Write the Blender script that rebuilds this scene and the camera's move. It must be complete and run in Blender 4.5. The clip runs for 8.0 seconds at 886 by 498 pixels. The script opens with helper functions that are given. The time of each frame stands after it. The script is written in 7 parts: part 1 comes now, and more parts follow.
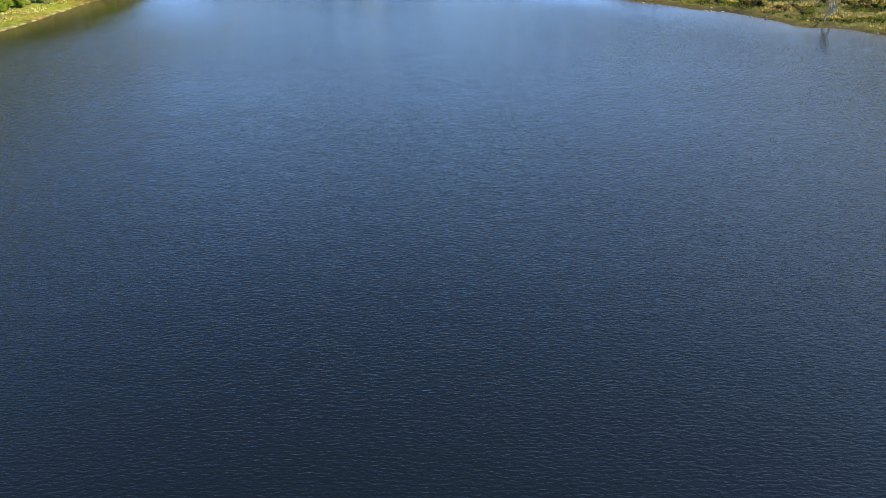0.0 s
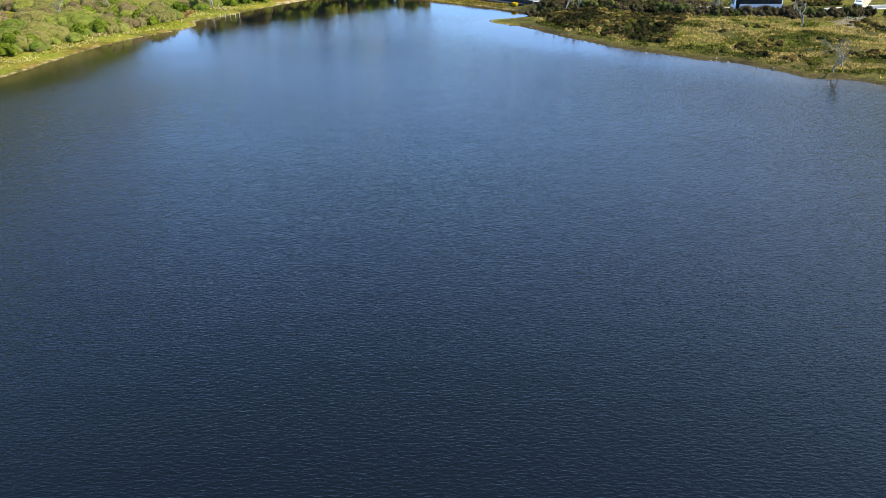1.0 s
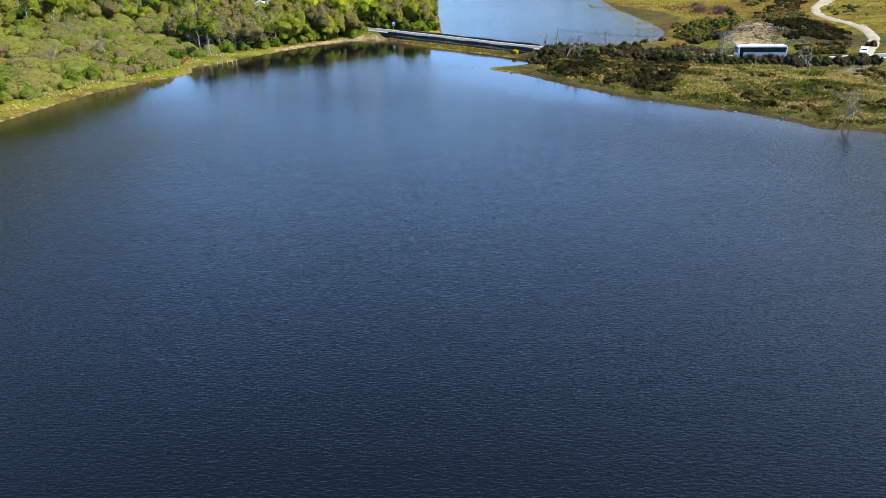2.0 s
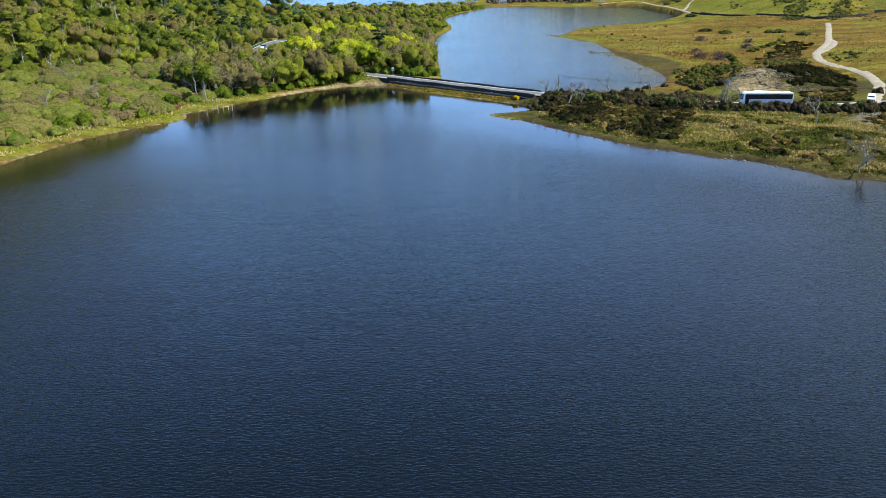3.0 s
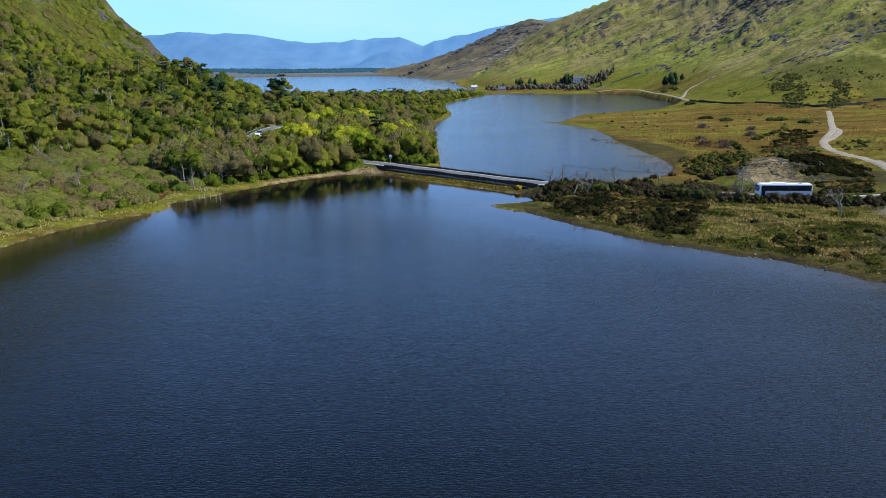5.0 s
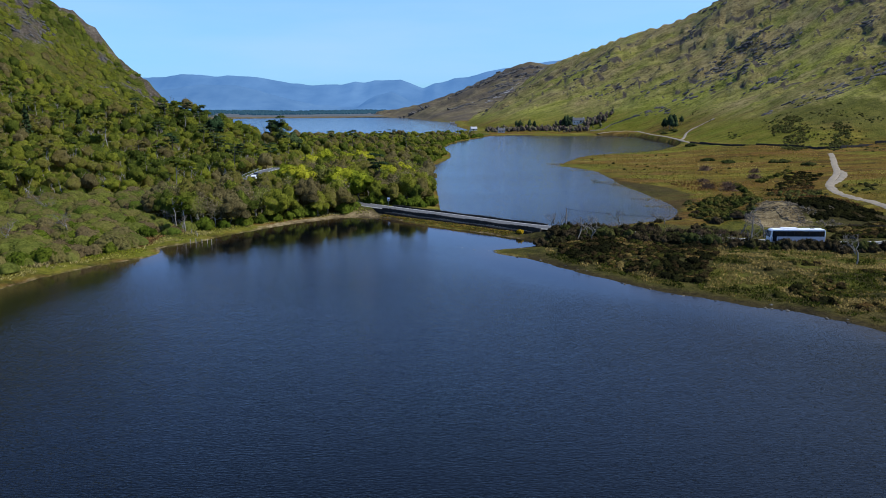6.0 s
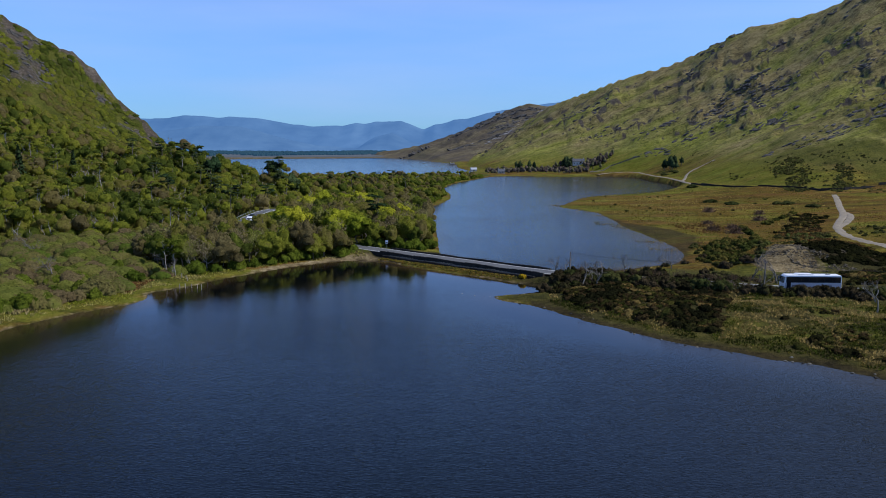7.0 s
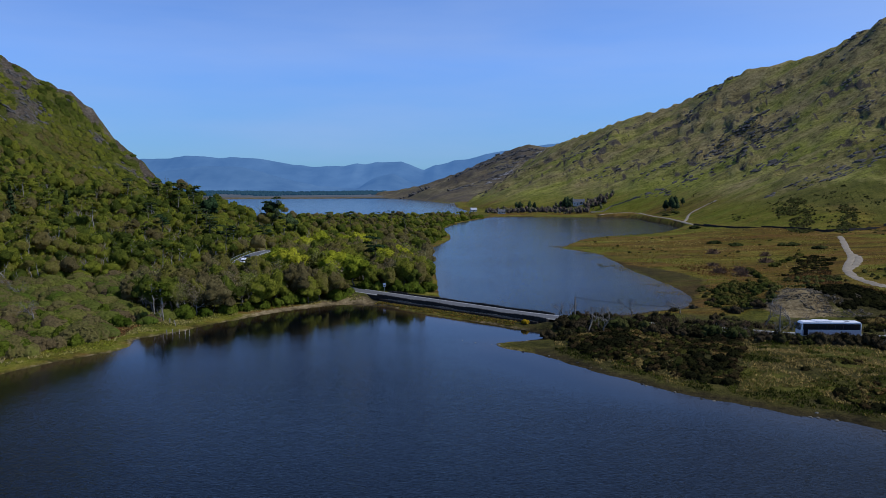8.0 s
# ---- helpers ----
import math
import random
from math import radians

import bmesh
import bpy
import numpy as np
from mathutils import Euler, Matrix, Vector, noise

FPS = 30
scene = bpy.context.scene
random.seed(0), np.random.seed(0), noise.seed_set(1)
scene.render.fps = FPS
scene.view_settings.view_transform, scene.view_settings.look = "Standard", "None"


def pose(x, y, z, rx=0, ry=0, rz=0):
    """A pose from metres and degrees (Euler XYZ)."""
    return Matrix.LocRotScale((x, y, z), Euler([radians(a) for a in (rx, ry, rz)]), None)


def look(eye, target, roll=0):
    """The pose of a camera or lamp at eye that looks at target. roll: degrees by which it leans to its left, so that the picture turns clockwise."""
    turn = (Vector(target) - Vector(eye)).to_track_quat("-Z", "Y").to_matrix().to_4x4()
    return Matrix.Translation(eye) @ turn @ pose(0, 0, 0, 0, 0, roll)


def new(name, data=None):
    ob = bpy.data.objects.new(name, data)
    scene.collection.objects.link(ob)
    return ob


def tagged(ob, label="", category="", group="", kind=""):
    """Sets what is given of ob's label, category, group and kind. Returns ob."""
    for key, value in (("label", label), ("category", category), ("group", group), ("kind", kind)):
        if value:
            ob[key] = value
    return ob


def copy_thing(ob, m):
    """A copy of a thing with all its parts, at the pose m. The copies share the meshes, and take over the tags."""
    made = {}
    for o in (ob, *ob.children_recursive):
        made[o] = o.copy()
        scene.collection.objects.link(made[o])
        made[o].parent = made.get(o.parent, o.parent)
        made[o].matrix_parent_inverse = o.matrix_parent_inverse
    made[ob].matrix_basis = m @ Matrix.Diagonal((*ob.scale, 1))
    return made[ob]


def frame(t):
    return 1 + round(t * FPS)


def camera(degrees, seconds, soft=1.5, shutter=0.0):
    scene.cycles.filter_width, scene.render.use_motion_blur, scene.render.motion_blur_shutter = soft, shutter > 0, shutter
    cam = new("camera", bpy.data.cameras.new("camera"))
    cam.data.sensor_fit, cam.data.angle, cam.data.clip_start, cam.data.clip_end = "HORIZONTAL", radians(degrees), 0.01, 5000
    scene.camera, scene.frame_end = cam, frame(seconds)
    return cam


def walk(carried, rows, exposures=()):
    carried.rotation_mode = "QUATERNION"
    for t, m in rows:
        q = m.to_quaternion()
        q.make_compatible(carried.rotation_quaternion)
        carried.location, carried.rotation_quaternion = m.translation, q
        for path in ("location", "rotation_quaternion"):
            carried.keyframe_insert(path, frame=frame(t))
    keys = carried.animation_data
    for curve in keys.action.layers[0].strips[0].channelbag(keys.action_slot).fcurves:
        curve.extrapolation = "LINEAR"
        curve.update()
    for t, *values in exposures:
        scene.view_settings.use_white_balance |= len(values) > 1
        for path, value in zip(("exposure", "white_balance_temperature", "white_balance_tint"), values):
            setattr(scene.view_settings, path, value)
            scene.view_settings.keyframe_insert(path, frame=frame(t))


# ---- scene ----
cam = camera(61.3, 8.0, soft=0.9)
# seconds, x, y, z, pitch, yaw, roll of the slow forward flight
PATH = [
    (0.0, 0.583, 1.418, 35.028, -29.73, 1.014, -0.892),
    (0.5, 0.597, 4.444, 34.762, -28.099, 0.97, -0.813),
    (1.0, 0.612, 7.511, 34.534, -26.483, 0.929, -0.737),
    (1.5, 0.627, 10.62, 34.34, -24.881, 0.891, -0.663),
    (2.0, 0.641, 13.771, 34.178, -23.292, 0.856, -0.593),
    (2.5, 0.656, 16.964, 34.045, -21.714, 0.823, -0.526),
    (3.0, 0.671, 20.198, 33.939, -20.148, 0.793, -0.462),
    (3.5, 0.685, 23.474, 33.856, -18.59, 0.766, -0.401),
    (4.0, 0.7, 26.792, 33.796, -17.04, 0.742, -0.343),
    (4.5, 0.714, 30.151, 33.754, -15.498, 0.72, -0.288),
    (5.0, 0.729, 33.553, 33.729, -13.961, 0.701, -0.236),
    (5.5, 0.744, 36.996, 33.717, -12.428, 0.685, -0.187),
    (6.0, 0.758, 40.481, 33.716, -10.899, 0.671, -0.141),
    (6.5, 0.773, 44.007, 33.724, -9.372, 0.66, -0.098),
    (7.0, 0.787, 47.575, 33.738, -7.846, 0.652, -0.059),
    (7.5, 0.802, 51.186, 33.755, -6.32, 0.647, -0.022),
    (8.0, 0.817, 54.837, 33.773, -4.792, 0.644, 0.011),
]
EXPOSURES = [(0.0, 2.04, 6900, 2), (1.5, 1.80, 6800, 2), (3.5, 1.38, 6450, 2), (4.5, 1.08, 6250, 4.5), (6.0, 0.48, 6080, 10), (7.0, 0.15, 5970, 13), (8.0, -0.12, 5830, 13)]
walk(cam, [(t, pose(x, y, z, 90 + pitch, 0, yaw) @ pose(0, 0, 0, 0, 0, roll)) for t, x, y, z, pitch, yaw, roll in PATH], EXPOSURES)

# ---- daylight: sun ahead and to the right, clear sky ----
# strength of the blue emission that stands in for haze on the backdrop
HAZE_GLOW = 0.5
SKY_LOW, SKY_MID, SKY_HIGH, VEIL = (0.25, 0.61, 0.95), (0.93, 1.12, 1.50), (0.085, 0.093, 0.112), (4.15, 5.3, 7.7)
SUN_TURN, SUN_HEIGHT = 92.0, 50.0   # degrees clockwise from +y, degrees over the horizon
world = bpy.data.worlds.new("sky")
scene.world = world
world.use_nodes = True
wn = world.node_tree
wn.nodes.clear()
sky = wn.nodes.new("ShaderNodeTexSky")
sky.sky_type, sky.sun_disc = "NISHITA", False
sky.sun_elevation, sky.sun_rotation = radians(SUN_HEIGHT), radians(SUN_TURN)
sky.altitude, sky.air_density, sky.dust_density, sky.ozone_density = 30, 1.0, 0.0, 6.0
wb = wn.nodes.new("ShaderNodeBackground")
wb.inputs["Strength"].default_value = 0.10
wo = wn.nodes.new("ShaderNodeOutputWorld")
# a clear blue sky with a thin high veil
def sky_mix(kind, fac, one, two):
    n = wn.nodes.new("ShaderNodeMix")
    n.data_type, n.blend_type = "RGBA", kind
    for sock, value in ((n.inputs[0], fac), (n.inputs[6], one), (n.inputs[7], two)):
        if isinstance(value, float):
            sock.default_value = value
        elif isinstance(value, tuple):
            sock.default_value = (*value, 1)
        else:
            wn.links.new(value, sock)
    return n.outputs[2]


up = wn.nodes.new("ShaderNodeTexCoord")
parts = wn.nodes.new("ShaderNodeSeparateXYZ")
wn.links.new(up.outputs["Generated"], parts.inputs[0])
rise = wn.nodes.new("ShaderNodeValToRGB")
for el, (p, c) in zip([rise.color_ramp.elements[0], rise.color_ramp.elements[1], rise.color_ramp.elements.new(0.2)], [(0.0, SKY_LOW), (0.66, SKY_HIGH), (0.16, SKY_MID)]):
    el.position, el.color = p, (*c, 1)
wn.links.new(parts.outputs[2], rise.inputs[0])
streak = wn.nodes.new("ShaderNodeMapping")
streak.inputs["Scale"].default_value = (1.2, 0.8, 7.0)
wn.links.new(up.outputs["Generated"], streak.inputs[0])
veil = wn.nodes.new("ShaderNodeTexNoise")
veil.inputs["Scale"].default_value, veil.inputs["Detail"].default_value = 2.2, 5.0
wn.links.new(streak.outputs[0], veil.inputs["Vector"])
veil_f = wn.nodes.new("ShaderNodeMapRange")
for i, v in enumerate((0.35, 0.75, 0.10, 0.42)):
    veil_f.inputs[1 + i].default_value = v
wn.links.new(veil.outputs[0], veil_f.inputs[0])
blue = sky_mix("MULTIPLY", 1.0, sky.outputs[0], rise.outputs[0])
thin = wn.nodes.new("ShaderNodeMapRange")
for i, v in enumerate((0.22, 0.66, 1.0, 0.03)):
    thin.inputs[1 + i].default_value = v
wn.links.new(parts.outputs[2], thin.inputs[0])
veil_m = wn.nodes.new("ShaderNodeMath")
veil_m.operation = "MULTIPLY"
wn.links.new(thin.outputs[0], veil_m.inputs[1])
# the veil is brighter towards the sun
a, e = radians(SUN_TURN), radians(SUN_HEIGHT)
near_sun = wn.nodes.new("ShaderNodeVectorMath")
near_sun.operation = "DOT_PRODUCT"
wn.links.new(up.outputs["Generated"], near_sun.inputs[0])
near_sun.inputs[1].default_value = (math.sin(a) * math.cos(e), math.cos(a) * math.cos(e), math.sin(e))
glare = wn.nodes.new("ShaderNodeMapRange")
for i, v in enumerate((0.25, 0.85, 0.0, 0.95)):
    glare.inputs[1 + i].default_value = v
wn.links.new(near_sun.outputs["Value"], glare.inputs[0])
veil_a = wn.nodes.new("ShaderNodeMath")
veil_a.operation, veil_a.use_clamp = "ADD", True
wn.links.new(veil_f.outputs[0], veil_a.inputs[0])
wn.links.new(glare.outputs[0], veil_a.inputs[1])
wn.links.new(veil_a.outputs[0], veil_m.inputs[0])
wn.links.new(sky_mix("MIX", veil_m.outputs[0], blue, VEIL), wb.inputs[0])
wn.links.new(wb.outputs[0], wo.inputs[0])
sun = new("sun", bpy.data.lights.new("sun", "SUN"))
sun.data.energy, sun.data.angle, sun.data.color = 3.5, radians(0.6), (1.0, 0.94, 0.84)
sun.matrix_world = look((math.sin(a) * math.cos(e) * 900, math.cos(a) * math.cos(e) * 900, math.sin(e) * 900), (0, 0, 0))

# ---- small tools ----
TABLES = [np.random.default_rng(100 + i).random((256, 256)) for i in range(12)]


def vnoise(x, y, k=0):
    """Smooth value noise in 0..1, one lattice cell a unit."""
    xi, yi = np.floor(x).astype(int), np.floor(y).astype(int)
    fx, fy = x - xi, y - yi
    fx, fy = fx * fx * fx * (fx * (6 * fx - 15) + 10), fy * fy * fy * (fy * (6 * fy - 15) + 10)
    tab = TABLES[k % 12]
    p, q, r, s = xi & 255, yi & 255, (xi + 1) & 255, (yi + 1) & 255
    return (tab[p, q] * (1 - fx) + tab[r, q] * fx) * (1 - fy) + (tab[p, s] * (1 - fx) + tab[r, s] * fx) * fy


def fbm(x, y, octaves=4, k=0):
    total, amp, norm = 0, 1.0, 0
    for i in range(octaves):
        total = total + amp * vnoise(x * 2 ** i + 17.3 * i, y * 2 ** i - 9.1 * i, k + i)
        norm, amp = norm + amp, amp * 0.5
    return total / norm


def ridged(x, y, octaves=4, k=0):
    total, amp, norm = 0, 1.0, 0
    for i in range(octaves):
        total = total + amp * (1 - np.abs(2 * vnoise(x * 2 ** i + 5.7 * i, y * 2 ** i + 3.3 * i, k + i) - 1))
        norm, amp = norm + amp, amp * 0.5
    return total / norm


def smooth(lo, hi, v):
    v = np.clip((v - lo) / (hi - lo), 0, 1)
    return v * v * (3 - 2 * v)


def rounded(points, steps=4, closed=True):
    """A Catmull-Rom curve through points."""
    p = np.array(points, float)
    n = len(p)
    out = []
    for i in range(n if closed else n - 1):
        a0, b0, c0, d0 = ((p[(i + j) % n] for j in (-1, 0, 1, 2)) if closed else (p[min(max(i + j, 0), n - 1)] for j in (-1, 0, 1, 2)))
        for t in np.arange(steps) / steps:
            out.append(0.5 * (2 * b0 + (c0 - a0) * t + (2 * a0 - 5 * b0 + 4 * c0 - d0) * t * t + (3 * b0 - a0 - 3 * c0 + d0) * t ** 3))
    if not closed:
        out.append(p[-1])
    return np.array(out)


def near_line(x, y, line):
    """Distance to a polyline and the values (columns past x, y) at the nearest place of it."""
    best = np.full(x.shape, 1e9)
    extra = np.zeros((line.shape[1] - 2,) + x.shape)
    for a0, b0 in zip(line[:-1], line[1:]):
        dx, dy = b0[0] - a0[0], b0[1] - a0[1]
        t = np.clip(((x - a0[0]) * dx + (y - a0[1]) * dy) / (dx * dx + dy * dy + 1e-9), 0, 1)
        d = np.hypot(x - a0[0] - t * dx, y - a0[1] - t * dy)
        hit = d < best
        best = np.where(hit, d, best)
        for j in range(len(extra)):
            extra[j] = np.where(hit, a0[2 + j] + t * (b0[2 + j] - a0[2 + j]), extra[j])
    return best, extra


def inside(x, y, poly):
    odd = np.zeros(x.shape, bool)
    for a0, b0 in zip(poly, np.roll(poly, -1, axis=0)):
        cross = (a0[1] > y) != (b0[1] > y)
        with np.errstate(divide="ignore", invalid="ignore"):
            odd ^= cross & (x < (b0[0] - a0[0]) * (y - a0[1]) / (b0[1] - a0[1] + 1e-12) + a0[0])
    return odd


def signed(x, y, poly):
    """Distance to the outline of a polygon, positive inside."""
    d, _ = near_line(x, y, np.vstack([poly, poly[:1]]))
    return np.where(inside(x, y, poly), d, -d)


def mesh_of(name, verts, faces, mats=(), smooth_faces=False, index=None, attributes=None):
    """A mesh from arrays: faces (n, 3) or (n, 4)."""
    verts, faces = np.asarray(verts, np.float32), np.asarray(faces, np.int32)
    me = bpy.data.meshes.new(name)
    n, k = faces.shape
    me.vertices.add(len(verts))
    me.vertices.foreach_set("co", verts.ravel())
    me.loops.add(n * k)
    me.loops.foreach_set("vertex_index", faces.ravel())
    me.polygons.add(n)
    me.polygons.foreach_set("loop_start", np.arange(n, dtype=np.int32) * k)
    for m in mats:
        me.materials.append(m)
    if index is not None:
        me.polygons.foreach_set("material_index", np.asarray(index, np.int32))
    me.polygons.foreach_set("use_smooth", np.full(n, smooth_faces))
    for key, values in (attributes or {}).items():
        at = me.attributes.new(key, "FLOAT", "POINT")
        at.data.foreach_set("value", np.asarray(values, np.float32))
    me.update()
    me.validate()
    return me


def part(name, bm, material, parent, label=""):
    """Links a bmesh as one mesh object under a thing or a part."""
    me = bpy.data.meshes.new(name)
    bm.to_mesh(me)
    bm.free()
    me.materials.append(material)
    ob = new(name, me)
    ob.parent = parent
    return tagged(ob, label)


def box(bm, lo, hi, bevel=0.0):
    """Adds a box with bevelled edges to bm."""
    m = Matrix.LocRotScale([(p + q) / 2 for p, q in zip(lo, hi)], None, [max(q - p, 1e-4) for p, q in zip(lo, hi)])
    made = bmesh.ops.create_cube(bm, size=1, matrix=m)
    if bevel:
        edges = list({ed for v in made["verts"] for ed in v.link_edges})
        bmesh.ops.bevel(bm, geom=edges, offset=bevel, segments=2, affect="EDGES", profile=0.5)


def tube(points, radii, sides=6):
    """Vertices and quads of a tapering tube."""
    pts = np.asarray(points, float)
    verts, faces = [], []
    for i, p in enumerate(pts):
        d = pts[min(i + 1, len(pts) - 1)] - pts[max(i - 1, 0)]
        d = d / (np.linalg.norm(d) + 1e-9)
        u = np.cross(d, (0.31, 0.87, 0.13) if abs(d[2]) > 0.5 else (0, 0, 1.0))
        u = u / np.linalg.norm(u)
        v = np.cross(d, u)
        for j in range(sides):
            c = 2 * math.pi * j / sides
            verts.append(p + radii[i] * (math.cos(c) * u + math.sin(c) * v))
    for i in range(len(pts) - 1):
        for j in range(sides):
            faces.append((i * sides + j, i * sides + (j + 1) % sides, (i + 1) * sides + (j + 1) % sides, (i + 1) * sides + j))
    return np.array(verts), np.array(faces)


def joined(pieces):
    """Several (verts, quads) in one."""
    verts, faces, at = [], [], 0
    for v, f in pieces:
        verts.append(v)
        faces.append(np.asarray(f) + at)
        at += len(v)
    return np.vstack(verts), np.vstack(faces)


# ---- materials ----
def nodes_of(name):
    m = bpy.data.materials.new(name)
    m.use_nodes = True
    m.node_tree.nodes.clear()
    out = m.node_tree.nodes.new("ShaderNodeOutputMaterial")
    return m, m.node_tree, out


def node(nt, kind, **values):
    n = nt.nodes.new(kind)
    for key, value in values.items():
        n.inputs[key.replace("_", " ")].default_value = value
    return n


def noise_tex(nt, scale, detail=4.0, rough=0.55, stretch=(1, 1, 1), coords="Object", distort=0.0, turn=0.0):
    tc = nt.nodes.new("ShaderNodeTexCoord")
    mp = nt.nodes.new("ShaderNodeMapping")
    mp.inputs["Scale"].default_value = stretch
    mp.inputs["Rotation"].default_value = (0, 0, turn)
    nt.links.new(tc.outputs[coords], mp.inputs[0])
    n = node(nt, "ShaderNodeTexNoise", Scale=scale, Detail=detail, Roughness=rough, Distortion=distort)
    nt.links.new(mp.outputs[0], n.inputs["Vector"])
    return n.outputs[0]


def ramp(nt, fac, stops):
    r = nt.nodes.new("ShaderNodeValToRGB")
    els = r.color_ramp.elements
    while len(els) < len(stops):
        els.new(0.5)
    for el, (p, c) in zip(els, stops):
        el.position, el.color = p, (*c, 1)
    nt.links.new(fac, r.inputs[0])
    return r.outputs[0]


def mix(nt, fac, one, two, kind="MIX"):
    m = nt.nodes.new("ShaderNodeMix")
    m.data_type, m.blend_type = "RGBA", kind
    for sock, value in ((m.inputs[0], fac), (m.inputs[6], one), (m.inputs[7], two)):
        if isinstance(value, (int, float)):
            sock.default_value = value
        elif isinstance(value, tuple):
            sock.default_value = (*value, 1)
        else:
            nt.links.new(value, sock)
    return m.outputs[2]


def maths(nt, op, one, two=0.0, clamp=False):
    m = nt.nodes.new("ShaderNodeMath")
    m.operation, m.use_clamp = op, clamp
    for sock, value in zip(m.inputs, (one, two)):
        if isinstance(value, (int, float)):
            sock.default_value = value
        else:
            nt.links.new(value, sock)
    return m.outputs[0]


def attribute(nt, key):
    n = nt.nodes.new("ShaderNodeAttribute")
    n.attribute_name = key
    return n.outputs["Fac"]


def surface(name, colour, rough=0.8, scale=2.0, vary=0.35, bump=0.3, metal=0.0, coords="Object", depth=0.02, spec=0.12):
    """A plain material with grain at two scales."""
    m, nt, out = nodes_of(name)
    b = node(nt, "ShaderNodeBsdfPrincipled", Roughness=rough, Metallic=metal)
    b.inputs["Specular IOR Level"].default_value = spec
    big, fine = noise_tex(nt, scale, 3, coords=coords), noise_tex(nt, scale * 9, 4, coords=coords)
    f = maths(nt, "ADD", maths(nt, "MULTIPLY", big, 0.6), maths(nt, "MULTIPLY", fine, 0.4))
    lo, hi = tuple(c * (1 - vary) for c in colour), tuple(min(1, c * (1 + vary)) for c in colour)
    nt.links.new(ramp(nt, f, [(0.3, lo), (0.7, hi)]), b.inputs["Base Color"])
    if bump:
        bp = node(nt, "ShaderNodeBump", Strength=bump, Distance=depth)
        nt.links.new(fine, bp.inputs["Height"])
        nt.links.new(bp.outputs[0], b.inputs["Normal"])
    nt.links.new(b.outputs[0], out.inputs[0])
    return m


def foliage(name, stops, source="object", shine=0.45, grain=1.25, ruffle=2.6, vary=1.0):
    """Leaves: a tint for the whole plant, change from spray to spray and leaf to leaf, light passing through."""
    m, nt, out = nodes_of(name)
    if source == "object":
        fac = nt.nodes.new("ShaderNodeObjectInfo").outputs["Random"]
    else:
        fac = attribute(nt, "tint")
    geo = nt.nodes.new("ShaderNodeNewGeometry")
    clumps = node(nt, "ShaderNodeTexNoise", Scale=grain * 0.22, Detail=2.0, Roughness=0.5)
    leaves = node(nt, "ShaderNodeTexNoise", Scale=grain, Detail=3.0, Roughness=0.75)
    for tex in (clumps, leaves):
        nt.links.new(geo.outputs["Position"], tex.inputs["Vector"])
    isl = geo.outputs["Random Per Island"]
    shift = maths(nt, "ADD", maths(nt, "MULTIPLY", maths(nt, "SUBTRACT", clumps.outputs[0], 0.5), 0.5), maths(nt, "MULTIPLY", maths(nt, "SUBTRACT", isl, 0.5), 0.10))
    col = ramp(nt, maths(nt, "ADD", fac, shift, clamp=True), stops)
    light = maths(nt, "ADD", maths(nt, "ADD", -0.93, maths(nt, "MULTIPLY", isl, 0.46)), maths(nt, "ADD", maths(nt, "MULTIPLY", clumps.outputs[0], 0.9), maths(nt, "MULTIPLY", leaves.outputs[0], 2.6)))
    light = maths(nt, "ADD", maths(nt, "MULTIPLY", maths(nt, "MAXIMUM", light, 0.45), 1.2 * vary), 1.2 * (1 - vary))
    bright = nt.nodes.new("ShaderNodeHueSaturation")
    nt.links.new(light, bright.inputs["Value"])
    nt.links.new(col, bright.inputs["Color"])
    d = node(nt, "ShaderNodeBsdfPrincipled", Roughness=0.6)
    d.inputs["Specular IOR Level"].default_value = 0.0
    t = nt.nodes.new("ShaderNodeBsdfTranslucent")
    soft = nt.nodes.new("ShaderNodeVectorMath")
    soft.operation = "MULTIPLY_ADD"
    nt.links.new(geo.outputs["Normal"], soft.inputs[0])
    soft.inputs[1].default_value, soft.inputs[2].default_value = (0.5, 0.5, 0.5), (0.10 - ruffle / 2, -ruffle / 2, 0.50 - ruffle / 2)
    loose = nt.nodes.new("ShaderNodeVectorMath")
    loose.operation = "MULTIPLY_ADD"
    nt.links.new(leaves.outputs["Color"], loose.inputs[0])
    loose.inputs[1].default_value = (ruffle, ruffle, ruffle)
    nt.links.new(soft.outputs[0], loose.inputs[2])
    nt.links.new(loose.outputs[0], d.inputs["Normal"])
    nt.links.new(bright.outputs[0], d.inputs["Base Color"])
    nt.links.new(bright.outputs[0], t.inputs["Color"])
    ms = nt.nodes.new("ShaderNodeMixShader")
    ms.inputs[0].default_value = shine
    nt.links.new(d.outputs[0], ms.inputs[1])
    nt.links.new(t.outputs[0], ms.inputs[2])
    nt.links.new(ms.outputs[0], out.inputs[0])
    return m


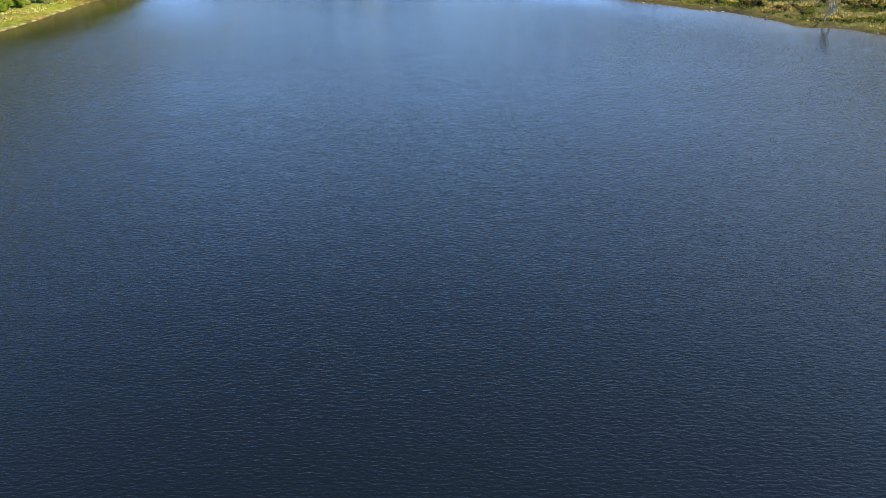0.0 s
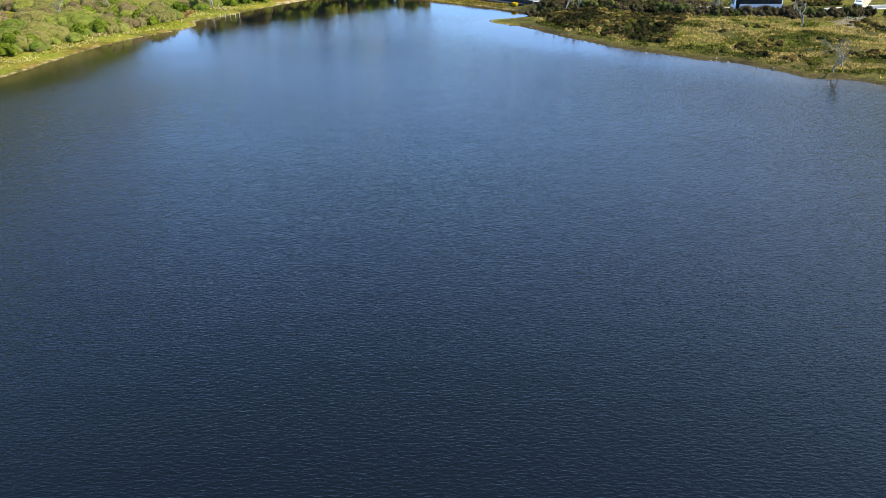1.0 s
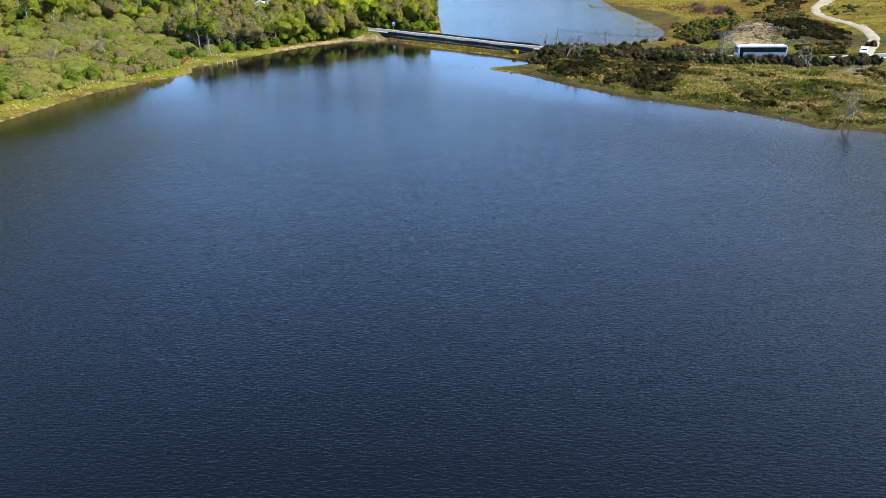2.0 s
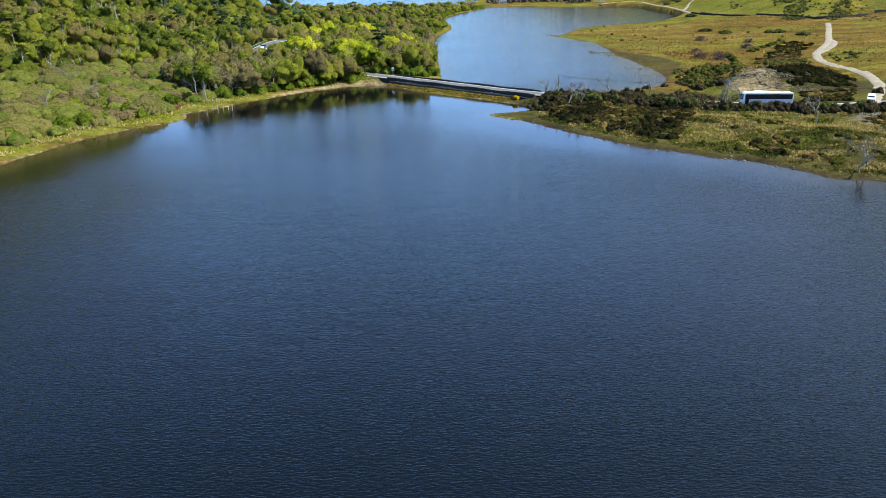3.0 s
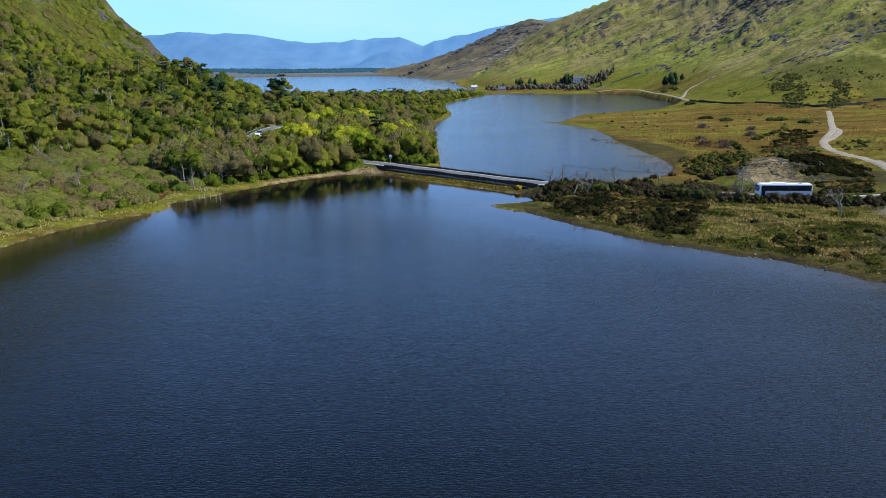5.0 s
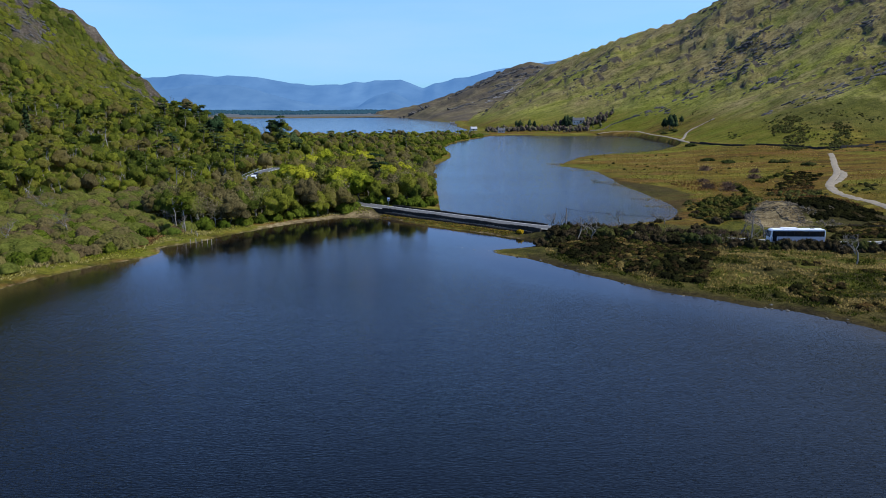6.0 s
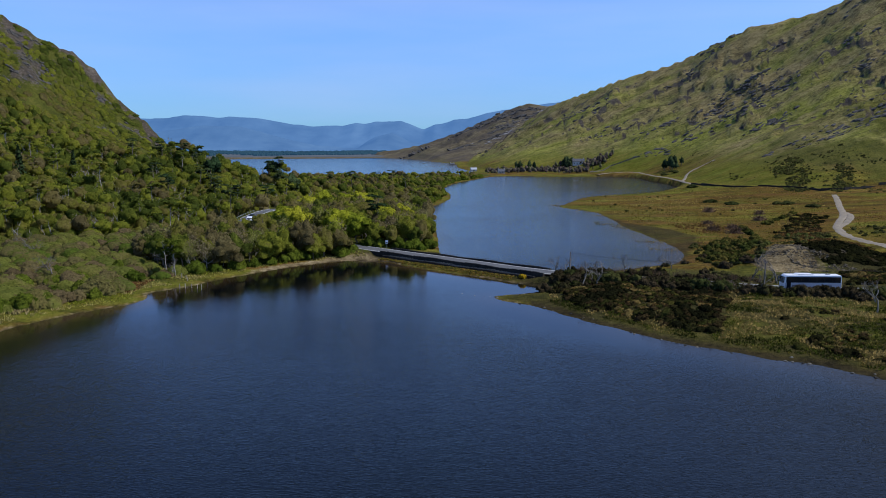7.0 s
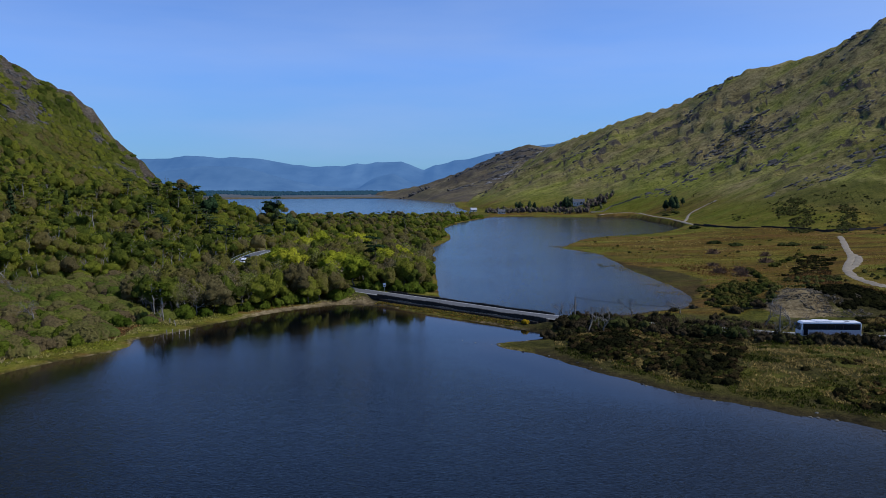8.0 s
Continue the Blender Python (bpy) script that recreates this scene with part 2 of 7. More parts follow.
def ground_material():
    m, nt, out = nodes_of("ground_cover")
    b = node(nt, "ShaderNodeBsdfPrincipled", Roughness=1.0)
    b.inputs["Specular IOR Level"].default_value = 0.02
    wide = noise_tex(nt, 0.028, 5, 0.6, (1.0, 0.75, 1.0))
    mid = noise_tex(nt, 0.11, 7, 0.72)
    fine = noise_tex(nt, 0.9, 5, 0.65)
    grain = noise_tex(nt, 5.0, 3, 0.7)
    patch = noise_tex(nt, 0.045, 6, 0.7, (0.5, 2.0, 1.0), distort=0.6)
    tone = maths(nt, "ADD", maths(nt, "ADD", maths(nt, "MULTIPLY", mid, 0.33), maths(nt, "MULTIPLY", fine, 0.42)), maths(nt, "MULTIPLY", patch, 0.35))
    tone = maths(nt, "ADD", maths(nt, "MULTIPLY", maths(nt, "SUBTRACT", tone, 0.55), 2.0), 0.5)
    # moor: olive grass, rust-brown sedge and dark heather
    grass = ramp(nt, tone, [(0.22, (0.040, 0.046, 0.009)), (0.42, (0.100, 0.112, 0.016)), (0.60, (0.155, 0.155, 0.026)), (0.78, (0.22, 0.20, 0.05))])
    sedge = ramp(nt, tone, [(0.25, (0.028, 0.022, 0.008)), (0.45, (0.096, 0.062, 0.015)), (0.62, (0.145, 0.105, 0.024)), (0.78, (0.20, 0.155, 0.045))])
    field = ramp(nt, tone, [(0.28, (0.055, 0.070, 0.008)), (0.5, (0.100, 0.122, 0.012)), (0.75, (0.155, 0.150, 0.025))])
    wood = ramp(nt, tone, [(0.32, (0.034, 0.040, 0.009)), (0.6, (0.082, 0.086, 0.016)), (0.8, (0.125, 0.110, 0.026))])
    stone = ramp(nt, maths(nt, "ADD", maths(nt, "MULTIPLY", fine, 0.6), maths(nt, "MULTIPLY", mid, 0.4)), [(0.32, (0.022, 0.020, 0.018)), (0.52, (0.080, 0.066, 0.050)), (0.72, (0.20, 0.178, 0.145))])
    sand = ramp(nt, tone, [(0.3, (0.085, 0.062, 0.032)), (0.5, (0.19, 0.145, 0.075)), (0.75, (0.32, 0.26, 0.15))])
    bed = ramp(nt, tone, [(0.3, (0.018, 0.015, 0.008)), (0.7, (0.055, 0.043, 0.018))])
    moor_f = maths(nt, "ADD", attribute(nt, "moor"), maths(nt, "MULTIPLY", maths(nt, "SUBTRACT", wide, 0.5), 3.4), clamp=True)
    col = mix(nt, moor_f, grass, sedge)
    # hill pasture: olive grass going over to brown, in slanting bands, speckled with rushes and stones
    bands = noise_tex(nt, 0.014, 6, 0.66, (0.5, 1.3, 1.2), distort=0.4)
    runnels = noise_tex(nt, 0.065, 6, 0.72, (0.42, 1.4, 1.3), distort=0.5)
    rushes = noise_tex(nt, 0.34, 5, 0.8)
    hill_tone = maths(nt, "ADD", maths(nt, "MULTIPLY", runnels, 1.7), maths(nt, "SUBTRACT", maths(nt, "MULTIPLY", rushes, 2.0), 1.33))
    green = ramp(nt, hill_tone, [(0.2, (0.080, 0.084, 0.020)), (0.5, (0.176, 0.180, 0.032)), (0.8, (0.275, 0.262, 0.060))])
    brown = ramp(nt, hill_tone, [(0.2, (0.078, 0.060, 0.032)), (0.5, (0.208, 0.163, 0.066)), (0.8, (0.315, 0.250, 0.110))])
    brown_f = maths(nt, "ADD", maths(nt, "MULTIPLY", maths(nt, "SUBTRACT", bands, 0.5), 4.2), maths(nt, "ADD", 0.20, maths(nt, "MULTIPLY", attribute(nt, "moor"), 0.75)), clamp=True)
    pasture = mix(nt, brown_f, green, brown)
    rust_n = noise_tex(nt, 0.035, 6, 0.7, (0.30, 1.5, 1.0), distort=0.5)
    lush_n = noise_tex(nt, 0.03, 6, 0.68, (0.35, 1.6, 1.0), distort=0.4, turn=0.15)
    rust = ramp(nt, tone, [(0.25, (0.050, 0.028, 0.012)), (0.5, (0.135, 0.074, 0.024)), (0.75, (0.22, 0.15, 0.06))])
    lush = ramp(nt, tone, [(0.25, (0.090, 0.092, 0.014)), (0.5, (0.185, 0.172, 0.028)), (0.75, (0.27, 0.24, 0.06))])
    col = mix(nt, maths(nt, "MULTIPLY", maths(nt, "MULTIPLY", maths(nt, "SUBTRACT", rust_n, 0.49), 9.0, clamp=True), 0.85), col, rust)
    col = mix(nt, maths(nt, "MULTIPLY", maths(nt, "MULTIPLY", maths(nt, "SUBTRACT", lush_n, 0.55), 9.0, clamp=True), 0.8), col, lush)
    heather = noise_tex(nt, 0.06, 7, 0.75, (0.5, 1.9, 1.0), distort=0.8)
    dark_f = maths(nt, "MULTIPLY", maths(nt, "MULTIPLY", maths(nt, "SUBTRACT", heather, 0.52), 9.0, clamp=True), 0.85)
    col = mix(nt, dark_f, col, ramp(nt, fine, [(0.35, (0.026, 0.024, 0.010)), (0.7, (0.075, 0.062, 0.022))]))
    col = mix(nt, 1.0, col, (0.88, 0.82, 0.72), "MULTIPLY")
    col = mix(nt, maths(nt, "MULTIPLY", attribute(nt, "hill"), 1.6, clamp=True), col, pasture)
    ling = ramp(nt, hill_tone, [(0.25, (0.036, 0.031, 0.026)), (0.5, (0.098, 0.080, 0.052)), (0.75, (0.170, 0.140, 0.094))])
    col = mix(nt, maths(nt, "MULTIPLY", attribute(nt, "ling"), 0.8), col, ling)
    col = mix(nt, attribute(nt, "field"), col, field)
    col = mix(nt, attribute(nt, "wood"), col, wood)
    rock_f = maths(nt, "MULTIPLY", maths(nt, "SUBTRACT", maths(nt, "ADD", attribute(nt, "rock"), maths(nt, "MULTIPLY", maths(nt, "SUBTRACT", fine, 0.5), 0.9)), 0.42), 5.0, clamp=True)
    col = mix(nt, rock_f, col, stone)
    sand_f = maths(nt, "MULTIPLY", maths(nt, "SUBTRACT", maths(nt, "ADD", attribute(nt, "shore"), maths(nt, "MULTIPLY", maths(nt, "SUBTRACT", fine, 0.5), 0.8)), 0.4), 4.0, clamp=True)
    col = mix(nt, sand_f, col, sand)
    col = mix(nt, attribute(nt, "bed"), col, bed)
    col = mix(nt, 0.35, col, ramp(nt, grain, [(0.3, (0.25, 0.25, 0.25)), (0.7, (0.95, 0.95, 0.95))]), "OVERLAY")
    nt.links.new(col, b.inputs["Base Color"])
    bp = node(nt, "ShaderNodeBump", Strength=0.9, Distance=0.6)
    knolls = maths(nt, "MULTIPLY", maths(nt, "MULTIPLY", noise_tex(nt, 0.13, 8, 0.76, (0.5, 1.4, 1.4), distort=0.4), 5.0), attribute(nt, "hill"))
    nt.links.new(maths(nt, "ADD", fine, knolls), bp.inputs["Height"])
    bp2 = node(nt, "ShaderNodeBump", Strength=0.6, Distance=0.12)
    nt.links.new(grain, bp2.inputs["Height"])
    nt.links.new(bp.outputs[0], bp2.inputs["Normal"])
    nt.links.new(bp2.outputs[0], b.inputs["Normal"])
    nt.links.new(b.outputs[0], out.inputs[0])
    return m


def water_material():
    m, nt, out = nodes_of("lake_water")
    b = node(nt, "ShaderNodeBsdfPrincipled", Roughness=0.035, IOR=1.333)
    b.inputs["Specular IOR Level"].default_value = 0.32
    shallow = attribute(nt, "shallow")
    calm = attribute(nt, "calm")
    nt.links.new(maths(nt, "ADD", 0.035, maths(nt, "MULTIPLY", attribute(nt, "open_water"), 0.07)), b.inputs["Roughness"])
    # open water gets a lighter, bluer base colour in place of reflected sky light
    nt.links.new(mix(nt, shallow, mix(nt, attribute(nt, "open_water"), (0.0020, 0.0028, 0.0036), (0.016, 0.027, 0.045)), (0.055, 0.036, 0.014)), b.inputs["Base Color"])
    # wind ripples, long across the wind, and a slower swell
    rip = noise_tex(nt, 4.6, 2, 0.5, (0.34, 1.0, 1.0), distort=0.5)
    swell = noise_tex(nt, 0.33, 2, 0.5, (0.5, 1.0, 1.0))
    gust = noise_tex(nt, 0.02, 3, 0.5, (0.6, 1.0, 1.0))
    wind = maths(nt, "MULTIPLY", maths(nt, "ADD", 0.35, gust), maths(nt, "SUBTRACT", 1.0, maths(nt, "MULTIPLY", calm, 0.93)))
    b1 = node(nt, "ShaderNodeBump", Distance=0.070)
    nt.links.new(wind, b1.inputs["Strength"])
    nt.links.new(rip, b1.inputs["Height"])
    b2 = node(nt, "ShaderNodeBump", Distance=0.10)
    nt.links.new(maths(nt, "MULTIPLY", wind, 0.5), b2.inputs["Strength"])
    nt.links.new(swell, b2.inputs["Height"])
    nt.links.new(b1.outputs[0], b2.inputs["Normal"])
    nt.links.new(b2.outputs[0], b.inputs["Normal"])
    nt.links.new(b.outputs[0], out.inputs[0])
    return m


GROUND, WATER = ground_material(), water_material()
BARK = surface("bark", (0.19, 0.16, 0.125), 0.9, 1.5, 0.45)
PALE_BARK = surface("pale_bark", (0.33, 0.30, 0.25), 0.85, 1.5, 0.35)
GREY_BARK = surface("grey_bark", (0.20, 0.185, 0.16), 0.85, 1.5, 0.4)
GREY_TWIGS = surface("grey_twigs", (0.17, 0.15, 0.13), 0.9, 1.0, 0.4, 0)
PALE_TWIGS = surface("pale_twigs", (0.34, 0.29, 0.23), 0.9, 1.0, 0.4, 0)
TWIGS = surface("twigs", (0.135, 0.086, 0.052), 0.9, 1.0, 0.4, 0)
ASPHALT = surface("asphalt", (0.110, 0.112, 0.114), 0.85, 0.5, 0.25, 0.3)
GRAVEL = surface("gravel", (0.250, 0.212, 0.155), 0.9, 0.6, 0.35, 0.5, depth=0.05)
STONE = surface("wall_stone", (0.032, 0.030, 0.027), 0.9, 1.4, 0.55, 0.6, depth=0.06)
PALE_STONE = surface("pale_stone", (0.15, 0.14, 0.12), 0.9, 1.2, 0.4, 0.6, depth=0.06)
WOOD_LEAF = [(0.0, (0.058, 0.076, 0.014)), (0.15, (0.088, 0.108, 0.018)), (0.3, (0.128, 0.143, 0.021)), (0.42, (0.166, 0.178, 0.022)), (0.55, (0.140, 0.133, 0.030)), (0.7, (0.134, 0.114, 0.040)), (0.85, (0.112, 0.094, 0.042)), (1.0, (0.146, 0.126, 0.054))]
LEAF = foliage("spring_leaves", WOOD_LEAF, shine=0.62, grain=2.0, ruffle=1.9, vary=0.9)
# far copy, 1.32 times lighter: light put into the tints against dark shade
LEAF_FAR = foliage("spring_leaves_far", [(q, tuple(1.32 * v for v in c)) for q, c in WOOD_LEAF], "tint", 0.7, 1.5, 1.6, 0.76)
LIME = foliage("lime_leaves", [(0.0, (0.118, 0.142, 0.012)), (0.4, (0.170, 0.184, 0.012)), (1.0, (0.205, 0.206, 0.016))], shine=0.35)
PINE = foliage("pine_needles", [(0.0, (0.016, 0.031, 0.013)), (1.0, (0.046, 0.062, 0.023))], shine=0.15)
RHODO = foliage("evergreen_leaves", [(0.0, (0.0324, 0.049, 0.0056)), (1.0, (0.0684, 0.085, 0.0098))], shine=0.25)
WILLOW = foliage("willow_leaves", [(0.0, (0.100, 0.118, 0.024)), (0.3, (0.142, 0.152, 0.030)), (0.5, (0.138, 0.118, 0.040)), (0.7, (0.118, 0.138, 0.024)), (0.85, (0.122, 0.102, 0.040)), (1.0, (0.080, 0.112, 0.016))], shine=0.5, grain=1.9, ruffle=1.5, vary=0.75)
HEATH = foliage("heath_twigs", [(0.0, (0.006, 0.0065, 0.003)), (0.3, (0.011, 0.0115, 0.0038)), (0.5, (0.025, 0.017, 0.008)), (0.68, (0.015, 0.018, 0.0048)), (0.84, (0.036, 0.034, 0.008)), (0.93, (0.058, 0.034, 0.0125)), (1.0, (0.080, 0.060, 0.020))], "tint", 0.1, 2.6)
THICKET = foliage("thicket_twigs", [(0.0, (0.014, 0.013, 0.006)), (0.4, (0.026, 0.021, 0.011)), (0.7, (0.036, 0.028, 0.016)), (1.0, (0.020, 0.024, 0.006))], shine=0.12, grain=2.0)
BUDS = foliage("budding_twigs", [(0.0, (0.140, 0.112, 0.062)), (0.5, (0.175, 0.148, 0.078)), (1.0, (0.165, 0.168, 0.050))], shine=0.3)
GREEN_SCRUB = foliage("gorse_leaves", [(0.0, (0.024, 0.032, 0.008)), (0.5, (0.044, 0.046, 0.010)), (1.0, (0.068, 0.056, 0.016))], shine=0.2)
HEATH_FAR_THING = foliage("dark_shrub_leaves", [(0.0, (0.020, 0.026, 0.008)), (1.0, (0.042, 0.044, 0.014))], shine=0.15)
GORSE = foliage("gorse_bloom", [(0.0, (0.31, 0.204, 0.006)), (1.0, (0.2604, 0.18, 0.012))])
TUSSOCK = foliage("tussock_blades", [(0.0, (0.0209, 0.027, 0.0054)), (0.25, (0.0437, 0.0558, 0.0072)), (0.5, (0.0712, 0.0702, 0.0126)), (0.75, (0.1425, 0.108, 0.0288)), (1.0, (0.2565, 0.189, 0.0648))], "tint", 0.3, 1.6)
GRASS = foliage("shore_blades", [(0.0, (0.105, 0.130, 0.012)), (0.5, (0.175, 0.180, 0.020)), (1.0, (0.270, 0.230, 0.080))], "tint", 0.35)
SEDGE = foliage("bog_sedge_blades", [(0.0, (0.065, 0.068, 0.012)), (0.3, (0.130, 0.120, 0.017)), (0.5, (0.150, 0.081, 0.018)), (0.75, (0.215, 0.156, 0.036)), (1.0, (0.312, 0.247, 0.072))], "tint", 0.25)
REED = foliage("dry_reeds", [(0.0, (0.20, 0.16, 0.06)), (1.0, (0.28, 0.23, 0.10))], "tint", 0.3)

# ---- the lie of the land ----
LAKE_A = rounded([(-160, -300), (-130, 0), (-106, 80), (-96, 130), (-88.8, 155), (-86.6, 162.6), (-83.3, 178.6), (-79.8, 188.6), (-74.5, 197.5), (-68.6, 204.5),
    (-67.4, 211), (-69.8, 217), (-63.6, 225), (-55.4, 239.5), (-42.7, 256.9), (-33, 265), (-26, 267.3), (-17.5, 264.5), (-13, 258.5), (-6.6, 252.2), (0.5, 244.7),
    (8.9, 238.2), (16.7, 230.9), (22.8, 224.4), (22.6, 220.4), (17.2, 216.8), (10.5, 213.2), (13.7, 208.2), (19, 203.1), (22.6, 196.8), (27.2, 190.1),
    (33.6, 181.2), (39.6, 173.7), (45.7, 168.9), (51.4, 164.4), (56.4, 162.1), (61, 156.1), (64.7, 151.8), (67.2, 147.7), (73.7, 146.0), (79.8, 140.4), (96, 118), (122, 70), (150, 0), (175, -300)])
LAKE_B = rounded([(-3, 284), (-1.5, 273), (4, 263.3), (15, 253.2), (25.5, 244.2), (36, 246), (46, 250), (60, 258), (67, 263), (73.5, 281), (76, 312), (73, 355), (74.5, 386), (74, 430), (62, 460), (67, 482),
    (90, 543), (117, 566), (153, 584), (187, 655), (192, 759), (190, 860), (125, 874), (64, 886), (40, 862), (18, 785), (6, 740), (-5, 652), (0.5, 552), (-7, 478), (-14, 461), (-7, 373), (-4, 310)])
LAKE_C = rounded([(26, 1000), (0, 900), (-60, 850), (-200, 830), (-500, 900), (-900, 1100), (-1100, 1700), (-587, 2003), (-368, 2097), (-140, 2110), (-40, 1690), (6, 1462), (10, 1260), (24, 1075)])
LAKES = (LAKE_A, LAKE_B, LAKE_C)
MAIN_ROAD = rounded([(-77, 376, 6.2), (-79.5, 358, 6), (-76.5, 326, 5.2), (-56, 303, 3.6), (-31, 286.8, 1.75), (-21.0, 278.1, 1.6), (0.5, 259.0, 1.6), (22.0, 239.9, 1.6), (40, 227.3, 2.1), (58, 217.5, 2.5),
    (75, 209.5, 2.7), (95, 206.6, 2.8), (112, 208.5, 3.2), (140, 206, 3.5), (200, 192, 4.0), (320, 150, 6)], 6, False)
TRACK = rounded([(103, 204, 0), (108, 213, 0), (117, 228, 0), (127, 246, 0), (133, 264, 0), (136.3, 280, 0), (136.8, 294, 0), (138.5, 308, 0), (143.5, 322, 0), (150, 337, 0), (161, 357, 0), (175, 381, 0), (186, 403, 0), (197, 427, 0), (208, 450, 0), (219, 474, 0), (227, 493, 0)], 6, False)
FAR_LANE = rounded([(162, 876, 0), (190, 893, 0), (206, 884, 0), (203, 830, 0), (198, 780, 0), (196, 720, 0), (190, 660, 0), (181, 606, 0)], 6, False)
SPUR_LANE = rounded([(192, 672, 0), (203, 700, 0), (216, 735, 0), (232, 755, 0), (250, 762, 0)], 6, False)
# mountain foot lines and crest lines (x, y, and the crest's height)
RIGHT_FOOT = np.array([(1800, -200), (800, 200), (480, 400), (330, 505), (255, 522), (216, 553), (194, 625), (206, 780), (206, 890), (130, 985), (60, 1020), (30, 1100), (25, 1300), (30, 1520)], float)
RIGHT_CREST = np.array([(1900, 500, 380), (1000, 800, 330), (700, 905, 295), (535, 1000, 238), (500, 1050, 213), (465, 1100, 203), (423, 1130, 197), (369, 1180, 171), (331, 1220, 153), (278, 1290, 139), (242, 1340, 125), (203, 1400, 112), (173, 1480, 98), (121, 1560, 54), (60, 1600, 16)], float)
FAR_FOOT = np.array([(400, 1500), (60, 1530), (-2, 1500), (-60, 1700), (-148, 2120), (-260, 2480)], float)
FAR_CREST = np.array([(700, 2000, 180), (450, 2100, 165), (285, 2150, 141), (214, 2150, 148), (163, 2200, 133), (85, 2250, 100), (3, 2300, 66), (-67, 2350, 41), (-178, 2450, 20), (-240, 2520, 12)], float)
LEFT_FOOT = np.array([(-900, 0), (-400, 150), (-220, 232), (-152, 272), (-134, 284), (-112, 300), (-102, 316), (-100, 360), (-92, 400), (-83, 440), (-78, 484)], float)
LEFT_CREST = np.array([(-1000, 380, 300), (-420, 470, 186), (-320, 482, 144), (-256, 485, 107), (-248, 490, 101), (-237, 490, 94), (-219, 490, 86), (-208, 490, 77), (-193, 485, 61), (-187, 485, 53), (-175, 480, 46), (-165, 475, 36), (-150, 478, 27), (-136, 480, 21), (-122, 482, 17), (-106, 486, 13.5), (-90, 492, 10)], float)


MUD_FLAT = np.array([(66, 466), (71, 441), (75, 397), (78, 370), (86, 357), (90, 337), (91, 321), (86, 304), (79, 289), (69, 264), (63, 262), (73, 282), (75.5, 312), (72.5, 355), (74, 386), (73, 430), (63, 458)], float)
SPOIL = np.array([(90, 244), (98, 238), (110, 240), (122, 246), (122, 258), (112, 262), (99, 267), (92, 266), (87, 256)], float)
SHADED_PEAT_BANK = np.array([(98, 250), (101, 266), (109, 270), (118, 258), (126, 252), (123, 243), (113, 242), (107, 246), (101, 244)], float)
SAND_SLOPE = np.array([(99, 248), (101, 271), (93, 265), (85, 253), (85, 242), (92, 238), (101, 240), (99, 245)], float)
GORSE_SCRUB = np.array([(70, 258), (75, 270), (82, 286), (92, 304), (102, 308), (107, 298), (98, 284), (90, 270), (85, 254), (77, 248)], float)
HEATH_BANK = np.array([(22.5, 217), (24.5, 205), (29, 197), (33, 192.5), (37, 186.5), (43.5, 178), (47.5, 176.5), (51.5, 184), (58, 198), (60, 207), (52, 215), (36, 223)], float)


def ridge(x, y, foot, crest, far, power, rough, k, turn, fall=0.3):
    """Height of a hill between its foot line and its crest line, and how far up the slope a place lies."""
    front = np.vstack([foot, crest[::-1, :2]])
    back = np.vstack([crest[:, :2], far])
    dc, _ = near_line(x, y, crest)
    df, _ = near_line(x, y, foot)
    along = rounded(crest, 3, False)
    total, weight = np.zeros(x.shape), np.zeros(x.shape)
    for px, py, pz in along:
        w = 1 / (np.hypot(x - px, y - py) + 6) ** 5
        total, weight = total + w * pz, weight + w
    zc = total / weight
    is_front, is_back = inside(x, y, front), inside(x, y, back)
    u = np.where(is_front, df / (df + dc + 1e-6), np.where(is_back, 1.0, 0.0))
    z = zc * u ** power - np.where(is_back, fall * dc, 0)
    c, s = math.cos(turn), math.sin(turn)
    p, q = c * x + s * y, c * y - s * x
    fold = ridged(p / 230, q / 105, 5, k) - 0.62 + 0.22 * (fbm(p / 70, q / 36, 4, k + 1) - 0.5)
    crag = ridged(p / 60 + 3, q / 17, 3, k + 3) - 0.6
    step1 = fbm(p / 75 + 9, q / 34, 4, k + 6)
    step2 = fbm(p / 38 - 4, q / 20 + 2, 3, k + 8)
    mid_slope = smooth(0.10, 0.3, u) * smooth(1.02, 0.8, u)
    cliff = np.maximum(np.exp(-((step1 - 0.53) / 0.022) ** 2), 0.9 * np.exp(-((step2 - 0.57) / 0.03) ** 2) * smooth(0.45, 0.6, fbm(x / 160, y / 160, 2, k + 4))) * mid_slope
    z = z + rough * mid_slope * (6.5 * smooth(0.50, 0.56, step1) + 3.5 * smooth(0.54, 0.60, step2) - 4)
    z = z + rough * (fold * 21 * np.sin(np.clip(u, 0, 1) * math.pi * 0.96) + crag * 8 * smooth(0.12, 0.5, u) * (0.28 + 0.72 * smooth(1.0, 0.7, u)))
    return np.maximum(z, 0), u, cliff, crag


